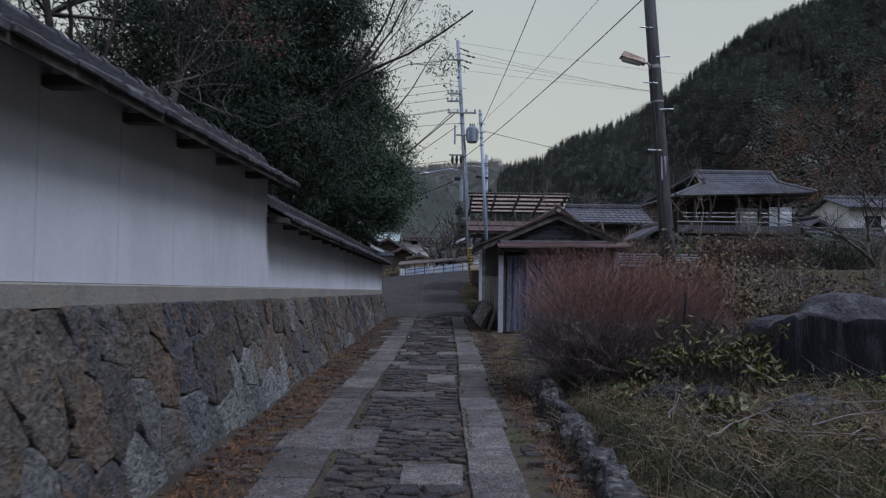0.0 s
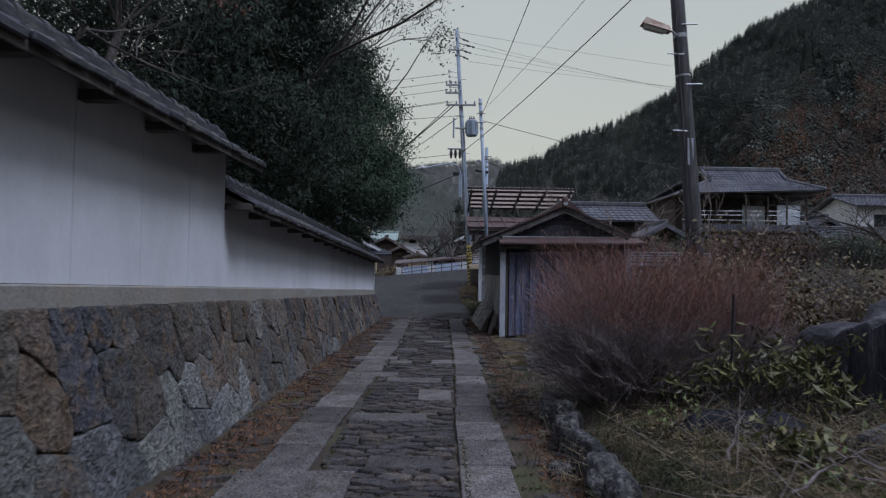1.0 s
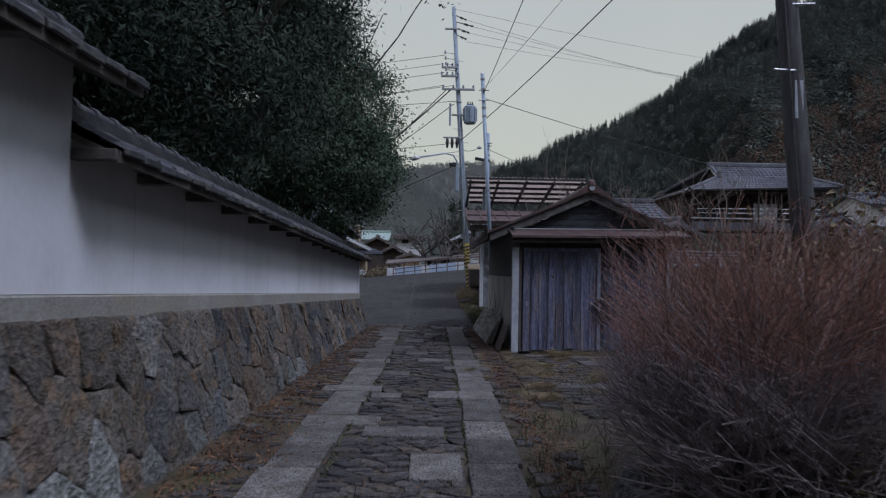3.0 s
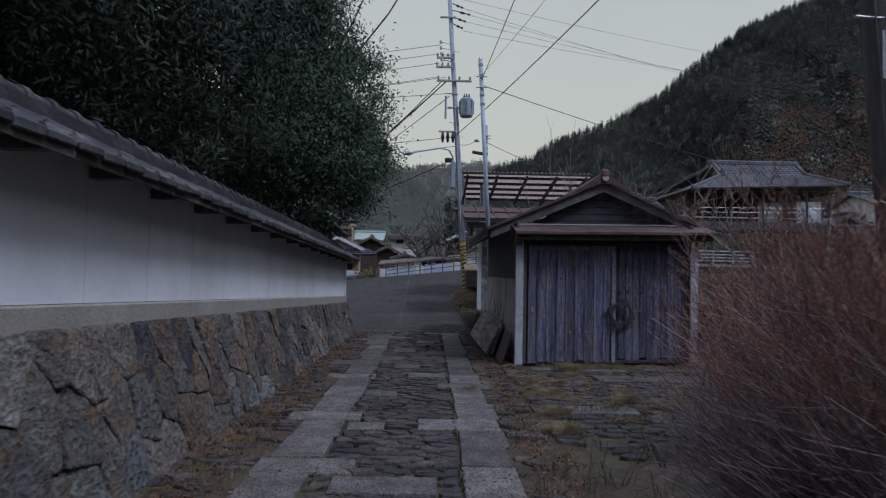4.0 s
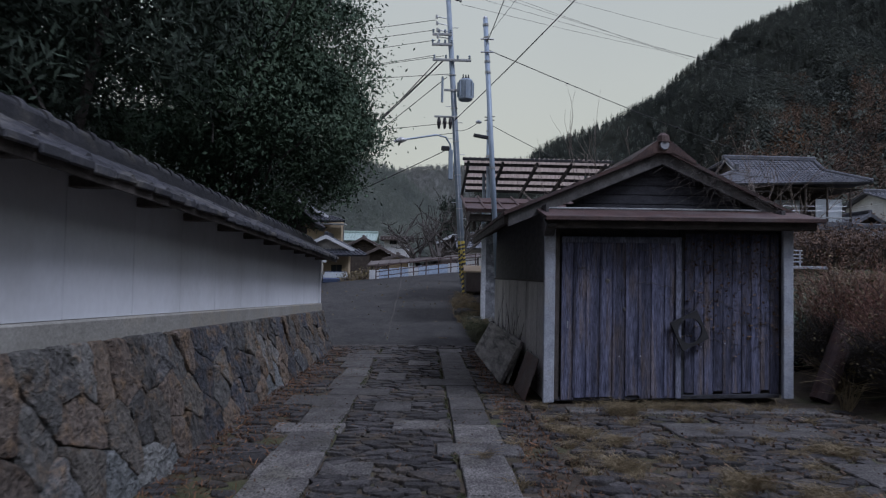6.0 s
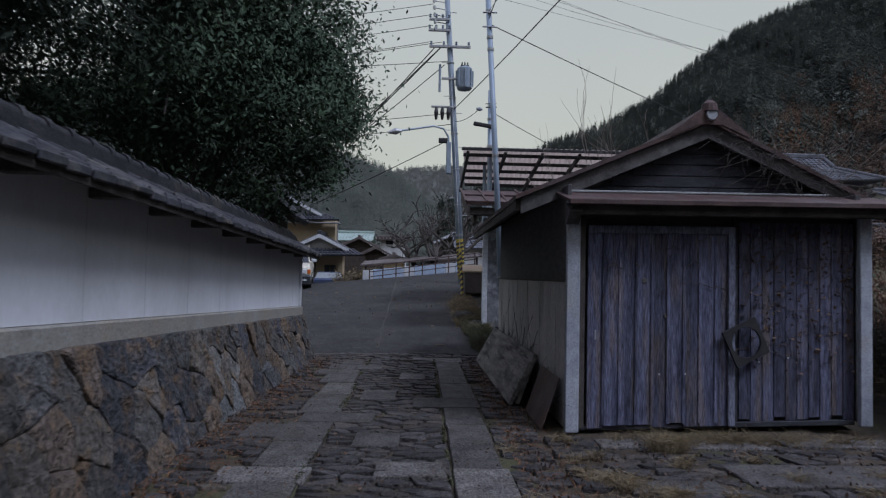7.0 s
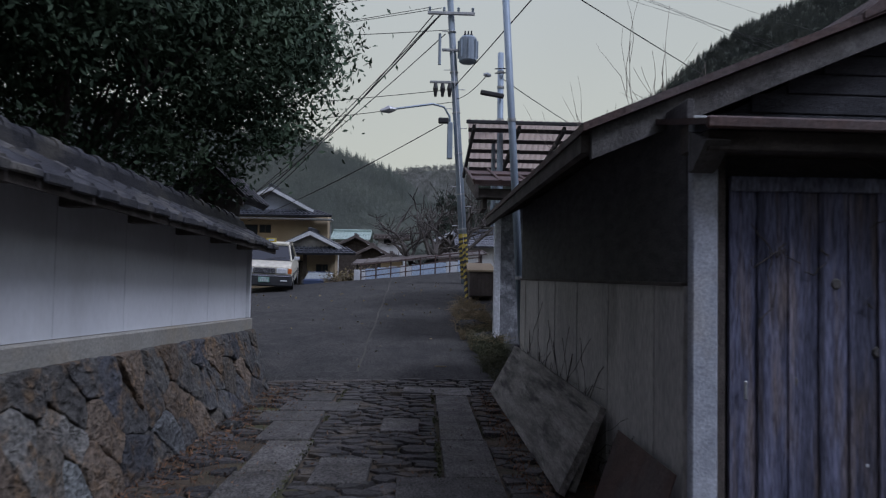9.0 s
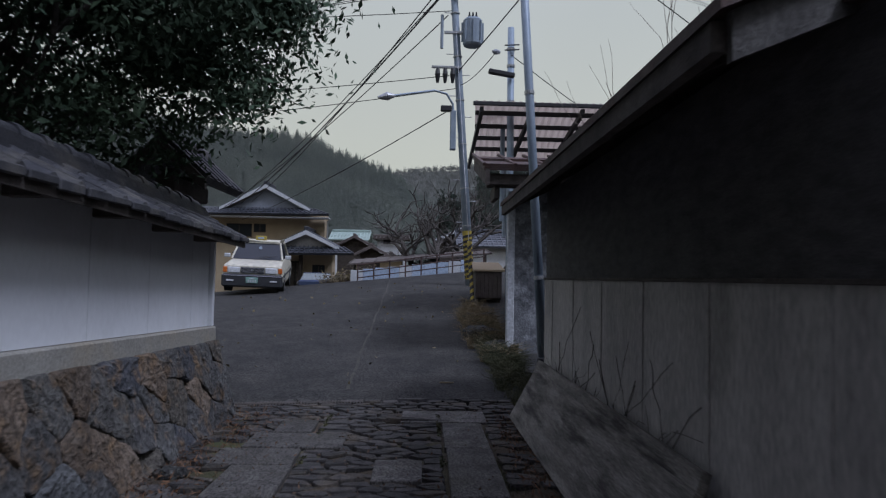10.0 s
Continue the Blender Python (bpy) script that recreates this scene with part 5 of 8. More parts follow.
for k, (z0, dx, r_) in enumerate(((9.7, -0.6, 0.014), (9.8, -0.3, 0.02), (9.6, -0.5, 0.012), (9.1, -0.2, 0.012))):
    cable((0.9 + dx, 34.4, z0), (-17 - 1.2 * k, 70, 5.2 - 0.25 * k), 1.0, r_ * 1.4, "dark power line running down to the houses")
cable((0.85, 34.3, 6.3), (-15, 64, 4.6), 0.35, 0.016, "dark cable running down to the houses")
for k, (z, dx) in enumerate(((13.0, 0.55), (12.7, 0.85), (12.4, 0.65), (12.0, 0.5), (13.5, 0.0))):
    c = at_z(P1A, P1B, z)
    cable((c.x + dx, 34.35, z - 0.05), (70, 95, 24 + 1.6 * k), 1.5, 0.007, "hair-thin power line crossing the valley")


# ---- buildings ----
M_BEIGE = mat("beige_render", (0.34, 0.27, 0.18), (0.42, 0.34, 0.23), 1.5, 0.9, 0.1, 30)
M_WHITEW = mat("white_house_wall", (0.50, 0.51, 0.52), (0.62, 0.63, 0.64), 1.5, 0.85, 0.1, 30, c3=(0.35, 0.35, 0.34), c3scale=0.8, c3amt=0.4)
M_HTILE = mat("house_roof_tile", (0.06, 0.064, 0.076), (0.12, 0.126, 0.145), 1.5, 0.55, 0.1, 12, rand=0.2, grain=0.5)
M_DTILE = mat("dark_roof_tile", (0.026, 0.029, 0.036), (0.055, 0.059, 0.07), 1.5, 0.45, 0.1, 20, rand=0.2)
M_BROWNROOF = mat("brown_sheet_roof", (0.075, 0.062, 0.058), (0.125, 0.105, 0.098), 1.5, 0.65, 0.1, 20)
M_GREENROOF = mat("pale_green_roof", (0.28, 0.36, 0.33), (0.36, 0.44, 0.40), 1.5, 0.6, 0.1, 20)
# brown timber, darkened further for the deep shade behind the balcony
M_BROWNWOOD = mat("house_timber_with_shade", (0.03, 0.024, 0.02), (0.065, 0.052, 0.043), 3, 0.85, 0.3, 30)
M_TRIM = mat("pale_gable_trim", (0.45, 0.47, 0.50), (0.58, 0.60, 0.62), 3, 0.7, 0.1, 30)
M_CURTAIN_REFL = mat("pale_curtain_and_pane_reflection", (0.42, 0.47, 0.52), (0.55, 0.60, 0.64), 3, 0.8, 0.1, 30, stretch=(8, 8, 1))
M_GLASS = bpy.data.materials.new("window_glass")
M_GLASS.use_nodes = True
gb = M_GLASS.node_tree.nodes["Principled BSDF"]
gb.inputs["Base Color"].default_value = (0.02, 0.024, 0.028, 1)
gb.inputs["Roughness"].default_value = 0.08
gb.inputs["Specular IOR Level"].default_value = 0.6


def slope(parent, a, b, c, d, n, rows, material, name="roof_slope", rib=0.05, thick=0.09):
    """A tiled slope: eave from a to b, top from d to c; rows lap one another and rolls run up it."""
    a, b, c, d = (Vector(p) for p in (a, b, c, d))
    nrm = (b - a).cross(d - a).normalized()
    if nrm.z < 0:
        nrm = -nrm
    low, mid_ = nrm * thick, nrm * 0.03
    ob = part(name, MB().add([a - mid_, b - mid_, c - mid_, d - mid_, a - low, b - low, c - low, d - low], [(0, 1, 2, 3), (4, 5, 6, 7), (0, 1, 5, 4), (1, 2, 6, 5), (2, 3, 7, 6), (3, 0, 4, 7)]), material, parent)
    for k in range(rows):
        mb = MB()
        t0, t1 = k / rows, min(1.0, (k + 1.12) / rows)
        p0, p1, p2, p3 = a.lerp(d, t0), b.lerp(c, t0), b.lerp(c, t1), a.lerp(d, t1)
        lift = nrm * 0.045
        vs = [p0 + lift, p1 + lift, p2, p3, p0 - mid_ * 0.9, p1 - mid_ * 0.9, p2 - mid_ * 0.9, p3 - mid_ * 0.9]
        mb.add(vs, [(0, 1, 2, 3), (4, 5, 6, 7), (0, 1, 5, 4), (1, 2, 6, 5), (2, 3, 7, 6), (3, 0, 4, 7)])
        part("tile_course", mb, material, ob)
    if rib:
        mb = MB()
        for i in range(n + 1):
            t = i / n
            mb.tube([a.lerp(b, t) + nrm * 0.035, d.lerp(c, t) + nrm * 0.035], rib, 5)
        tagged(part("roll_relief", mb, material, ob), kind="stuff")
    return ob


def window(parent, x0, x1, y, z0, z1, mull=1):
    w = part("window", MB().box(x0, x1, y - 0.03, y + 0.02, z0, z1, 0.01), M_BROWNWOOD, parent)
    n = mull + 1
    for k in range(n):
        a, b = x0 + (x1 - x0) * k / n + 0.05, x0 + (x1 - x0) * (k + 1) / n - 0.03
        part("pane", MB().box(a, b, y - 0.038, y - 0.031, z0 + 0.05, z1 - 0.05, 0.003), M_GLASS, w)
    return w


def gable_front(parent, xa, za, x0, x1, z0, y0, y1, rows, material, trim=M_TRIM, over=0.0):
    """A roof whose gable looks down the lane: ridge from y0 to y1 over xa, slopes down to x0 and x1."""
    n = max(3, int((y1 - y0) / 0.3))
    slope(parent, (x0, y0, z0), (x0, y1, z0), (xa, y1, za), (xa, y0, za), n, rows, material)
    slope(parent, (x1, y1, z0), (x1, y0, z0), (xa, y0, za), (xa, y1, za), n, rows, material)
    part("ridge", MB().box(xa - 0.13, xa + 0.13, y0 - 0.05, y1, za + 0.0, za + 0.25, 0.04), material, parent)
    for xe in (x0, x1):
        b = MB().prism([(xe, z0 - 0.16), (xe, z0 + 0.05), (xa, za + 0.03), (xa, za - 0.22)], 1, y0 - 0.06, y0 - 0.01)
        part("bargeboard", b, trim, parent, "pale bargeboard")


# timber house with a balcony on the terrace
HZ = 3.05
h = thing("timber_house", "two-storey dark timber house with a grey tiled hip-and-gable roof and balcony", "house")
part("lower_wall", MB().box(17.6, 26.8, 51.6, 58, HZ - 0.3, 4.75, 0.02), M_BROWNWOOD, h)
part("upper_wall", MB().box(17.8, 26.6, 52.0, 58, 4.75, 7.75, 0.02), M_BROWNWOOD, h, "brown recessed upper wall with balcony shade in its colour")
slope(h, (17.5, 50.0, 7.45), (28.2, 50.0, 7.85), (26.3, 52.0, 8.75), (20.4, 52.0, 8.65), 38, 6, M_HTILE)
slope(h, (20.4, 52.0, 8.65), (26.3, 52.0, 8.75), (26.3, 53.4, 9.7), (20.4, 53.4, 9.7), 19, 5, M_HTILE)
slope(h, (17.5, 59.0, 7.5), (17.5, 50.0, 7.45), (20.4, 52.0, 8.65), (20.4, 56.5, 8.65), 30, 6, M_HTILE)
slope(h, (28.2, 50.0, 7.85), (28.2, 59.0, 7.8), (26.3, 56.5, 8.75), (26.3, 52.0, 8.75), 30, 6, M_HTILE)
slope(h, (28.2, 59.0, 7.7), (17.5, 59.0, 7.7), (20.4, 53.4, 9.7), (26.3, 53.4, 9.7), 38, 8, M_HTILE)
part("gable_end", MB().prism([(52.1, 8.6), (55.4, 8.6), (53.4, 9.6)], 0, 20.5, 20.6), M_BROWNWOOD, h)
for y_ in (51.95, 55.5):
    part("bargeboard", MB().prism([(y_, 8.55), (y_, 8.72), (53.4, 9.75), (53.4, 9.55)], 0, 20.25, 20.32), M_TRIM, h)
part("main_ridge", MB().box(20.1, 26.5, 53.25, 53.55, 9.65, 9.98, 0.06), M_HTILE, h, "stacked ridge tiles")
for p, q in (((17.5, 50.0, 7.52), (20.4, 52.0, 8.75)), ((28.2, 50.0, 7.92), (26.3, 52.0, 8.85)), ((26.3, 52.0, 8.85), (26.4, 53.4, 9.75)), ((20.4, 52.0, 8.75), (20.3, 53.4, 9.75))):
    part("hip_ridge", MB().tube([p, q], [0.14, 0.12], 8), M_HTILE, h)
part("ridge_tile_end", MB().box(20.2, 20.5, 51.7, 52.0, 8.6, 9.15, 0.06), M_HTILE, h)
part("eave_soffit", MB().box(17.4, 27.7, 50.3, 59, 7.38, 7.46, 0.01), M_BROWNWOOD, h)
part("balcony_floor", MB().box(17.7, 27.0, 50.2, 52.2, 4.62, 4.78, 0.02), M_BROWNWOOD, h)
bal = part("balcony_rail", MB().box(17.7, 27.0, 50.2, 50.27, 5.5, 5.58, 0.01), M_STEEL, h, "weathered balcony rail")
for k in range(42):
    x = 17.75 + k * 0.222
    part("baluster_board", MB().box(x, x + 0.18, 50.22, 50.26, 4.78, 5.28, 0.005), M_HTILE, bal)
for x in (17.75, 19.0, 20.2, 22.4, 24.0, 25.4, 26.9):
    part("verandah_post", MB().box(x, x + 0.1, 50.25, 50.35, 4.7, 7.45, 0.01), M_BROWNWOOD, h)
for z in (5.9, 6.2):
    part("laundry_pole", MB().tube([(18.2, 50.4, z), (26.8, 50.4, z + 0.1)], 0.016, 6), M_STEEL, h)
part("sliding_door", MB().box(22.9, 24.6, 51.9, 51.98, 5.0, 6.8, 0.01), M_CURTAIN_REFL, h, "pale blue curtained window")
part("hung_cloth", MB().box(24.9, 26.6, 50.6, 50.66, 5.3, 6.75, 0.01), M_CURTAIN_REFL, h, "large white hanging cloth")
window(h, 19.0, 20.6, 51.97, 5.4, 6.7)
slope(h, (17.3, 49.7, 4.25), (27.4, 49.7, 4.25), (27.4, 51.6, 4.75), (17.3, 51.6, 4.75), 34, 4, M_DTILE, "skirt_roof")
for k in range(9):
    x = 17.8 + k
    part("wall_plank_joint", MB().box(x, x + 0.05, 51.56, 51.6, HZ - 0.2, 4.3, 0.004), M_TRIM if k % 4 == 0 else M_BROWNWOOD, h)


def plain_house(label, x0, x1, y0, y1, zb, ze, zr, wall_m, roof_m, gable, wins=(), name="house", trim=M_TRIM):
    hh = thing(name, label, "house", "village houses")
    part("wall", MB().box(x0, x1, y0, y1, zb - 1.0, ze + 0.1, 0.02), wall_m, hh)
    ov = 0.5
    if gable:
        xm = (x0 + x1) / 2
        gable_front(hh, xm, zr, x0 - ov, x1 + ov, ze, y0 - ov, y1 + ov, 6, roof_m, trim)
        part("gable_wall", MB().prism([(x0, ze), (x1, ze), (xm, zr - 0.15)], 1, y0 + 0.02, y0 + 0.2), wall_m, hh)
    else:
        ym = (y0 + y1) / 2
        n = max(4, int((x1 - x0) / 0.3))
        slope(hh, (x0 - ov, y0 - ov, ze), (x1 + ov, y0 - ov, ze), (x1 + ov, ym, zr), (x0 - ov, ym, zr), n, 6, roof_m)
        slope(hh, (x1 + ov, y1 + ov, ze), (x0 - ov, y1 + ov, ze), (x0 - ov, ym, zr), (x1 + ov, ym, zr), n, 6, roof_m)
        part("ridge", MB().box(x0 - ov, x1 + ov, ym - 0.14, ym + 0.14, zr, zr + 0.28, 0.05), roof_m, hh)
        part("gable_wall", MB().prism([(y0, ze), (y1, ze), (ym, zr - 0.1)], 0, x0 + 0.02, x1 - 0.02), wall_m, hh)
    for (a, b, c_, d_) in wins:
        window(hh, a, b, y0, c_, d_)
    return hh


plain_house("grey-tiled village house half hidden by shrubs", 8.8, 13.0, 43, 48, 2.6, 4.75, 5.95, M_BROWNWOOD, M_HTILE, False)
plain_house("small grey-tiled outbuilding with a dark gable", 12.0, 13.8, 40, 44, 2.4, 3.6, 4.4, M_BROWNWOOD, M_HTILE, True, trim=M_HTILE)
plain_house("white rendered house with small windows on the hillside", 35.5, 43, 58, 64, 4.0, 7.6, 8.7, M_WHITEW, M_HTILE, False, ((36.9, 38.3, 5.8, 6.9), (40, 41.3, 5.8, 6.9)))
plain_house("low grey-tiled outhouse beside the timber house", 28.6, 34, 50, 54, 3.2, 4.2, 5.1, M_BROWNWOOD, M_HTILE, False)
plain_house("small dark-tiled gabled outhouse", 28.8, 30.4, 52.8, 56, 3.2, 5.3, 6.1, M_BROWNWOOD, M_HTILE, True, trim=M_HTILE)

# beige house beyond the crest
hb = thing("beige_house", "beige two-storey house with dark tiled roofs and pale gable trim", "house")
part("upper_wall", MB().box(-13.5, -6.1, 57, 58.6, 0.2, 5.3, 0.02), M_BEIGE, hb)
window(hb, -12.2, -10.62, 57.0, 3.7, 4.52)
window(hb, -10.5, -9.75, 57.0, 4.0, 4.53, 1)
gable_front(hb, -9.76, 6.95, -12.55, -6.95, 5.45, 56.6, 59, 6, M_DTILE)
part("gable_panel", MB().prism([(-12.1, 5.45), (-7.4, 5.45), (-9.76, 6.7)], 1, 56.9, 57.0), mat("blue_grey_gable", (0.22, 0.24, 0.28), (0.28, 0.30, 0.34), 2, 0.8, 0.1), hb, "blue-grey gable panel")
slope(hb, (-14.5, 55.9, 5.02), (-5.7, 55.9, 5.1), (-6.8, 56.9, 5.5), (-13.5, 56.9, 5.5), 30, 3, M_DTILE, "skirt_roof")
part("eave_strip", MB().box(-14.3, -5.7, 56.0, 56.9, 4.86, 4.93, 0.01), M_TRIM, hb)
part("downpipe", MB().tube([(-5.9, 56.9, 4.8), (-5.9, 56.9, 2.9)], 0.05, 6), M_STEEL, hb)
part("lower_wall", MB().box(-10.5, -5.3, 55.2, 56.4, 0.0, 3.0, 0.02), M_BEIGE, hb)
gable_front(hb, -6.75, 3.98, -8.75, -4.8, 3.0, 54.2, 57, 4, M_DTILE)
part("porch_gable", MB().prism([(-8.3, 3.03), (-5.2, 3.03), (-6.75, 3.8)], 1, 54.5, 54.6), mat("tan_gable", (0.32, 0.31, 0.30), (0.4, 0.39, 0.38), 2, 0.8, 0.1), hb)
slope(hb, (-10.8, 53.6, 2.55), (-3.9, 53.6, 2.65), (-4.6, 54.5, 3.05), (-10.2, 54.5, 3.05), 22, 3, M_DTILE, "porch_skirt")
# black panel on the wall stands in for the unlit garage interior
part("garage_opening", MB().box(-9.0, -7.2, 55.1, 55.19, 0.2, 2.2, 0.02), M_BLACK, hb, "black panel painted as the shaded garage opening")
for k in range(6):
    part("shutter_slat", MB().box(-8.95 + 0.3 * k, -8.72 + 0.3 * k, 55.05, 55.095, 0.2, 2.1, 0.005), M_OLDWOOD, hb)
part("porch_post", MB().box(-7.15, -6.95, 54.3, 54.5, 0.0, 2.6, 0.01), M_BROWNWOOD, hb)
window(hb, -6.5, -5.75, 55.2, 1.35, 2.0)
plain_house("brown-roofed house down in the valley", -8.7, -5.2, 84, 86, 2, 4.35, 5.5, M_BROWNWOOD, M_BROWNROOF, True, trim=M_BROWNROOF)
plain_house("brown-roofed low house down in the valley", -5.6, -3.5, 76, 78, 1.5, 3.35, 4.15, M_BROWNWOOD, M_BROWNROOF, True, trim=M_BROWNROOF)
plain_house("white flat-fronted house with one dark window", -4.9, -1.9, 88, 90, 2, 5.5, 5.75, M_WHITEW, M_BROWNROOF, False, ((-4.25, -3.4, 4.95, 5.42),))
plain_house("pale green-roofed house in the valley", -10.2, -6.6, 92, 97, 2, 5.5, 6.6, M_WHITEW, M_GREENROOF, False)
plain_house("low brown shed roof among the valley houses", -3.4, -1.6, 70, 73, 1.5, 2.75, 3.2, M_BEIGE, M_BROWNROOF, True, trim=M_BROWNROOF)
plain_house("grey-tiled house beyond the fence", 1.5, 5.0, 70, 76, 1.5, 4.4, 5.5, M_BROWNWOOD, M_HTILE, True)
plain_house("grey-tiled house seen between bare trees", 3.0, 7.5, 62, 68, 1.5, 3.6, 4.8, M_WHITEW, M_HTILE, False)

# workshop behind the shed with a canopy roof
ws = thing("workshop", "low rendered workshop with a rusty red roof behind the shed", "workshop")
part("front_wall", MB().box(1.50, 4.7, 25.4, 25.55, 0.2, 2.95, 0.01), mat("peeling_paint_wall", (0.11, 0.115, 0.125), (0.26, 0.27, 0.285), 6, 0.9, 0.6, 30, grain=0.5, c3=(0.50, 0.52, 0.55), c3scale=3.5, c3amt=0.8), ws, "rough grey wall with peeling pale paint")
part("side_wall", MB().add([(1.52, 25.56, 0.2), (1.64, 25.56, 0.2), (2.75, 31.0, 0.2), (2.63, 31.0, 0.2), (1.52, 25.56, 2.95), (1.64, 25.56, 2.95), (2.75, 31.0, 2.95), (2.63, 31.0, 2.95)], [(0, 1, 2, 3), (4, 5, 6, 7), (0, 1, 5, 4), (1, 2, 6, 5), (2, 3, 7, 6), (3, 0, 4, 7)]), M_CEMENT, ws)
part("white_post", MB().box(1.385, 1.495, 25.25, 25.38, 0.3, 2.72, 0.01), M_TRIM, ws, "peeling white painted post")
slope(ws, (0.95, 24.6, 2.98), (5.0, 24.6, 2.98), (5.0, 26.9, 3.55), (0.95, 26.9, 3.55), 9, 2, M_RUST, "rusty_roof", 0.03, 0.05)
part("eave_beam", MB().box(1.0, 5.0, 24.7, 24.84, 2.74, 2.9, 0.01), M_OLDWOOD, ws)
part("eave_lining", MB().box(1.05, 5.0, 24.85, 25.39, 2.78, 2.84, 0.01), M_OLDWOOD, ws)
for k in range(4):
    part("brace", MB().box(1.12 + 1.2 * k, 1.2 + 1.2 * k, 24.8, 25.4, 2.55, 2.74, 0.01), M_OLDWOOD, ws)
part("gable_rafter", MB().prism([(24.6, 2.72), (24.6, 2.95), (26.9, 3.5), (26.9, 3.3)], 0, 0.97, 1.03), M_OLDWOOD, ws)
M_POLY = mat("tinted_corrugated_sheet", (0.34, 0.27, 0.22), (0.46, 0.38, 0.32), 2, 0.4, 0.0, 30)
tn = M_POLY.node_tree
t_out, t_pri = tn.nodes["Material Output"], tn.nodes["Principled BSDF"]
t_tr, t_mx = tn.nodes.new("ShaderNodeBsdfTranslucent"), tn.nodes.new("ShaderNodeMixShader")
t_tr.inputs[0].default_value = (0.42, 0.35, 0.30, 1)
t_mx.inputs[0].default_value = 0.65
tn.links.new(t_pri.outputs[0], t_mx.inputs[1])
tn.links.new(t_tr.outputs[0], t_mx.inputs[2])
tn.links.new(t_mx.outputs[0], t_out.inputs[0])
cn = thing("canopy", "tilted corrugated plastic canopy on a dark steel frame", "canopy")
vs, fs = [], []
for i in range(121):
    x = 1.06 + 4.3 * i / 120
    dz = 0.018 * math.sin(i * math.pi / 2)
    vs += [(x, 28.0, 4.85 + dz), (x + 0.28, 31.6, 4.34 + dz)]
for i in range(120):
    fs.append((2 * i, 2 * i + 2, 2 * i + 3, 2 * i + 1))
part("corrugated_sheet", MB().add(vs, fs), M_POLY, cn, "translucent brown corrugated sheet")
part("front_beam", MB().box(1.02, 5.4, 27.96, 28.02, 4.76, 4.84, 0.01), M_BLACK, cn)
for k in range(5):
    t = (k + 0.5) / 5
    part("purlin", MB().box(1.06 + 0.28 * t, 5.4, 28.0 + 3.6 * t - 0.03, 28.0 + 3.6 * t + 0.03, 4.78 - 0.51 * t - 0.07, 4.80 - 0.51 * t, 0.008), M_BLACK, cn)
for k in range(5):
    x = 1.16 + 1.0 * k
    part("rafter", MB().prism([(28.02, 4.64), (28.02, 4.75), (31.6, 4.22), (31.6, 4.10)], 0, x, x + 0.07), M_BLACK, cn)
for x in (1.75, 4.9):
    part("canopy_post", MB().tube([(x, 29.2, 2.6), (x, 29.2, 4.6)], 0.05, 10), M_POLE, cn)
    part("canopy_post", MB().tube([(x + 0.3, 31.2, 2.4), (x + 0.3, 31.2, 4.3)], 0.05, 10), M_POLE, cn)
# wooden bin beside the pole
bx = thing("wooden_bin", "low brown wooden bin with a sloping lid by the roadside", "bin")
BZ = float(road_z(1.7, 31.2))
for k in range(6):
    part("plank", MB().box(1.36 + 0.105 * k, 1.46 + 0.105 * k, 30.9, 30.93, BZ + 0.1, BZ + 0.72, 0.006), M_BROWNROOF, bx)
part("carcass", MB().box(1.37, 1.98, 30.94, 32.2, BZ + 0.06, BZ + 0.72, 0.01), M_OLDWOOD, bx)
part("lid", MB().prism([(30.84, BZ + 0.73), (30.84, BZ + 0.77), (32.3, BZ + 0.98), (32.3, BZ + 0.73)], 0, 1.30, 2.05), M_BEIGE, bx, "worn sloping lid")
for x in (1.40, 1.9):
    for y_ in (31.0, 32.1):
        part("foot", MB().box(x, x + 0.06, y_, y_ + 0.06, BZ - 0.1, BZ + 0.06, 0.005), M_OLDWOOD, bx)
# small gate roof behind the end of the wall
gt = thing("gate_roof", "small weathered gate with a tiled roof at the end of the wall", "gate")
for y_ in (22.35, 22.95):
    part("gate_post", MB().box(-2.75, -2.6, y_, y_ + 0.15, -0.1, 2.5, 0.01), M_OLDWOOD, gt)
slope(gt, (-2.22, 23.5, 2.36), (-2.22, 22.2, 2.36), (-2.68, 22.2, 2.78), (-2.68, 23.5, 2.78), 5, 3, M_TILE, "gate_slope", 0.035, 0.05)
slope(gt, (-3.2, 22.2, 2.36), (-3.2, 23.5, 2.36), (-2.68, 23.5, 2.78), (-2.68, 22.2, 2.78), 5, 3, M_TILE, "gate_slope", 0.035, 0.05)
part("gate_ridge", MB().box(-2.76, -2.60, 22.12, 23.55, 2.76, 2.90, 0.03), M_TILE, gt)
part("gate_beam", MB().box(-2.78, -2.57, 22.25, 23.4, 2.22, 2.42, 0.02), M_OLDWOOD, gt)
for xe in (-2.2, -3.2):
    part("verge_board", MB().prism([(xe, 2.24), (xe, 2.36), (-2.68, 2.8), (-2.68, 2.64)], 1, 22.12, 22.17), M_OLDWOOD, gt)
part("gate_leaf", MB().box(-2.72, -2.66, 22.51, 22.94, 0.1, 2.2, 0.01), M_BROWNWOOD, gt)
# garden side of the wall end
part("return_wall", MB().box(-9.0, -2.76, 23.12, 23.25, -0.1, 2.1, 0.02), M_PLASTER, gt)

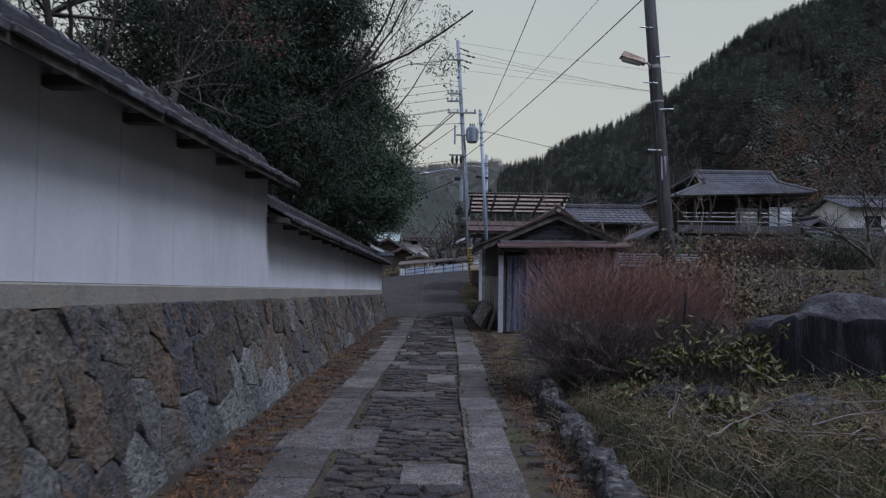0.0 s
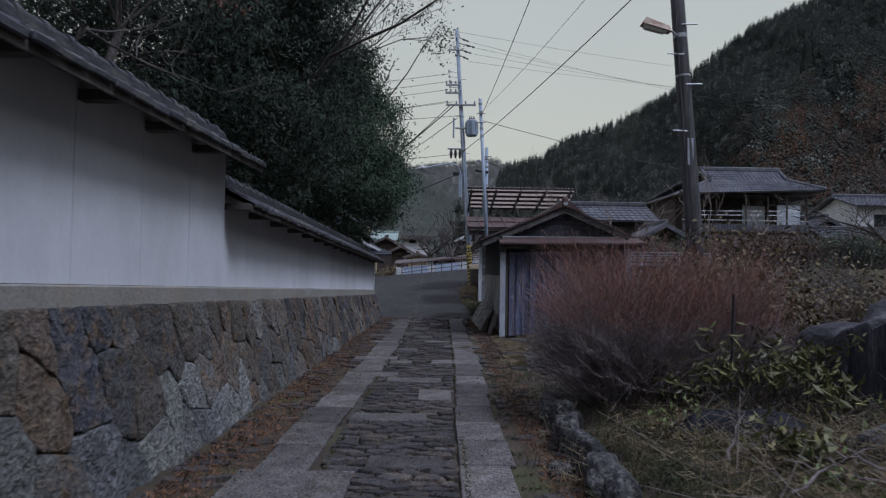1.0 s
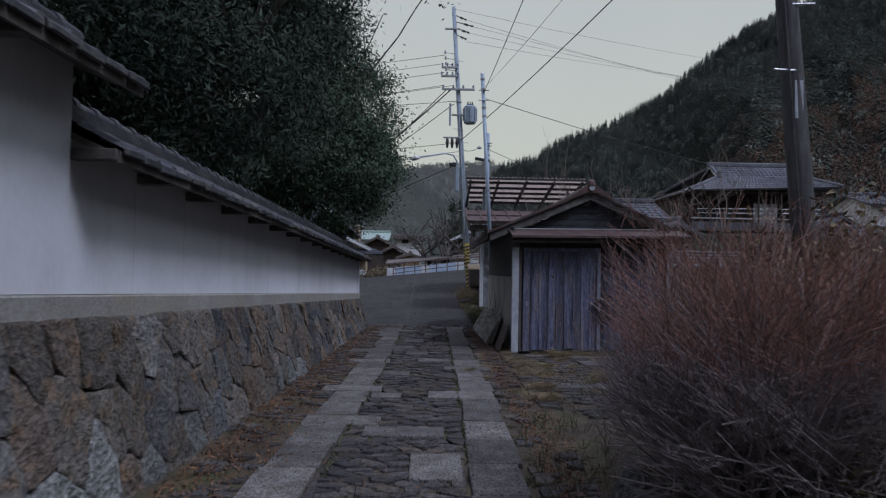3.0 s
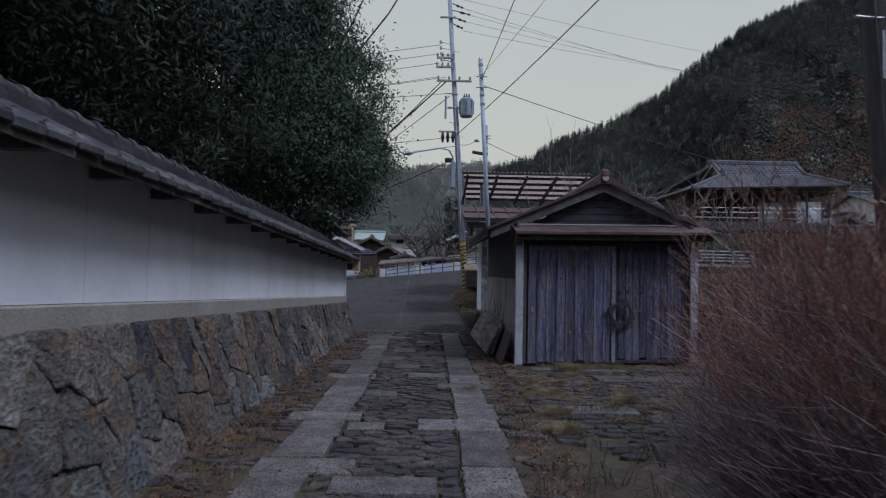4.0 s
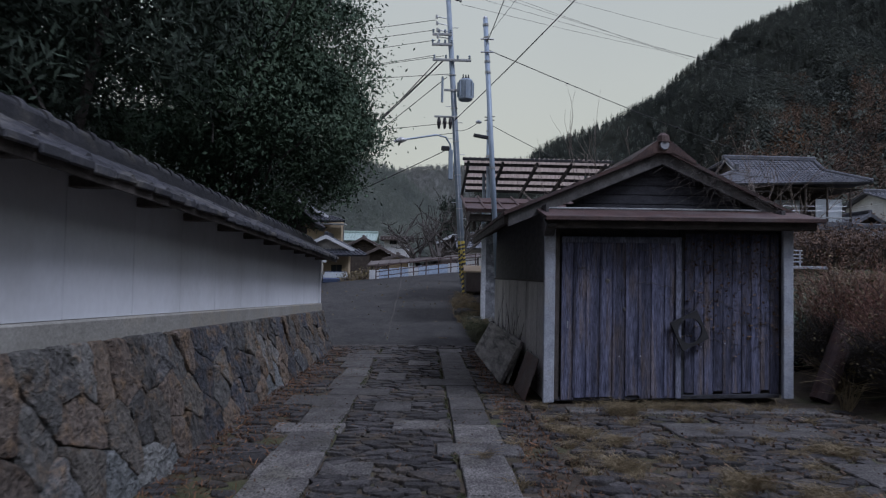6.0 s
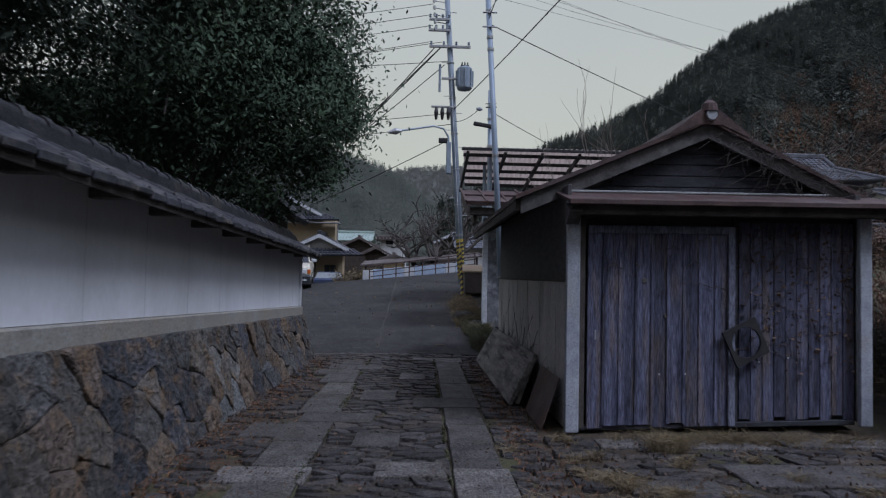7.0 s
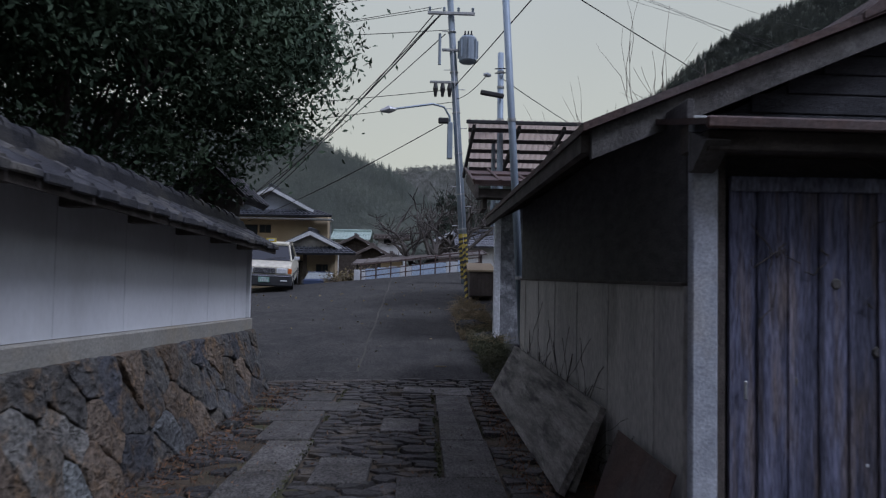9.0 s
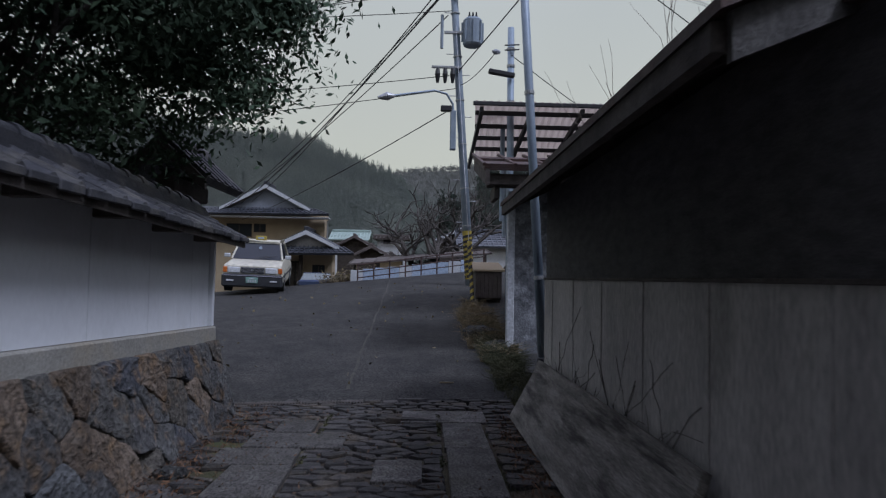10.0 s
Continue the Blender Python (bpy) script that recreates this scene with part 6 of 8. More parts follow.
# fence along the crest, sheeting behind it
fn = thing("crest_fence", "rusty brown rail fence along the crest of the road", "fence")
for k in range(9):
    t = k / 8
    x, y_ = -2.15 + 4.4 * t, 38.3 + 0.2 * t
    z = float(road_z(x, y_))
    part("post", MB().box(x - 0.025, x + 0.025, y_ - 0.025, y_ + 0.025, z - 0.1, 1.80 + 0.62 * t, 0.005), M_RUST, fn)
for dz in (0.0, -0.25, -0.45):
    part("rail", MB().tube([(-2.15, 38.27, 1.76 + dz), (2.3, 38.47, 2.40 + dz)], 0.022, 6), M_RUST, fn)
M_BLUE = mat("pale_blue_sheet", (0.30, 0.38, 0.50), (0.42, 0.50, 0.62), 2, 0.6, 0.2, 20)
tp = thing("blue_sheet", "pale blue plastic sheeting stretched behind a fence", "sheeting")
for k in range(10):
    x = -2.6 + 0.46 * k
    part("sheet_panel", MB().box(x, x + 0.45, 40.2 + 0.02 * (k % 2), 40.24 + 0.02 * (k % 2), 0.6, 1.60 + 0.05 * k, 0.01), M_BLUE if k % 4 else M_TRIM, tp)
M_NAVY = mat("dark_blue_paint", (0.03, 0.045, 0.09), (0.05, 0.07, 0.13), 2, 0.4, 0.0)
bc = thing("parked_car", "small dark blue car parked in front of a house", "car")
part("body", MB().box(-6.75, -5.0, 52.0, 54.6, 0.72, 1.12, 0.1), M_NAVY, bc)
# sky reflection on the car windows put in as a pale matte colour
part("cabin", MB().prism([(-6.65, 1.12), (-6.45, 1.48), (-5.3, 1.48), (-5.1, 1.12)], 1, 52.2, 54.2), M_CURTAIN_REFL, bc, "windows coloured pale in place of a sky reflection")
part("roof", MB().box(-6.5, -5.25, 52.2, 54.2, 1.48, 1.53, 0.02), M_NAVY, bc)
for x in (-6.85, -5.5):
    part("wheel", MB().tube([(x, 52.5, 0.75), (x + 0.18, 52.5, 0.75)], 0.28, 14), M_BLACK, bc)
# long low sheet roof behind the sheeting
lr = thing("sheet_roof", "long low brown sheet roof on posts behind the fence", "roof")
part("deck", MB().add([(-2.75, 40.5, 1.78), (2.75, 40.5, 2.30), (2.75, 42.6, 2.52), (-2.75, 42.6, 2.0), (-2.75, 40.5, 1.84), (2.75, 40.5, 2.36), (2.75, 42.6, 2.58), (-2.75, 42.6, 2.06)], [(0, 1, 2, 3), (4, 5, 6, 7), (0, 1, 5, 4), (1, 2, 6, 5), (2, 3, 7, 6), (3, 0, 4, 7)]), M_BROWNROOF, lr)
for k in range(12):
    x = -2.7 + 0.49 * k
    part("batten", MB().tube([(x, 40.48, 1.85 + 0.0945 * (x + 2.75)), (x, 42.6, 2.07 + 0.0945 * (x + 2.75))], 0.025, 5), M_BROWNROOF, lr)
for x in (-2.6, 0.0, 2.6):
    part("post", MB().tube([(x, 41.6, 0.2), (x, 41.6, 1.88 + 0.0945 * (x + 2.75))], 0.05, 8), M_OLDWOOD, lr)
# railing and retaining wall on the right
rl = thing("white_railing", "white tubular steel railing on top of a stone retaining wall", "railing")
for k in range(9):
    x = 5.2 + 0.66 * k
    part("post", MB().tube([(x, 27.25, 1.85), (x, 27.25, 2.31)], 0.025, 8), M_POSTWHITE, rl)
for z in (2.31, 2.20, 2.10, 2.0):
    part("rail", MB().tube([(5.1, 27.25, z), (10.55, 27.25, z)], 0.02, 8), M_POSTWHITE, rl)
part("kerb", MB().box(5.0, 11.2, 27.1, 27.4, 1.80, 1.88, 0.01), M_POSTWHITE, rl)
# dark strip added in place of the shaded gap beneath the railing
part("beam", MB().box(5.0, 11.0, 27.16, 27.38, 1.45, 1.80, 0.02), M_BROWNWOOD, rl, "dark strip for the shaded gap under the platform edge")


# ---- taxi ----
M_CREAM = mat("cream_car_paint", (0.52, 0.49, 0.40), (0.58, 0.55, 0.45), 1, 0.35, 0.0, 8, spec=0.6)
M_BUMPER = mat("dark_bumper", (0.03, 0.032, 0.037), (0.045, 0.047, 0.052), 3, 0.55, 0.0)
M_CHROME = mat("chrome", (0.55, 0.56, 0.58), (0.7, 0.71, 0.73), 3, 0.2, 0.0, metal=1.0)
M_AMBER = mat("amber_lens", (0.5, 0.12, 0.02), (0.6, 0.17, 0.03), 3, 0.3, 0.0)
M_HEADL = mat("headlamp_glass", (0.55, 0.57, 0.60), (0.72, 0.74, 0.77), 18, 0.15, 0.0, spec=0.8)
M_TYRE = mat("tyre_rubber", (0.02, 0.02, 0.02), (0.035, 0.035, 0.035), 8, 0.85, 0.2)
M_PLATE = mat("number_plate", (0.20, 0.34, 0.30), (0.24, 0.40, 0.35), 3, 0.5, 0.0)
car = thing("taxi", "cream sedan taxi with a dark bumper and yellow roof sign", "car", m=pose(-4.80, 34.4, float(road_z(-4.8, 34.5)), 4.0, 1.5, 8))


def loft(sections):
    """Rings of eight points, one for each cross-section (y, half width, low, high, tuck), joined along the car."""
    vs, fs = [], []
    for y, w, z0, z1, tk in sections:
        vs += [(-w + 0.05, y, z0), (-w, y, z0 + 0.12), (-w, y, (z0 + z1) / 2 + 0.1), (-w + tk, y, z1 - 0.03), (-w + tk + 0.08, y, z1), (w - tk - 0.08, y, z1), (w - tk, y, z1 - 0.03), (w, y, (z0 + z1) / 2 + 0.1), (w, y, z0 + 0.12), (w - 0.05, y, z0)]
    k = 10
    for i in range(len(sections) - 1):
        for j in range(k):
            fs.append((i * k + j, i * k + (j + 1) % k, (i + 1) * k + (j + 1) % k, (i + 1) * k + j))
    fs.append(tuple(range(k)))
    fs.append(tuple(range((len(sections) - 1) * k, len(sections) * k)))
    return MB().add(vs, fs)


part("body", loft([(0.05, 0.80, 0.30, 0.80, 0.03), (0.12, 0.84, 0.25, 0.85, 0.04), (0.6, 0.845, 0.22, 0.90, 0.07), (1.35, 0.845, 0.2, 0.96, 0.08), (3.6, 0.845, 0.2, 0.98, 0.08), (4.4, 0.84, 0.22, 0.95, 0.08), (4.62, 0.80, 0.3, 0.90, 0.06)]), M_CREAM, car, "cream painted body", smooth=False)
gl = MB()
gv = []
for y, w, z in ((1.15, 0.74, 0.955), (1.78, 0.60, 1.46), (3.2, 0.60, 1.46), (3.9, 0.72, 0.96)):
    gv += [(-w, y, z), (w, y, z)]
gl.add(gv, [(0, 1, 3, 2), (4, 5, 7, 6), (0, 2, 4, 6), (1, 3, 5, 7)])
part("cabin_glass", gl, M_GLASS, car, "dark window glass")
part("roof", loft([(1.72, 0.63, 1.43, 1.50, 0.02), (2.0, 0.66, 1.43, 1.53, 0.04), (3.0, 0.66, 1.43, 1.53, 0.04), (3.25, 0.63, 1.43, 1.49, 0.02)]), M_CREAM, car)
for s in (-1, 1):
    part("front_pillar", MB().tube([(s * 0.745, 1.13, 0.95), (s * 0.615, 1.78, 1.46)], 0.03, 6), M_CREAM, car)
    part("rear_pillar", MB().tube([(s * 0.73, 3.9, 0.95), (s * 0.61, 3.2, 1.46)], 0.06, 6), M_CREAM, car)
    part("centre_pillar", MB().tube([(s * 0.755, 2.5, 0.95), (s * 0.615, 2.5, 1.46)], 0.03, 6), M_BUMPER, car)
    part("headlight", MB().box(s * 0.52 - 0.17, s * 0.52 + 0.17, 0.02, 0.08, 0.60, 0.77, 0.02), M_HEADL, car, "clear rectangular headlight")
    part("indicator", MB().box(s * 0.765 - 0.06, s * 0.765 + 0.06, 0.035, 0.14, 0.60, 0.77, 0.02), M_AMBER, car, "orange indicator")
    part("wing_mirror", MB().box(s * 0.90 - 0.09, s * 0.90 + 0.09, 1.25, 1.33, 0.98, 1.10, 0.02), M_TRIM, car, "pale wing mirror")
    part("wiper", MB().tube([(s * 0.1, 1.12, 0.985), (s * 0.1 + 0.45, 1.25, 1.07)], 0.008, 5), M_BLACK, car)
    part("fog_lamp", MB().box(s * 0.6 - 0.1, s * 0.6 + 0.1, -0.085, -0.072, 0.37, 0.41, 0.01), M_HEADL, car)
    for y in (0.85, 3.55):
        wh = part("wheel", MB().tube([(s * 0.86, y, 0.30), (s * 0.66, y, 0.30)], [0.30, 0.30], 24), M_TYRE, car, "black tyre")
        part("rim", MB().tube([(s * 0.868, y, 0.30), (s * 0.84, y, 0.30)], [0.17, 0.19], 18), M_CHROME, wh)
    part("side_trim", MB().box(s * 0.848 - 0.012, s * 0.848 + 0.012, 0.3, 4.4, 0.5, 0.56, 0.006), M_BUMPER, car)
grille = part("grille", MB().box(-0.33, 0.33, 0.015, 0.07, 0.60, 0.77, 0.015), M_BUMPER, car, "dark chrome-edged grille")
for k in range(5):
    part("grille_bar", MB().box(-0.32, 0.32, 0.006, 0.014, 0.622 + 0.03 * k, 0.627 + 0.03 * k, 0.002), M_STEEL, grille)
part("badge", MB().tube([(0, 0.004, 0.69), (0, -0.002, 0.69)], 0.04, 12), M_CHROME, grille)
part("bumper", MB().box(-0.845, 0.845, -0.07, 0.30, 0.20, 0.575, 0.05), M_BUMPER, car, "deep dark bumper")
part("bumper_strip", MB().box(-0.82, 0.82, -0.078, -0.066, 0.52, 0.535, 0.003), M_CHROME, car)
plate = part("plate", MB().box(-0.165, 0.165, -0.092, -0.072, 0.33, 0.495, 0.006), M_PLATE, car, "green plate with pale bars")
part("plate_bar", MB().box(-0.07, 0.07, -0.098, -0.0925, 0.445, 0.475, 0.002), M_TRIM, plate)
for k in range(4):
    part("plate_bar", MB().box(-0.11 + 0.065 * k, -0.07 + 0.065 * k, -0.098, -0.0925, 0.35, 0.425, 0.002), M_TRIM, plate)
sg = part("roof_sign", MB().prism([(1.95, 1.53), (1.98, 1.66), (2.12, 1.66), (2.15, 1.53)], 0, -0.16, 0.16), M_YELLOW, car, "yellow roof sign")
part("sign_bar", MB().box(-0.09, 0.09, 1.942, 1.952, 1.57, 1.62, 0.002), M_BLUE, sg)
part("shade_disc", MB().tube([(0.05, 1.5, 1.30), (0.05, 1.49, 1.30)], 0.05, 12), M_BLUE, car)


# ---- rocks ----
M_ROCK = mat("lichened_rock", (0.03, 0.03, 0.031), (0.085, 0.084, 0.08), 4, 0.9, 0.9, 25, c3=(0.22, 0.225, 0.205), c3scale=14, c3amt=0.55, grain=0.6, crisp=0.15, spec=0.15, bumpd=0.04)
M_BOULDER = mat("weathered_boulder", (0.035, 0.035, 0.038), (0.085, 0.085, 0.09), 3, 0.9, 0.9, 18, c3=(0.15, 0.15, 0.155), c3scale=3.5, c3amt=0.6, grain=0.5, spec=0.15, bumpd=0.05)
M_DARKROCK = mat("dark_rock_and_face_shade", (0.010, 0.011, 0.014), (0.026, 0.027, 0.031), 2.5, 0.9, 0.6, 20, c3=(0.07, 0.07, 0.075), c3scale=2.5, c3amt=0.3, bumpd=0.02, stretch=(3, 3, 0.5), spec=0.08)


def rock(label, x, y, z, sx, sy, sz, rz, seed, material=M_ROCK, cut=1.0, group="", name="rock"):
    bm = bmesh.new()
    bmesh.ops.create_icosphere(bm, subdivisions=4, radius=1)
    for v in bm.verts:
        p = v.co.copy()
        n1 = noise.noise(p * 1.1 + Vector((seed, 0, 0))) * 0.35 + noise.noise(p * 2.7 + Vector((0, seed, 0))) * 0.16 + noise.noise(p * 7 + Vector((0, 0, seed))) * 0.05
        q = Vector([math.copysign(abs(c) ** 0.7, c) for c in p])
        q = q * (1 + n1)
        q.y = q.y if q.y > -cut else -cut + (q.y + cut) * 0.12
        v.co = (q.x * sx, q.y * sy, max(q.z, -0.5) * sz)
    me = bpy.data.meshes.new(name)
    bm.to_mesh(me)
    bm.free()
    me.materials.append(material)
    me.polygons.foreach_set("use_smooth", [True] * len(me.polygons))
    ob = tagged(new(name, me), label, "rock", group)
    ob.matrix_basis = pose(x, y, z, 0, 0, rz)
    return ob


boulder = rock("large upright garden boulder with shade coloured into its flat face", 4.90, 7.9, 0.40, 1.05, 0.62, 0.84, -8, 3.3, M_BOULDER, 0.60, name="boulder")
# shade of the flat front put in as a darker second material
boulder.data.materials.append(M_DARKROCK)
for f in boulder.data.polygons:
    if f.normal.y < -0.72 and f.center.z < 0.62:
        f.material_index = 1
rock("long low grey garden rock among shrubs", 2.55, 7.0, 0.10, 0.55, 0.32, 0.22, 4, 8.1, M_DARKROCK)
rock("low grey rock half buried in grass", 3.6, 6.5, 0.1, 0.4, 0.3, 0.2, 20, 5.5)
rk = random.Random(8)
yk = 3.4
while yk < 8.9:
    L = rk.uniform(0.16, 0.34)
    rock("lichen-spotted kerb stone edging the garden", 1.17 + 0.018 * (yk - 4) + rk.uniform(-0.05, 0.05), yk + L, 0.02, rk.uniform(0.10, 0.16), L, rk.uniform(0.11, 0.22), rk.uniform(-12, 12), yk, group="garden kerb stones", name="kerb_stone")
    yk += 2 * L + rk.uniform(-0.02, 0.06)
rock("small stone lying on the lane edge", 0.98, 6.45, -0.03, 0.09, 0.08, 0.08, 30, 1.7)
for x, y, s in ((1.12, 26.6, 0.3), (1.3, 25.4, 0.25), (1.15, 28.4, 0.28)):
    rock("rounded roadside rock in weeds", x, y, float(road_z(x, y)), s, s * 0.8, s * 0.7, 20 * x, y)


# ---- shrubs and grass ----
def twig_shrub(label, x, y, z, rx, ry, h_, n, seed, mats, r0=0.005, levels=3, name="bare_shrub", lean=0.0):
    """Stems fanning out from the ground, forking again and again into fine twigs."""
    r = np.random.RandomState(seed)
    t = thing(name, label, "shrub")
    a = r.uniform(0, 2 * math.pi, n)
    q = np.sqrt(r.uniform(0, 1, n))
    base = np.stack([x + 0.35 * rx * q * np.cos(a), y + 0.35 * ry * q * np.sin(a), np.full(n, z - 0.05)], 1)
    tilt = np.stack([rx * q * np.cos(a) * 0.75 + lean, ry * q * np.sin(a) * 0.75, np.full(n, h_) * np.sqrt(np.clip(1 - 0.72 * q * q, 0.1, 1)) * r.uniform(0.75, 1.0, n)], 1)
    seg0, seg1, rad0, rad1 = [], [], [], []
    p, d, rad = base, tilt / 3.2, np.full(n, r0 * 1.6)
    lev = []
    for k in range(levels + 1):
        e = p + d * r.uniform(0.8, 1.15, (len(p), 1)) + r.normal(0, 0.03, p.shape)
        seg0.append(p), seg1.append(e), rad0.append(rad), rad1.append(rad * 0.75)
        lev.append(np.full(len(p), k))
        if k < levels:
            m_ = 2 if k == 0 else 2 + (k % 2)
            p = np.repeat(e, m_, 0) - np.repeat(d, m_, 0) * r.uniform(0, 0.6, (len(e) * m_, 1))
            L = np.linalg.norm(d, axis=1).repeat(m_)[:, None]
            d = np.repeat(d, m_, 0) * 0.82 + r.normal(0, 0.30, (len(e) * m_, 3)) * L * np.array([1, 1, 0.7])
            rad = np.repeat(rad, m_) * 0.68
    s0, s1 = np.concatenate(seg0), np.concatenate(seg1)
    ra, rb, lv = np.concatenate(rad0), np.concatenate(rad1), np.concatenate(lev)
    ins = ((s1[:, 0] - x) / (rx * 1.12)) ** 2 + ((s1[:, 1] - y) / (ry * 1.12)) ** 2 < 1.0
    ins &= (((s0[:, 0] - x) / (rx * 1.12)) ** 2 + ((s0[:, 1] - y) / (ry * 1.12)) ** 2 < 1.0) & (s1[:, 2] < z + h_ * 1.06) & (s1[:, 2] > z - 0.05)
    s0, s1, ra, rb, lv = s0[ins], s1[ins], ra[ins], rb[ins], lv[ins]
    top = (lv == levels) & (s1[:, 2] > z + h_ * 0.55)
    for sel, mm, nm in ((~top, mats[0], "stem_mass"), (top, mats[1], "tip_mass")):
        if sel.any():
            ob = tagged(new(nm, twig_mesh(nm, s0[sel], s1[sel], ra[sel], rb[sel], mm)), kind="stuff")
            ob.parent = t
    return t, s1[lv == levels]


def leafy(parent, pts_, size, ratio, material, seed, spread=0.05, per=3, droop=0.1, name="foliage"):
    r = np.random.RandomState(seed)
    c = np.repeat(pts_, per, 0) + r.normal(0, spread, (len(pts_) * per, 3))
    ob = new(name, leaf_mesh(name, c, size, ratio, material, r, droop))
    ob.parent = parent


M_RHODO = mat("leathery_leaf", (0.055, 0.062, 0.022), (0.15, 0.145, 0.045), 6, 0.55, 0.0, 30, rand=0.5, island=True)
M_DRYLEAF = mat("yellowing_leaf", (0.09, 0.072, 0.036), (0.18, 0.142, 0.07), 3, 0.7, 0.0, 30, rand=0.5, island=True)
M_GREENLEAF = mat("fresh_green_leaf", (0.07, 0.105, 0.035), (0.15, 0.19, 0.06), 3, 0.5, 0.0, 30, rand=0.4, island=True)
M_STRAW = mat("dry_straw", (0.162, 0.123, 0.068), (0.281, 0.225, 0.132), 3, 0.85, 0.0, 30, rand=0.35, island=True)
M_GRASS = mat("dull_grass", (0.036, 0.044, 0.018), (0.084, 0.080, 0.036), 2, 0.8, 0.0, 30, rand=0.45, island=True)
M_NEEDLE = mat("fallen_needle", (0.14, 0.066, 0.032), (0.24, 0.125, 0.062), 3, 0.85, 0.0, 30, rand=0.4, island=True)
M_LITTER = mat("fallen_leaf", (0.075, 0.045, 0.03), (0.15, 0.095, 0.06), 3, 0.8, 0.0, 30, rand=0.5, island=True)

twig_shrub("rounded bare shrub with fine grey-brown twigs and red tips", 2.0, 8.4, 0.1, 1.0, 1.1, 1.75, 330, 31, (M_TWIG, M_TWIGRED), levels=4)
twig_shrub("bare shrub with dense red-tipped twigs", 2.95, 8.5, 0.12, 0.75, 0.9, 1.6, 200, 32, (M_TWIG, M_TWIGRED), levels=4)
twig_shrub("broad red-tipped twiggy shrub beside the forecourt", 3.45, 10.9, 0.08, 1.3, 1.0, 1.68, 270, 33, (M_TWIG, M_TWIGRED), levels=4)
s_, tips_ = twig_shrub("tall straggling shrub with yellowing leaves", 3.75, 10.0, 0.15, 0.95, 0.75, 1.98, 110, 34, (M_TWIG, M_TWIG), levels=3, name="yellowing_shrub")
leafy(s_, tips_, 0.08, 0.5, M_DRYLEAF, 35, 0.07, 5)
s_, tips_ = twig_shrub("straggling shrub with dull yellow-brown leaves", 5.9, 10.4, 0.2, 1.1, 0.9, 1.75, 90, 36, (M_TWIG, M_TWIG), levels=3, name="yellowing_shrub")
leafy(s_, tips_, 0.07, 0.5, M_DRYLEAF, 37, 0.08, 3)
s_, tips_ = twig_shrub("dark leafy shrub behind the boulder", 6.4, 8.3, 0.2, 1.0, 0.8, 1.5, 60, 38, (M_TWIG, M_TWIG), levels=3, name="leafy_shrub")
leafy(s_, tips_, 0.07, 0.4, M_LEAF, 39, 0.1, 3)
for x, y, s, sd in ((2.85, 7.5, 0.66, 41), (3.35, 7.7, 0.72, 42), (2.5, 6.0, 0.3, 43), (3.75, 7.35, 0.5, 44), (2.35, 7.75, 0.55, 45)):
    s_, tips_ = twig_shrub("rhododendron bush with long drooping green and yellow leaves", x, y, 0.1, s * 0.75, s * 0.7, s * 1.45, 14, sd, (M_BARK, M_BARK), r0=0.008, levels=2, name="rhododendron")
    leafy(s_, tips_[tips_[:, 2] > 0.1 + s * 0.6], 0.115, 0.25, M_RHODO, sd + 1, 0.07, 12, 0.25)
for x, y, rx, h_, sd in ((7.6, 14.5, 1.5, 2.2, 51), (8.6, 18, 1.8, 2.0, 52), (6.6, 17.6, 1.0, 1.6, 53), (9.5, 12.5, 1.6, 2.2, 54), (6.4, 13.2, 0.9, 1.3, 55), (10.2, 22, 2.0, 1.8, 56), (12, 16, 2.2, 2.6, 57)):
    s_, tips_ = twig_shrub("tangled bare scrub on the bank", x, y, 0.15, rx, rx, h_, 110, sd, (M_TWIG, M_TWIG), levels=3, name="bank_scrub", r0=0.006)
    leafy(s_, tips_[:500], 0.06, 0.45, M_DRYLEAF if sd % 2 else M_GREENLEAF, sd + 30, 0.1, 2)

for x, y, rx, h_, sd in ((6.3, 19.2, 0.9, 1.15, 201), (7.6, 20.6, 1.1, 1.3, 202), (6.2, 22.4, 0.9, 1.1, 203), (9.2, 20.0, 1.2, 1.5, 204), (7.8, 23.8, 1.2, 1.25, 205), (9.8, 24.6, 1.3, 1.4, 206), (6.0, 25.2, 0.8, 1.1, 207), (11.5, 21.5, 1.4, 1.8, 208), (8.0, 17.0, 0.9, 1.1, 209)):
    s_, tips_ = twig_shrub("dark leafy shrub crowding the bank", x, y, 0.2, rx, rx * 0.9, h_, 70, sd, (M_TWIG, M_TWIG), levels=3, name="bank_shrub", r0=0.006)
    leafy(s_, tips_, 0.085, 0.42, (M_LEAF, M_DRYLEAF, M_GREENLEAF)[sd % 3] if sd % 2 else M_LEAF, sd + 40, 0.10, 4)

for x, y, rx, h_, sd in ((5.7, 16.4, 0.8, 1.5, 231), (6.3, 15.3, 0.8, 1.3, 232), (5.9, 17.8, 0.8, 1.7, 233), (5.3, 13.4, 0.7, 1.1, 234)):
    s_, tips_ = twig_shrub("dense brown leafless scrub beside the shed", x, y, 0.1, rx, rx, h_, 160, sd, (M_BARK, M_TWIGRED), levels=4, name="brown_scrub", r0=0.006)
    leafy(s_, tips_[::4], 0.05, 0.45, M_DRYLEAF, sd + 20, 0.08, 2)


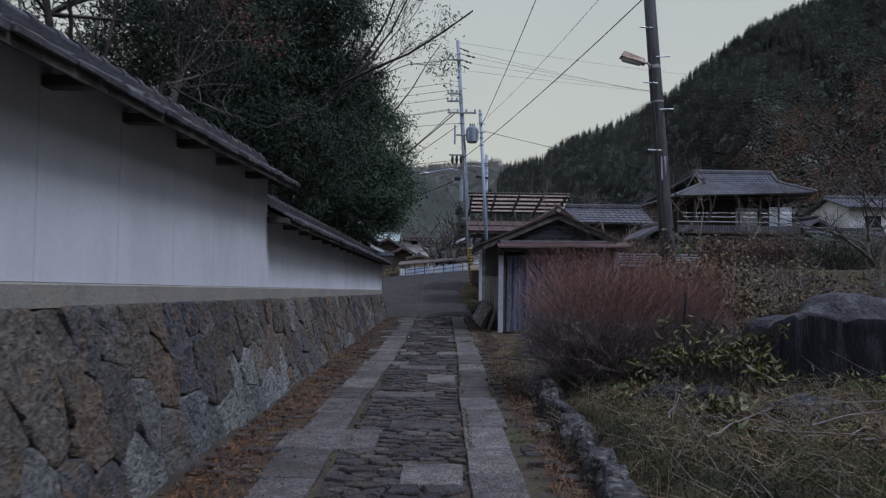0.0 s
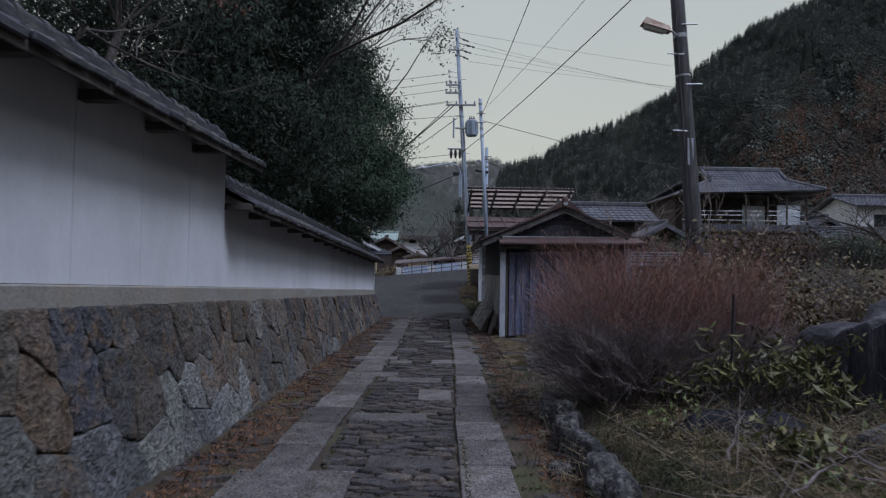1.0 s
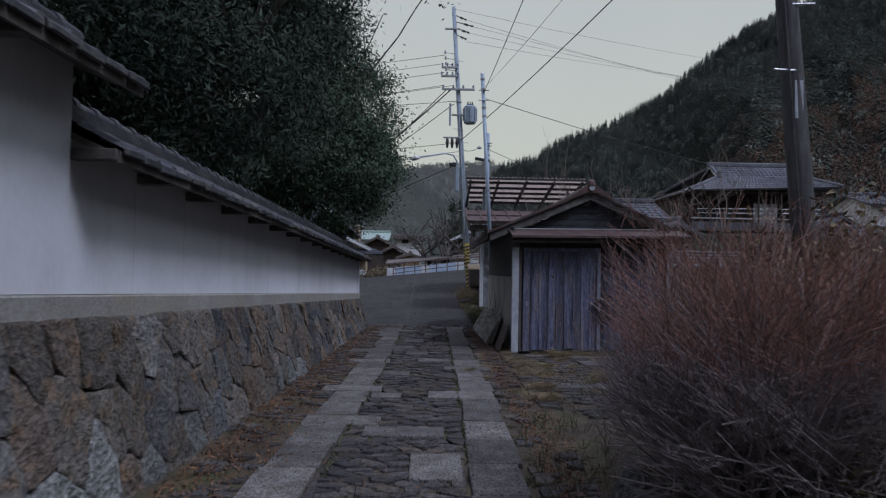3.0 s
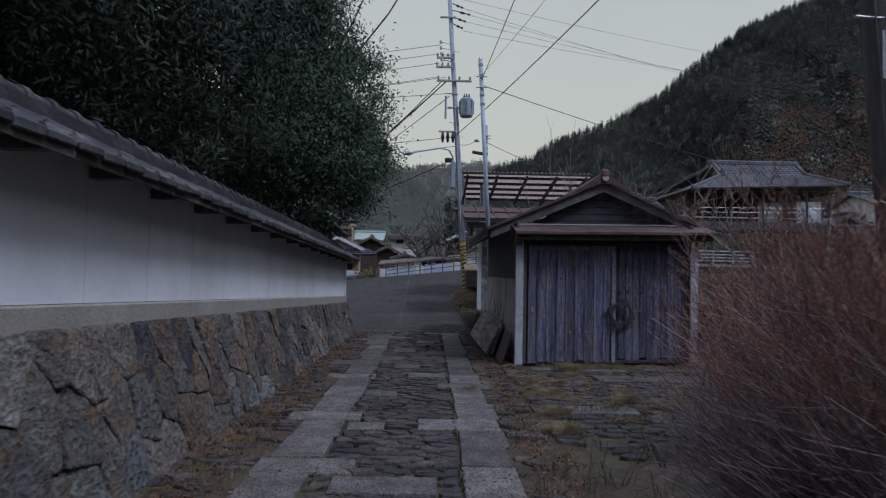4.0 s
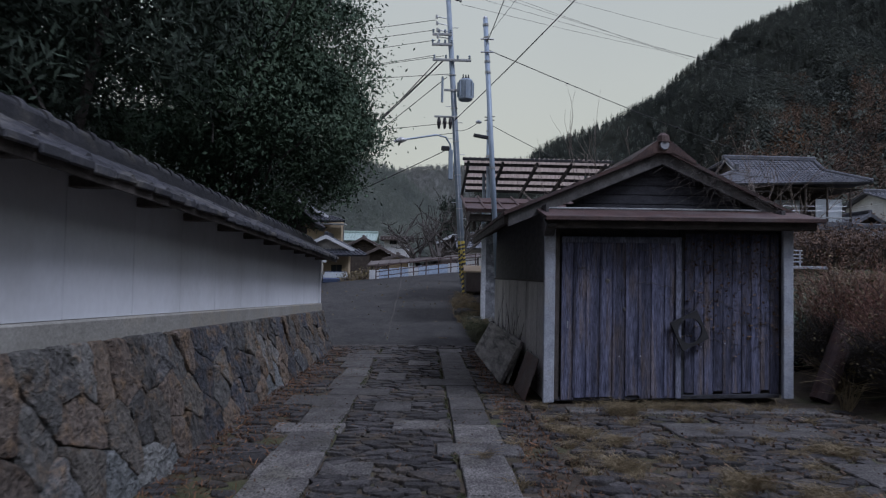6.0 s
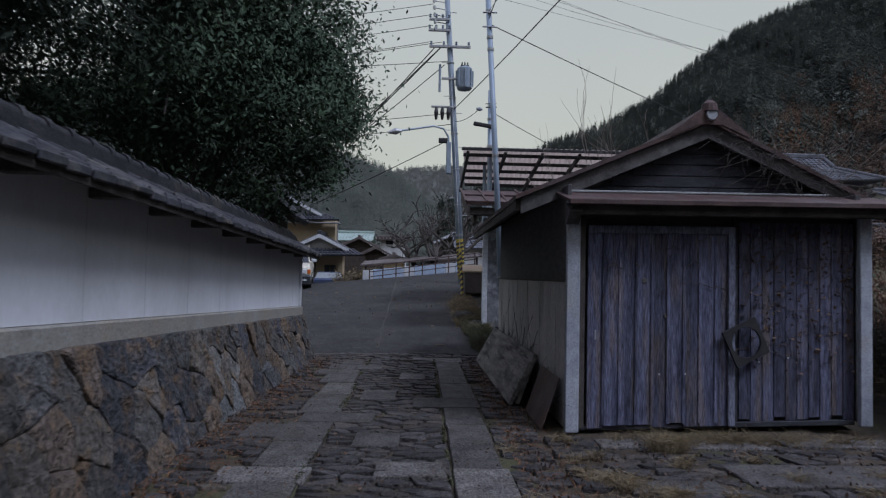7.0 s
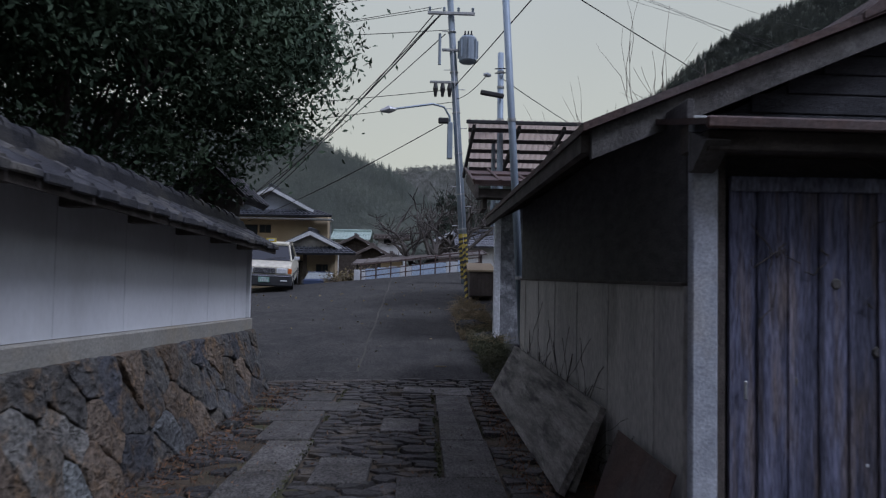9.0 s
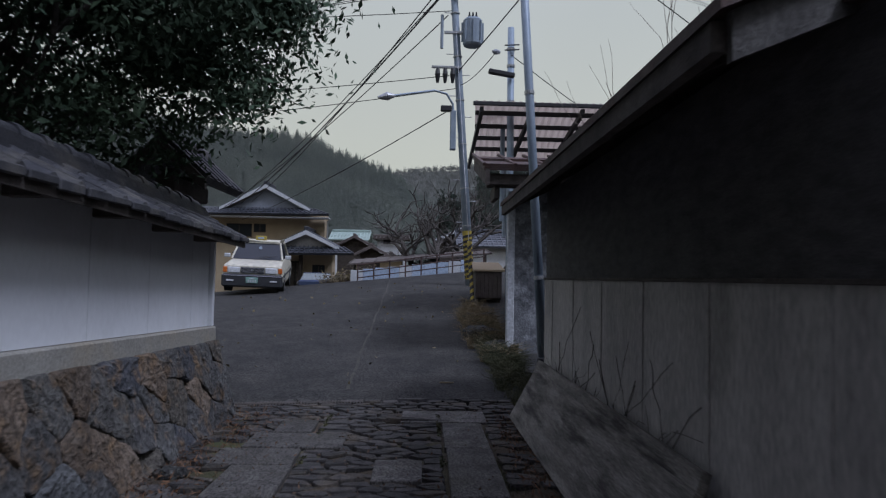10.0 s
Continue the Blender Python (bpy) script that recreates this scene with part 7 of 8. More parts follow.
for x, y, rx, h_, sd in ((8.5, 30.5, 1.6, 1.5, 411), (11.0, 31.5, 1.9, 1.6, 412), (13.5, 32.5, 2.0, 1.7, 413), (16.2, 34.0, 2.2, 1.9, 414), (19.0, 35.0, 2.2, 1.8, 415), (21.5, 36.0, 2.3, 2.0, 416), (14.8, 29.5, 1.8, 1.8, 417), (17.5, 29.0, 2.2, 2.2, 418), (12.2, 28.9, 1.4, 1.5, 419), (24.0, 38.0, 2.4, 2.2, 420)):
    s_, tips_ = twig_shrub("dark brown scrub thick on the terrace", x, y, float(ground_z(x, y)), rx, rx * 0.8, h_, 110, sd, (M_BARK, M_TWIG), levels=3, name="terrace_scrub", r0=0.009)
    leafy(s_, tips_, 0.10, 0.45, (M_LITTER, M_LEAF, M_LITTER)[sd % 3], sd + 40, 0.14, 3)


def blades(name, label, cx, cy, sx, sy, n, length, seed, material, zf, width=0.004, clump=1, bend=0.5):
    r = np.random.RandomState(seed)
    m_ = max(1, n // clump)
    bx, by = cx + np.clip(r.normal(0, 0.5, m_), -1.1, 1.1) * sx, cy + (np.clip(r.normal(0, 0.55, m_), -1.3, 1.3) if sy < 5 else r.uniform(-1, 1, m_)) * sy
    bx, by = np.repeat(bx, clump) + r.normal(0, 0.03, m_ * clump), np.repeat(by, clump) + r.normal(0, 0.03, m_ * clump)
    L = length * r.uniform(0.5, 1.2, len(bx))
    base = np.stack([bx, by, zf(bx, by) - 0.02], 1)
    a = r.uniform(0, 2 * math.pi, len(bx))
    tl = r.uniform(0.1, 0.6, len(bx))
    d1 = np.stack([np.cos(a) * tl, np.sin(a) * tl, np.ones(len(bx))], 1) * (L * 0.5)[:, None]
    d2 = np.stack([np.cos(a) * (tl + bend), np.sin(a) * (tl + bend), 1 - bend * r.uniform(0.5, 1.6, len(bx))], 1) * (L * 0.5)[:, None]
    p1 = base + d1
    p2 = p1 + d2
    w = width * r.uniform(0.7, 1.3, len(bx))
    s0, s1 = np.concatenate([base, p1]), np.concatenate([p1, p2])
    return tagged(new(name, twig_mesh(name, s0, s1, np.concatenate([w, w * 0.8]), np.concatenate([w * 0.8, w * 0.2]), material)), label, "grass", kind="stuff")


M_PALETWIG0 = mat("grey_dead_stem", (0.13, 0.11, 0.095), (0.22, 0.19, 0.165), 3, 0.85, 0.0)


def gz(x, y):
    return ground_z(x, y)


blades("garden_grass", "dull green grass along the garden edge", 3.1, 4.3, 1.8, 1.6, 9000, 0.20, 61, M_GRASS, gz, 0.003, 6)
blades("garden_straw", "dry straw-coloured grass between shrubs", 3.3, 6.3, 2.0, 2.6, 2200, 0.40, 62, M_STRAW, gz, 0.003, 5, 0.8)
blades("garden_weeds", "mixed dry weeds under the shrubs", 4.0, 9.5, 2.9, 2.8, 6000, 0.32, 63, M_GRASS, gz, 0.003, 6, 0.7)
blades("forecourt_straw", "tufts of dry straw on the forecourt", 2.5, 14.6, 1.8, 1.9, 2600, 0.16, 64, M_STRAW, gz, 0.0025, 60, 0.9)
for k, (tx_, ty_, tl_) in enumerate(((2.15, 16.15, 0.26), (1.45, 15.2, 0.17), (1.75, 14.9, 0.16), (1.55, 14.1, 0.18), (2.3, 13.7, 0.22), (2.7, 13.4, 0.2), (1.35, 13.0, 0.18), (3.6, 14.6, 0.2), (3.9, 13.9, 0.28), (1.3, 12.2, 0.2), (3.1, 13.2, 0.16))):
    blades("straw_tuft", "low tuft of dry straw between the stones", tx_, ty_, 0.16, 0.12, 380, tl_, 330 + k, M_STRAW, gz, 0.0025, 20, 0.9)
blades("shed_foot_grass", "dry grass along the foot of the shed doors", 3.0, 16.45, 1.5, 0.16, 1500, 0.17, 65, M_STRAW, gz, 0.0025, 25, 0.7)
blades("slab_edge_moss", "thin green grass along the paving edge", 0.72, 12.5, 0.05, 9.5, 2200, 0.06, 66, M_GRASS, gz, 0.0025, 20)
blades("centre_joint_grass", "short grass in the paving joint", 0.265, 12.0, 0.02, 9.0, 1600, 0.035, 67, M_GRASS, gz, 0.002, 12)
blades("roadside_weeds", "green and straw weeds along the road edge", 1.25, 25.0, 0.22, 2.3, 4200, 0.30, 68, M_GRASS, lambda x, y: road_z(x, y), 0.004, 20, 0.7)
blades("roadside_straw", "dry brown weeds along the road edge", 1.2, 27.6, 0.3, 2.2, 2600, 0.35, 69, M_STRAW, lambda x, y: road_z(x, y), 0.004, 25, 0.8)
blades("bank_grass", "tall dry grass on the bank behind the forecourt", 7.4, 15.5, 2.2, 3.5, 7000, 0.65, 70, M_STRAW, gz, 0.004, 40, 0.8)
for px_, py_, h_, sd in ((8.6, 22.0, 1.9, 301), (9.4, 22.3, 2.2, 302), (10.3, 21.6, 2.0, 303), (9.0, 21.2, 1.5, 304), (11.2, 22.4, 2.1, 305)):
    blades("pampas_clump", "tall arching clump of dry pampas grass on the bank", px_, py_, 0.35, 0.3, 420, h_, sd, M_STRAW, gz, 0.005, 60, 0.75)
blades("bank_ferns", "low green ferns on the dark bank", 7.6, 20.6, 1.6, 0.7, 1600, 0.45, 306, M_GREENLEAF, gz, 0.008, 40, 0.8)
blades("kerb_grass", "green and straw grass behind the kerb stones", 1.75, 5.8, 0.55, 2.2, 4200, 0.16, 91, M_GRASS, gz, 0.003, 6, 0.7)
blades("bed_straw", "fine dry straw over the garden bed", 2.4, 5.9, 1.3, 2.0, 1800, 0.26, 92, M_STRAW, gz, 0.0025, 8, 0.9)
blades("bright_grass", "fresh green grass patches in the garden bed", 3.6, 4.2, 1.5, 1.2, 4200, 0.16, 93, M_GREENLEAF, gz, 0.0025, 30, 0.5)
# dead stems lying about the garden
r_ = np.random.RandomState(76)
n_ = 420
a_ = r_.uniform(0, 2 * math.pi, n_)
b0 = np.stack([r_.uniform(1.6, 5.2, n_), r_.uniform(3.5, 8.6, n_), np.zeros(n_)], 1)
b0[:, 2] = ground_z(b0[:, 0], b0[:, 1]) + r_.uniform(0, 0.12, n_)
b1 = b0 + np.stack([np.cos(a_), np.sin(a_), r_.uniform(0.0, 0.9, n_)], 1) * r_.uniform(0.2, 0.6, (n_, 1))
tagged(new("dead_stems", twig_mesh("dead_stems", b0, b1, np.full(n_, 0.004), np.full(n_, 0.002), M_PALETWIG0)), "dead grey stems lying among the garden plants", "stems", kind="stuff")
r_ = np.random.RandomState(77)
n_ = 5200
side_ = r_.rand(n_)
lx = np.where(side_ < 0.5, -1.86 + np.abs(r_.normal(0, 0.28, n_)), 0.85 + np.abs(r_.normal(0, 0.22, n_)))
ly = r_.uniform(2.5, 22.3, n_)
me = leaf_mesh("leaf_litter", np.stack([lx, ly, -0.03 + r_.uniform(0.0, 0.02, n_)], 1), 0.032, 0.5, M_LITTER, r_, 0)
tagged(new("leaf_litter", me), "brown and red fallen leaves along the edges of the lane", "fallen leaves", kind="stuff")
n_ = 16000
side_ = r_.rand(n_)
lx = np.where(side_ < 0.62, -1.84 + np.abs(r_.normal(0, 0.34, n_)), 0.80 + np.abs(r_.normal(0, 0.26, n_)))
ly = 2.5 + 19.5 * r_.rand(n_) ** 2.4
me = leaf_mesh("needle_litter", np.stack([lx, ly, -0.04 + r_.uniform(0.0, 0.02, n_)], 1), 0.075, 0.09, M_NEEDLE, r_, 0)
tagged(new("needle_litter", me), "rust-brown fallen needles along the edges of the lane", "fallen needles", kind="stuff")
n_ = 2600
me = leaf_mesh("lane_litter", np.stack([r_.uniform(-1.8, 1.05, n_), r_.uniform(2.5, 22.3, n_), -0.032 + r_.uniform(0.0, 0.012, n_)], 1), 0.035, 0.4, M_LITTER, r_, 0)
tagged(new("lane_litter", me), "small brown leaves and bits scattered over the lane paving", "fallen leaves", kind="stuff")
n_ = 5200
edge_ = np.where(r_.rand(n_) < 0.6, 0.27, -0.80) + r_.normal(0, 0.012, n_)
my_ = r_.uniform(5, 22, n_)
keep_ = np.sin(my_ * 2.1) + np.sin(my_ * 5.3 + 1) > -0.2
me = leaf_mesh("joint_moss", np.stack([edge_, my_, -0.035 + r_.uniform(0.0, 0.012, n_)], 1)[keep_], 0.03, 0.5, M_GRASS, r_, 0)
tagged(new("joint_moss", me), "thin green moss and grass growing along the slab joints", "moss", kind="stuff")
n_ = 110
rx_, ry_ = r_.uniform(-6, 1.2, n_), r_.uniform(23, 36, n_)
me = leaf_mesh("road_litter", np.stack([rx_, ry_, road_z(rx_, ry_) + 0.015], 1), 0.075, 0.6, M_DRYLEAF, r_, 0)
tagged(new("road_litter", me), "single pale brown leaves lying on the asphalt", "fallen leaves", kind="stuff")
n_ = 1500
me = leaf_mesh("forecourt_litter", np.stack([r_.uniform(1.2, 4.8, n_), r_.uniform(12.5, 16.3, n_), -0.035 + r_.uniform(0.0, 0.025, n_)], 1), 0.04, 0.5, M_LITTER, r_, 0)
tagged(new("forecourt_litter", me), "fallen leaves scattered over the forecourt", "fallen leaves", kind="stuff")


for x, y, sd in ((-4.2, 48.5, 221), (-3.3, 47.5, 222), (-2.6, 49.0, 223)):
    s_, tips_ = twig_shrub("dark brown clipped bush near the houses", x, y, 0.35, 0.8, 0.7, 1.5, 60, sd, (M_TWIG, M_TWIG), levels=3, name="brown_bush", r0=0.008)
    leafy(s_, tips_, 0.12, 0.5, M_DRYLEAF, sd + 9, 0.1, 3)


# fallen branches and low herbs on the garden bed
rb_ = random.Random(12)
for x, y, ang, L in ((2.5, 5.6, 35, 0.9), (3.1, 5.3, -40, 1.1), (2.9, 5.9, 100, 0.8), (3.6, 5.8, 15, 1.0), (4.2, 6.2, -20, 1.2), (2.2, 6.3, 60, 0.7), (3.9, 5.2, 8, 1.3)):
    t = thing("fallen_branch", "thin grey fallen branch lying on dry grass", "branch", "fallen branches")
    mb = MB()
    ca, sa = math.cos(math.radians(ang)), math.sin(math.radians(ang))
    line = [Vector((x + ca * L * (i / 5 - 0.5) + rb_.uniform(-0.03, 0.03), y + sa * L * (i / 5 - 0.5) + rb_.uniform(-0.03, 0.03), float(ground_z(x, y)) + 0.10 + 0.14 * i / 5 + rb_.uniform(-0.015, 0.015))) for i in range(6)]
    mb.tube(line, [0.012 - 0.0017 * i for i in range(6)], 6)
    for i in (2, 3, 4):
        tip = line[i] + Vector((rb_.uniform(-0.2, 0.2), rb_.uniform(-0.2, 0.2), rb_.uniform(0.0, 0.16)))
        mb.tube([line[i], line[i].lerp(tip, 0.5) + Vector((0.01, 0, 0.02)), tip], [0.006, 0.004, 0.002], 5)
    part("stem", mb, M_TWIG, t)
rh_ = np.random.RandomState(77)
for k in range(26):
    x, y = rh_.uniform(1.7, 5.6), rh_.uniform(5.0, 7.3)
    hz = float(ground_z(x, y))
    t = thing("low_herb", "low garden herb with small green and yellow leaves", "plant", "low herbs in the garden bed")
    n_ = 90
    cc = np.stack([x + rh_.normal(0, 0.11, n_), y + rh_.normal(0, 0.11, n_), hz + 0.03 + np.abs(rh_.normal(0, 0.10, n_))], 1)
    ob = tagged(new("foliage", leaf_mesh("foliage", cc, 0.06, 0.45, (M_GREENLEAF, M_RHODO, M_DRYLEAF)[k % 3], rh_, 0)), kind="stuff")
    ob.parent = t


# bare trees
def bare_tree(label, x, y, z, h_, rad, seed, depth=3, spread=0.7, kids=4, lean=(0, 0), name="bare_tree", material=M_BARK):
    r = random.Random(seed)
    mb, tips = MB(), []
    pts_ = [Vector((x + lean[0] * i / 4 + r.uniform(-0.08, 0.08), y + lean[1] * i / 4, z + h_ * 0.4 * i / 4)) for i in range(5)]
    mb.tube(pts_, [rad * (1 - 0.12 * i) for i in range(5)], 8, cap=False)
    for k in range(kids):
        s = pts_[r.choice((2, 3, 4, 4))]
        branch_net(mb, s, (r.uniform(-1, 1), r.uniform(-1, 1), r.uniform(0.5, 1.2)), h_ * r.uniform(0.3, 0.45), rad * 0.5, depth, r, tips, spread, 3)
    t = thing(name, label, "tree")
    part("trunk", mb, material, t)
    return t


bare_tree("crooked leafless fruit tree beside the fence", 0.6, 42.0, 0.8, 3.8, 0.2, 91, 3, 1.0, 5)
bare_tree("crooked leafless fruit tree with low limbs", 1.8, 43.0, 0.8, 4.0, 0.2, 92, 3, 1.0, 5)
bare_tree("leafless fruit tree with twisted limbs", -0.3, 42.5, 0.6, 3.6, 0.18, 93, 3, 1.0, 5)
M_PALETWIG = mat("pale_bare_twig", (0.16, 0.13, 0.11), (0.26, 0.22, 0.19), 3, 0.85, 0.0)
bare_tree("thin bare sapling behind the shed", 4.2, 23.6, 0.1, 5.0, 0.03, 94, 2, 0.45, 5, name="bare_sapling", material=M_PALETWIG)
bare_tree("thin bare sapling behind the shed", 5.6, 22.6, 0.1, 4.6, 0.035, 95, 3, 0.5, 4, name="bare_sapling", material=M_PALETWIG)
bare_tree("thin bare sapling behind the shed", 3.3, 22.9, 0.1, 4.4, 0.025, 96, 2, 0.4, 4, name="bare_sapling", material=M_PALETWIG)
bare_tree("bare tree in front of the timber house", 15.5, 40, 2.6, 6.0, 0.05, 97, 2, 0.4, 4, material=M_PALETWIG)
bare_tree("bare tree in front of the timber house", 20.5, 44, 2.8, 5.0, 0.05, 98, 2, 0.4, 4, material=M_PALETWIG)
bare_tree("bare branching tree on the bank", 11.5, 17.5, 0.3, 4.8, 0.10, 99, 4, 0.7, 5)


# ---- clutter ----
log_ = tagged(new("pale_log", MB().tube([(5.75, 18.4, 0.22), (6.3, 18.5, 0.20), (6.85, 18.55, 0.13)], [0.07, 0.075, 0.065], 10).mesh("pale_log", M_BARGE)), "short weathered grey log lying on the bank", "log")
for k in range(26):
    bxx, byy, bzz = 5.15 + 0.30 * (k % 13) + rb_.uniform(-0.08, 0.08), 19.6 + 0.35 * (k // 13) + rb_.uniform(-0.1, 0.1), 0.1 + 0.42 * (k // 13)
    rock("rough dark stone of the overgrown bank", bxx, byy, bzz, rb_.uniform(0.2, 0.3), 0.22, rb_.uniform(0.24, 0.36), rb_.uniform(-20, 20), k * 1.9, M_DARKROCK, group="bank stones", name="bank_stone")

pl = thing("leaning_planks", "two heavy weathered planks leaning on the shed wall", "planks")
M_PLANK = mat("silvered_plank", (0.130, 0.122, 0.109), (0.325, 0.307, 0.273), 3, 0.9, 0.7, 30, grain=0.5, c3=(0.039, 0.036, 0.034), c3scale=2.2, c3amt=0.9, stretch=(4, 0.5, 4))


def leaning_plank(y0, y1, xf, xt, zt, th, bow):
    vs = []
    for y in (y0, y1):
        dx, dz = xt - xf, zt
        L = math.hypot(dx, dz)
        nx, nz = -dz / L * th, dx / L * th
        o_ = bow if y == y1 else 0
        vs += [(xf + o_, y, -0.03), (xt + o_ * 0.5, y, zt), (xt + o_ * 0.5 + nx, y, zt + nz), (xf + o_ + nx, y, -0.03 + nz)]
    return MB().add(vs, [(0, 1, 2, 3), (4, 5, 6, 7), (0, 1, 5, 4), (1, 2, 6, 5), (2, 3, 7, 6), (3, 0, 4, 7)])


part("plank", leaning_plank(17.98, 21.85, 1.08, 1.315, 0.45, 0.05, -0.05), M_PLANK, pl)
part("plank", leaning_plank(18.05, 22.0, 1.17, 1.375, 0.53, 0.045, -0.06), M_PLANK, pl)
sheet = tagged(new("rusty_sheet", leaning_plank(16.8, 17.75, 1.20, 1.37, 0.46, 0.006, 0).mesh("rusty_sheet", M_RUST)), "rusty iron sheet leaning at the foot of the shed", "metal sheet")
fr = thing("square_frame", "black square fan frame hung on the shed door", "frame")
vs, fs = [], []
for j, v in ((0, 0.0), (1, 0.03)):
    for i in range(32):
        a = 2 * math.pi * i / 32
        q = 0.185 / max(abs(math.cos(a)), abs(math.sin(a)))
        vs += [(q * math.cos(a), v, q * math.sin(a)), (0.15 * math.cos(a), v, 0.15 * math.sin(a))]
for i in range(32):
    k = (i + 1) % 32
    fs += [(2 * i, 2 * k, 2 * k + 1, 2 * i + 1), (64 + 2 * i, 64 + 2 * k, 64 + 2 * k + 1, 64 + 2 * i + 1), (2 * i, 2 * k, 64 + 2 * k, 64 + 2 * i), (2 * i + 1, 2 * k + 1, 64 + 2 * k + 1, 64 + 2 * i + 1)]
fc = Vector(sh(1.78, 0.0, 0.83))
mb = MB().add(vs, fs, Matrix.Translation(fc) @ Matrix.Rotation(radians(6), 4, 'Z') @ Matrix.Rotation(radians(-25), 4, 'Y'))
part("frame_plate", mb, M_BLACK, fr)
rp = tagged(new("rusty_post", MB().tube([(4.98, 17.2, -0.05), (5.46, 17.4, 0.92)], 0.13, 14).mesh("rusty_post", M_RUST)), "leaning rusty iron pipe stub beside the shed", "post")
st = tagged(new("garden_stake", MB().tube([(2.75, 7.6, 0.1), (2.78, 7.6, 1.3)], 0.014, 6).mesh("garden_stake", M_BLACK)), "thin black garden stake", "stake")
for u, z in ((0.92, 0.52), (1.18, 0.52), (1.95, 0.62), (2.25, 0.66)):
    part("nail_tag", shape(MB().box(u, u + 0.014, 0.05 if u < 1.6 else 0.09, 0.056 if u < 1.6 else 0.097, z, z + 0.014, 0.002)), M_TRIM, door_l if u < 1.6 else door_r)
# vine stems on the shed
r = random.Random(71)
vine = thing("dry_vine", "dry leafless vine creeping over the shed", "vine")


def creeper(u, v, z, du, dz, n, face):
    pts_ = []
    for i in range(n):
        if face == "front":
            pts_.append(sh(u, v, z))
        else:
            pts_.append(sh(v, u, z))
        u += du + r.uniform(-0.05, 0.05)
        z += dz + r.uniform(-0.05, 0.05)
        z = max(0.05, min(z, 2.05 if face == "front" else 2.3))
    return pts_


for i in range(46):
    u0, z0 = r.uniform(1.7, 2.9), r.uniform(0.7, 2.05)
    mb = MB().tube(creeper(u0, 0.092, z0, r.uniform(-0.07, 0.05), r.uniform(-0.06, 0.03), 9, "front"), 0.0028, 4)
    part("vine_stem", mb, M_BARK, vine)
for i in range(14):
    u0, z0 = r.uniform(0.3, 1.5), r.uniform(1.0, 2.0)
    part("vine_stem", MB().tube(creeper(u0, 0.055, z0, r.uniform(-0.06, 0.06), r.uniform(-0.04, 0.02), 8, "front"), 0.003, 4), M_BARK, vine)
for i in range(95):
    u0 = 0.8 + 4.7 * r.random() ** 0.6
    part("vine_stem", MB().tube(creeper(u0, 0.002, 0.05, r.uniform(-0.20, 0.12), r.uniform(0.0, 0.09), r.randint(6, 13), "side"), r.choice((0.0018, 0.0025, 0.0035)), 4), M_BARK, vine)
rv = np.random.RandomState(73)
vl = np.array([sh(1.7 + 1.25 * rv.rand() ** 0.7, 0.085, 0.5 + 1.5 * rv.rand() ** 0.7) for _ in range(420)])
ob = tagged(new("dry_leaf_mass", leaf_mesh("dry_leaf_mass", vl, 0.04, 0.6, M_LITTER, rv, 0.4)), kind="stuff")
ob.parent = vine
rr2 = np.random.RandomState(72)
p0_, p1_ = [], []
for i in range(90):
    u0 = 1.75 + 1.6 * rr2.rand()
    p = Vector(sh(u0, GV - 0.1 - rr2.uniform(0, 0.08), APEX_Z + 0.08 - abs(u0 - APEX_U) * 0.49 - rr2.uniform(0, 0.2)))
    d = Vector((rr2.normal(0.03, 0.09), rr2.normal(0, 0.02), rr2.normal(-0.03, 0.05)))
    for k in range(4):
        q = p + d
        p0_.append(tuple(p))
        p1_.append(tuple(q))
        p, d = q, d * 0.8 + Vector((rr2.normal(0, 0.03), rr2.normal(0, 0.01), -0.025 + rr2.normal(0, 0.03)))
ob = new("vine_tangle", twig_mesh("vine_tangle", np.array(p0_), np.array(p1_), np.full(len(p0_), 0.0035), np.full(len(p0_), 0.0025), M_BARK))
ob.parent = vine
# drain grate strip at the foot of the road
dg = tagged(new("drain_grate"), "rusty slotted drain grate across the foot of the road", "drain grate", kind="structure")
for k in range(46):
    x = -2.05 + 0.033 * k
    y = 22.40 + 0.19 * (x + 2.1)
    part("grate_bar", MB().box(x, x + 0.016, y - 0.07, y + 0.07, -0.075, -0.022, 0.003), M_OLDWOOD, dg)
leafp = tagged(new("fallen_wrapper", MB().box(-0.09, 0.09, -0.02, 0.02, 0.0, 0.012, 0.004, Matrix.Translation((0.42, 23.55, float(road_z(0.42, 23.55)) + 0.002))).mesh("fallen_wrapper", M_STRAW)), "yellowish scrap lying on the asphalt", "litter")
rb = rock("bluish stone chip at the foot of the wall", -1.62, 19.9, -0.03, 0.09, 0.06, 0.05, 10, 9.4)


# ---- pieces: footing stones, retaining wall, slabs, cobbles ----
for i, ((u, v), poly) in enumerate(FOOTING):
    if poly:
        top = band_z(u) - 0.15
        # true proportions: v runs over the height of the footing
        hgt = top + 0.12
        poly2 = [(p[0], p[1] * hgt) for p in poly]
        mb = rough_stone(poly2, lambda a, b, o, hh=hgt: on_footing(a, b / hh, o), 0.035 + 0.025 * rs.random(), 0.001, i * 1.37, 26, 0.022)
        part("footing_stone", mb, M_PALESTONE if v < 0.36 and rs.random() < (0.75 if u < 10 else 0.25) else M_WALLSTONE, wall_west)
rw = tagged(new("wall_terrace"), "mossy stone retaining wall below the railing", "wall", kind="structure")
part("core", MB().box(4.9, 16, 27.05, 27.4, -0.2, 1.45, 0.02), M_MORTAR, rw)
pts2 = [(5.0 + 0.55 * i + rs.uniform(-0.12, 0.12), 0.2 + 0.38 * j + rs.uniform(-0.08, 0.08)) for i in range(20) for j in range(4)]
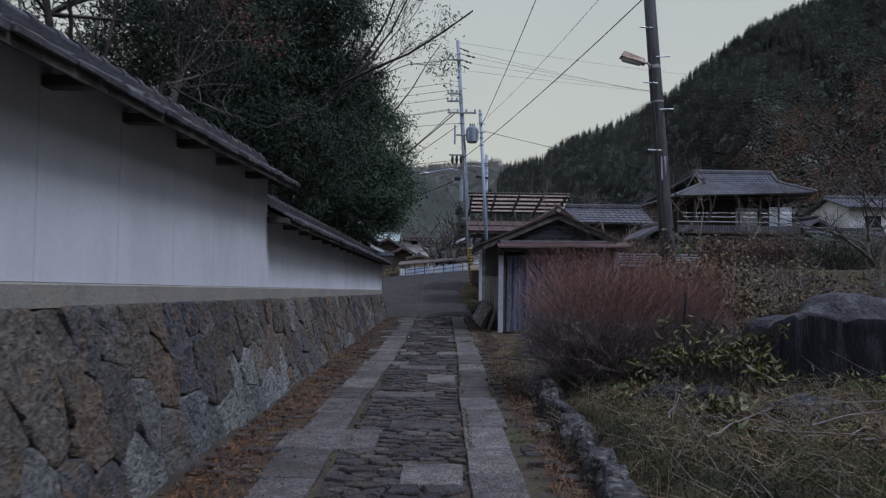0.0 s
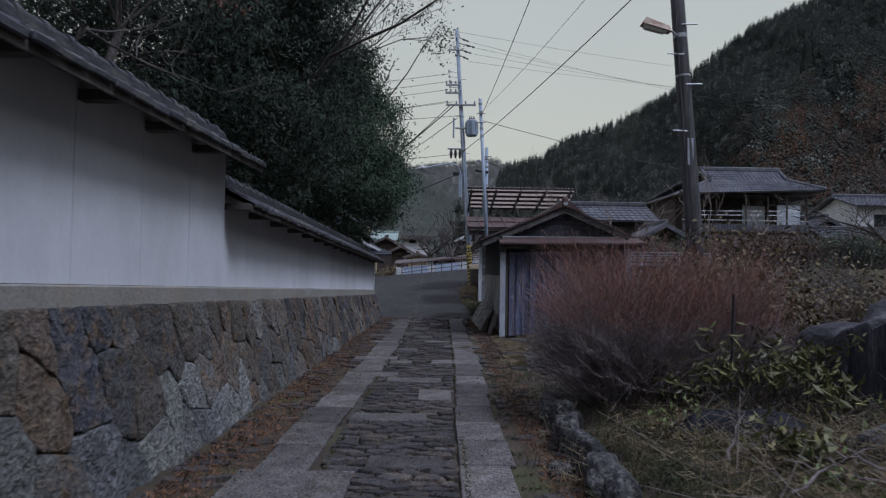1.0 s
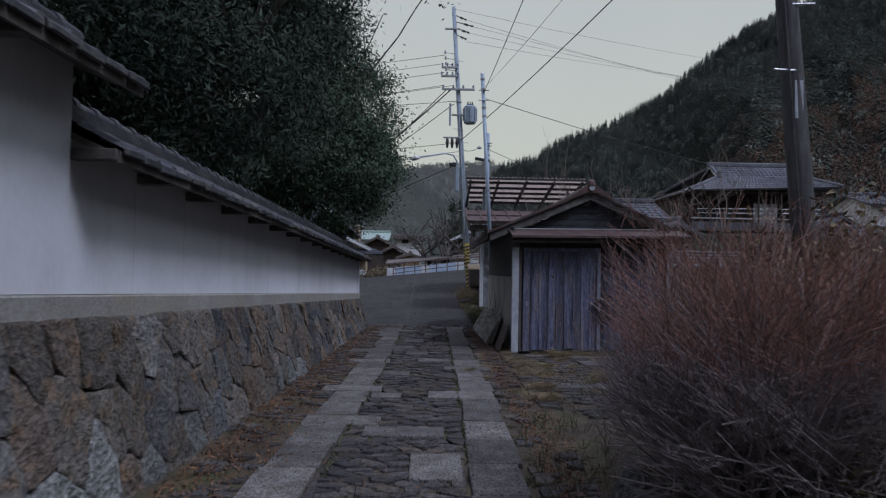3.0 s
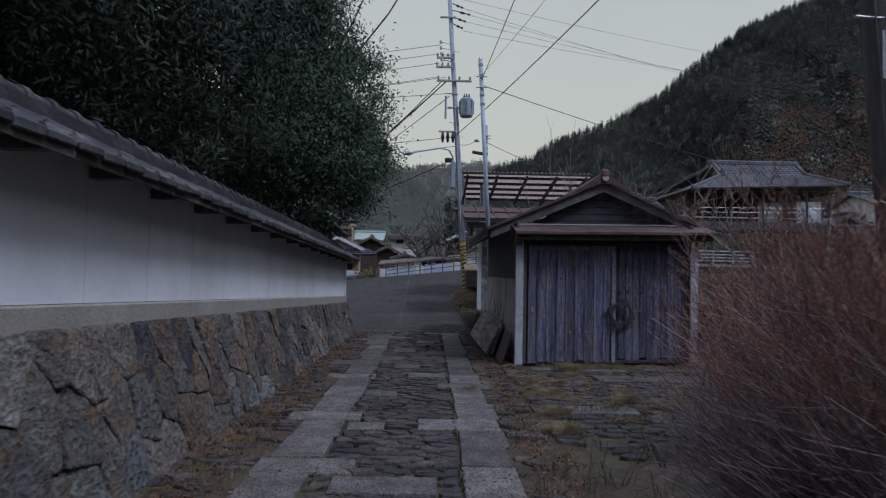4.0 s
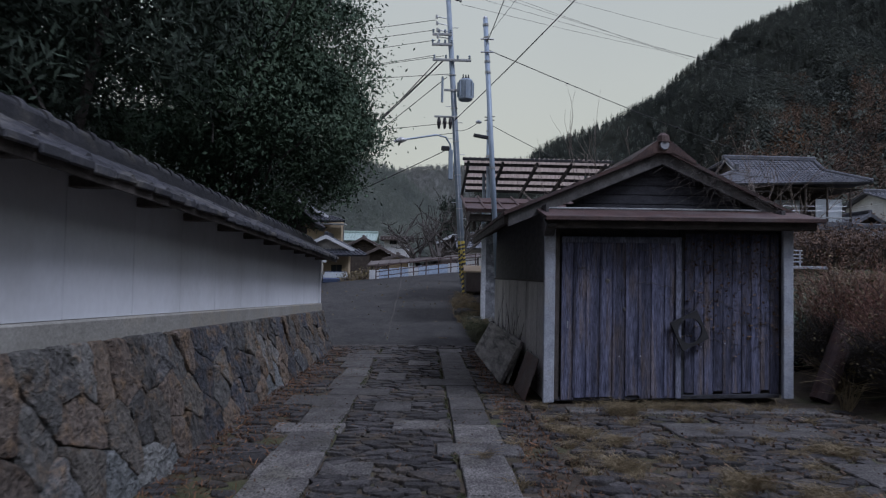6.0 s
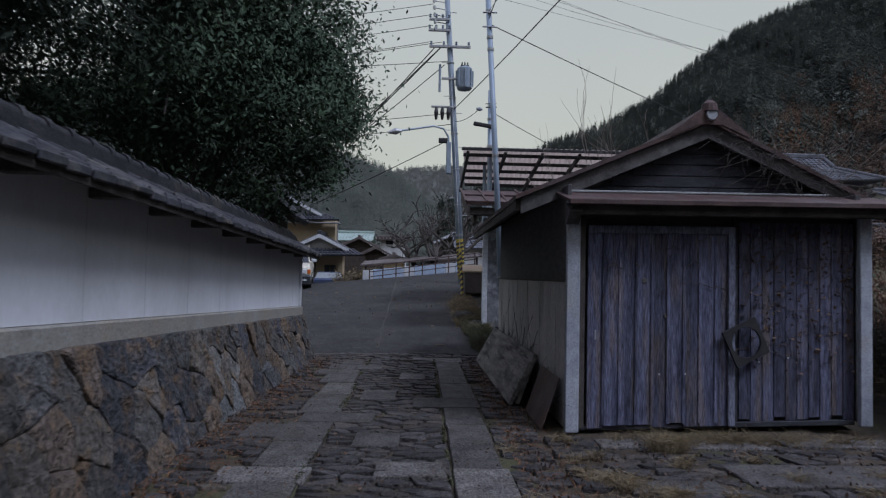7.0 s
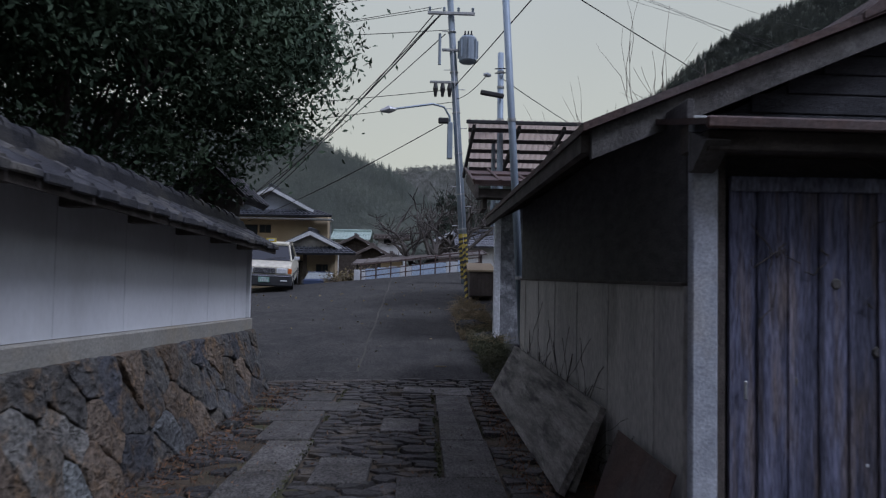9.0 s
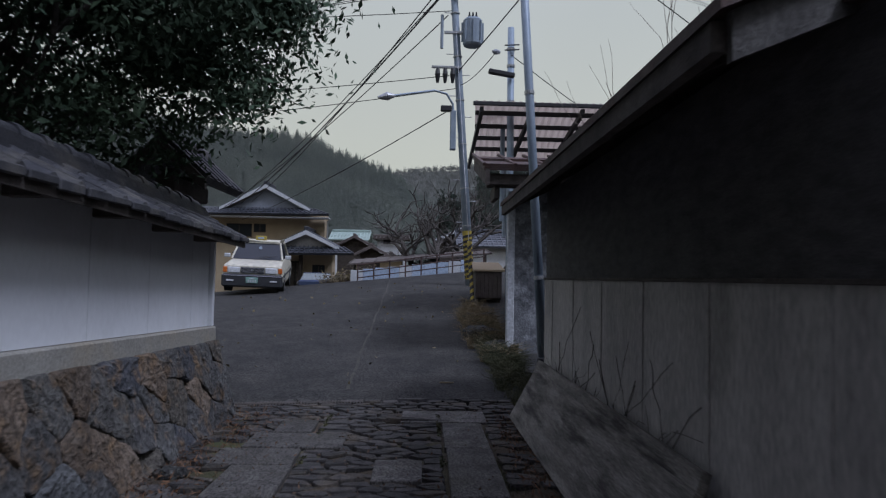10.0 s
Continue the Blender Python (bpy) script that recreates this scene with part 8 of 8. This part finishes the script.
for i, poly in enumerate(cells(pts2, (4.9, -0.1), (16, 1.42), 2)):
    if poly:
        part("terrace_stone", rough_stone(poly, lambda a, b, o: (a, 27.04 - o, b), 0.06, 0.02, i * 2.1, 10, 0.03), M_ROCK, rw)

paving = tagged(new("lane_paving"), "lane paved with granite wheel slabs and dark irregular cobbles", "pavement", kind="structure")
rp_ = random.Random(15)


def slab(x0, x1, y0, y1):
    t = rp_.uniform(-0.004, 0.004)
    j = [rp_.uniform(-0.008, 0.008) for _ in range(4)]
    z = -0.024 + t
    g = 0.006
    b = 0.008
    o = [(x0 + g + j[0], y0 + g), (x1 - g + j[1], y0 + g), (x1 - g + j[2], y1 - g), (x0 + g + j[3], y1 - g)]
    c = Vector(((x0 + x1) / 2, (y0 + y1) / 2))
    ins = []
    for p in o:
        ins.append((p[0] - math.copysign(b, p[0] - c.x), p[1] - math.copysign(b, p[1] - c.y)))
    vs = [(*p, -0.1) for p in o] + [(*p, z - b) for p in o] + [(*p, z) for p in ins]
    fs = [(8, 9, 10, 11)] + [(k, (k + 1) % 4, 4 + (k + 1) % 4, 4 + k) for k in range(4)] + [(4 + k, 4 + (k + 1) % 4, 8 + (k + 1) % 4, 8 + k) for k in range(4)]
    part("slab", MB().add(vs, fs), M_GRANITE, paving)
    blocked.append((x0, x1, y0, y1))


blocked = []
# wheel tracks: joints along the lane, then slabs that reach out of the track
LEFT_Y = [-1.0, -0.2, 0.5, 1.3, 2.0, 2.75, 3.45, 4.2, 4.9, 5.7, 6.4, 7.1, 7.95, 8.28, 8.66, 9.38, 10.07, 10.79, 11.19, 11.86, 12.52, 12.92, 13.78, 14.46, 15.14, 15.52, 16.25, 17.0, 17.45, 18.48, 19.36]
RIGHT_Y = [-1.0, -0.3, 0.5, 1.2, 2.0, 2.7, 3.5, 4.3, 5.1, 5.8, 6.6, 7.35, 8.07, 8.82, 9.55, 10.27, 11.01, 11.6, 12.18, 12.62, 13.4, 14.07, 14.42, 14.79, 15.52, 16.24, 16.99, 17.8, 18.35, 19.43, 20.67, 21.62]
LEFT_OUT = {10.79: (-1.30, -0.53), 12.52: (-1.40, -0.66), 15.14: (-1.41, -0.74), 17.0: (-1.15, -0.41), 5.7: (-1.42, -0.55)}
RIGHT_OUT = {12.18: (-0.09, 0.71), 14.42: (0.12, 0.86), 17.8: (-0.04, 0.71)}
for joints, wide, left in ((LEFT_Y, LEFT_OUT, True), (RIGHT_Y, RIGHT_OUT, False)):
    for a, b in zip(joints[:-1], joints[1:]):
        k = min(max((a - 8) / 4, 0), 1)
        x0, x1 = (-1.33 + 0.12 * k, -0.90 + 0.12 * k) if left else (0.22 + 0.08 * k, 0.64 + 0.07 * k)
        x0, x1 = x0 + rp_.uniform(-0.03, 0.03) * left, x1 + rp_.uniform(-0.03, 0.03) * (not left)
        if a in wide:
            x0, x1 = wide[a]
        slab(x0, x1, a, b)
for q in ((-1.30, -0.84, 19.38, 20.12), (-1.50, -0.86, 20.14, 20.62), (-1.37, -0.54, 20.64, 21.14), (-1.22, -0.88, 21.16, 21.66), (-0.10, 0.76, 21.64, 22.18),
          (-0.65, -0.23, 18.2, 18.85), (-0.25, 0.12, 19.76, 20.3), (-0.53, -0.12, 16.1, 16.6), (-0.29, 0.26, 15.3, 15.68), (-0.76, -0.36, 13.85, 14.2), (-1.55, -1.2, 16.4, 16.95),
          (-0.67, 0.09, 10.36, 10.73), (-0.2, 0.2, 9.13, 9.8), (-0.84, -0.06, 8.05, 8.4), (-0.76, -0.4, 12.15, 12.44), (-0.5, 0.1, 6.5, 6.85), (-0.3, 0.18, 4.8, 5.3),
          (2.4, 3.9, 15.15, 15.7), (1.5, 2.2, 15.0, 15.3), (3.3, 4.1, 13.7, 14.3), (1.5, 2.3, 13.0, 13.4), (1.6, 3.2, 16.2, 16.5), (3.3, 4.6, 16.3, 16.6)):
    slab(*q)


def inside_block(x, y, pad):
    return any(a - pad < x < b + pad and c - pad < y < d + pad for a, b, c, d in blocked)


def lay_cobbles(x0, x1, y0, y1, sx, sy, seed, keep, bare=0.0):
    """Irregular flat stones wider than deep over a rectangle, left out where slabs lie."""
    r = random.Random(seed)
    pts_, gone = [], set()
    ny, nx = int((y1 - y0) / sy), max(2, int((x1 - x0) / sx))
    for j in range(ny):
        for i in range(nx):
            x = x0 + (i + 0.5 + 0.5 * (j % 2) - 0.25 + r.uniform(-0.34, 0.34)) * (x1 - x0) / nx
            y = y0 + (j + 0.5 + r.uniform(-0.34, 0.34)) * sy
            lost = r.random() < bare * (1 if y < 12 else 0.35)
            if y < 22.46 + 0.19 * (x + 2.1) and not inside_block(x, y, 0.015):
                pts_.append((x, y))
                if lost:
                    gone.add((x, y))
    stretch = sy / sx
    out = []
    scaled = [(x * stretch, y) for x, y in pts_]
    # neighbours along the lane only are searched, in strips
    order = sorted(range(len(scaled)), key=lambda k: scaled[k][1])
    res = [None] * len(scaled)
    step = 160
    for s in range(0, len(order), step):
        lo_, hi_ = max(0, s - 40), min(len(order), s + step + 40)
        ids = order[lo_:hi_]
        cs = cells([scaled[k] for k in ids], (x0 * stretch, y0), (x1 * stretch, y1), sy * 4)
        for k, poly in zip(ids[s - lo_:s - lo_ + step], cs[s - lo_:s - lo_ + step]):
            res[k] = poly
    for k, poly in enumerate(res):
        if not poly or pts_[k] in gone:
            continue
        P = [Vector((p[0] / stretch, p[1])) for p in poly]
        c = sum(P, Vector((0, 0))) / len(P)
        ring = []
        for p, q in zip(P, P[1:] + P[:1]):
            for f in (0.1, 0.9):
                w = p.lerp(q, f)
                dirv = w - c
                L = dirv.length
                if L < 0.02:
                    continue
                w = c + dirv * max(0.4, (L - 0.011) / L) * r.uniform(0.88, 1.0)
                for a, b, e, g in blocked:
                    if a - 0.004 < w.x < b + 0.004 and e - 0.004 < w.y < g + 0.004:
                        # step back to the slab's edge
                        for f2 in (0.8, 0.6, 0.4, 0.2):
                            w2 = c.lerp(w, f2)
                            if not (a - 0.004 < w2.x < b + 0.004 and e - 0.004 < w2.y < g + 0.004):
                                break
                        w = w2
                        break
                ring.append(w)
        if len(ring) < 5:
            continue
        zt = -0.033 + r.uniform(-0.010, 0.010)
        tx, ty = r.uniform(-0.05, 0.05), r.uniform(-0.05, 0.05)
        n = len(ring)
        vs = [(p.x, p.y, -0.09) for p in ring]
        vs += [(p.x, p.y, zt - 0.014) for p in ring]
        vs += [(c.x + (p.x - c.x) * 0.92, c.y + (p.y - c.y) * 0.92, zt + tx * (p.x - c.x) + ty * (p.y - c.y)) for p in ring]
        vs.append((c.x, c.y, zt + 0.002))
        fs = [(i, (i + 1) % n, n + (i + 1) % n, n + i) for i in range(n)] + [(n + i, n + (i + 1) % n, 2 * n + (i + 1) % n, 2 * n + i) for i in range(n)] + [(2 * n + i, 2 * n + (i + 1) % n, 3 * n) for i in range(n)]
        if keep and keep[0] < c.y < keep[1]:
            part("cobble", MB().add(vs, fs), M_COBBLE_P, paving)
        else:
            joined.add(vs, fs)


joined = MB()
lay_cobbles(-0.86, 0.29, -1.0, 21.66, 0.21, 0.115, 1, (16.5, 21.7))
lay_cobbles(-1.92, -1.2, -1.0, 21.66, 0.23, 0.125, 2, None, 0.6)
lay_cobbles(0.70, 1.15, -1.0, 21.66, 0.2, 0.13, 3, None, 0.6)
lay_cobbles(-1.95, 1.15, 21.67, 23.15, 0.2, 0.12, 5, (21.6, 23.2))
lay_cobbles(1.15, 4.9, 11.3, 16.6, 0.24, 0.13, 4, None, 0.7)
tagged(part("cobbles", joined, M_COBBLE, paving), "dark irregular cobbles", kind="stuff")
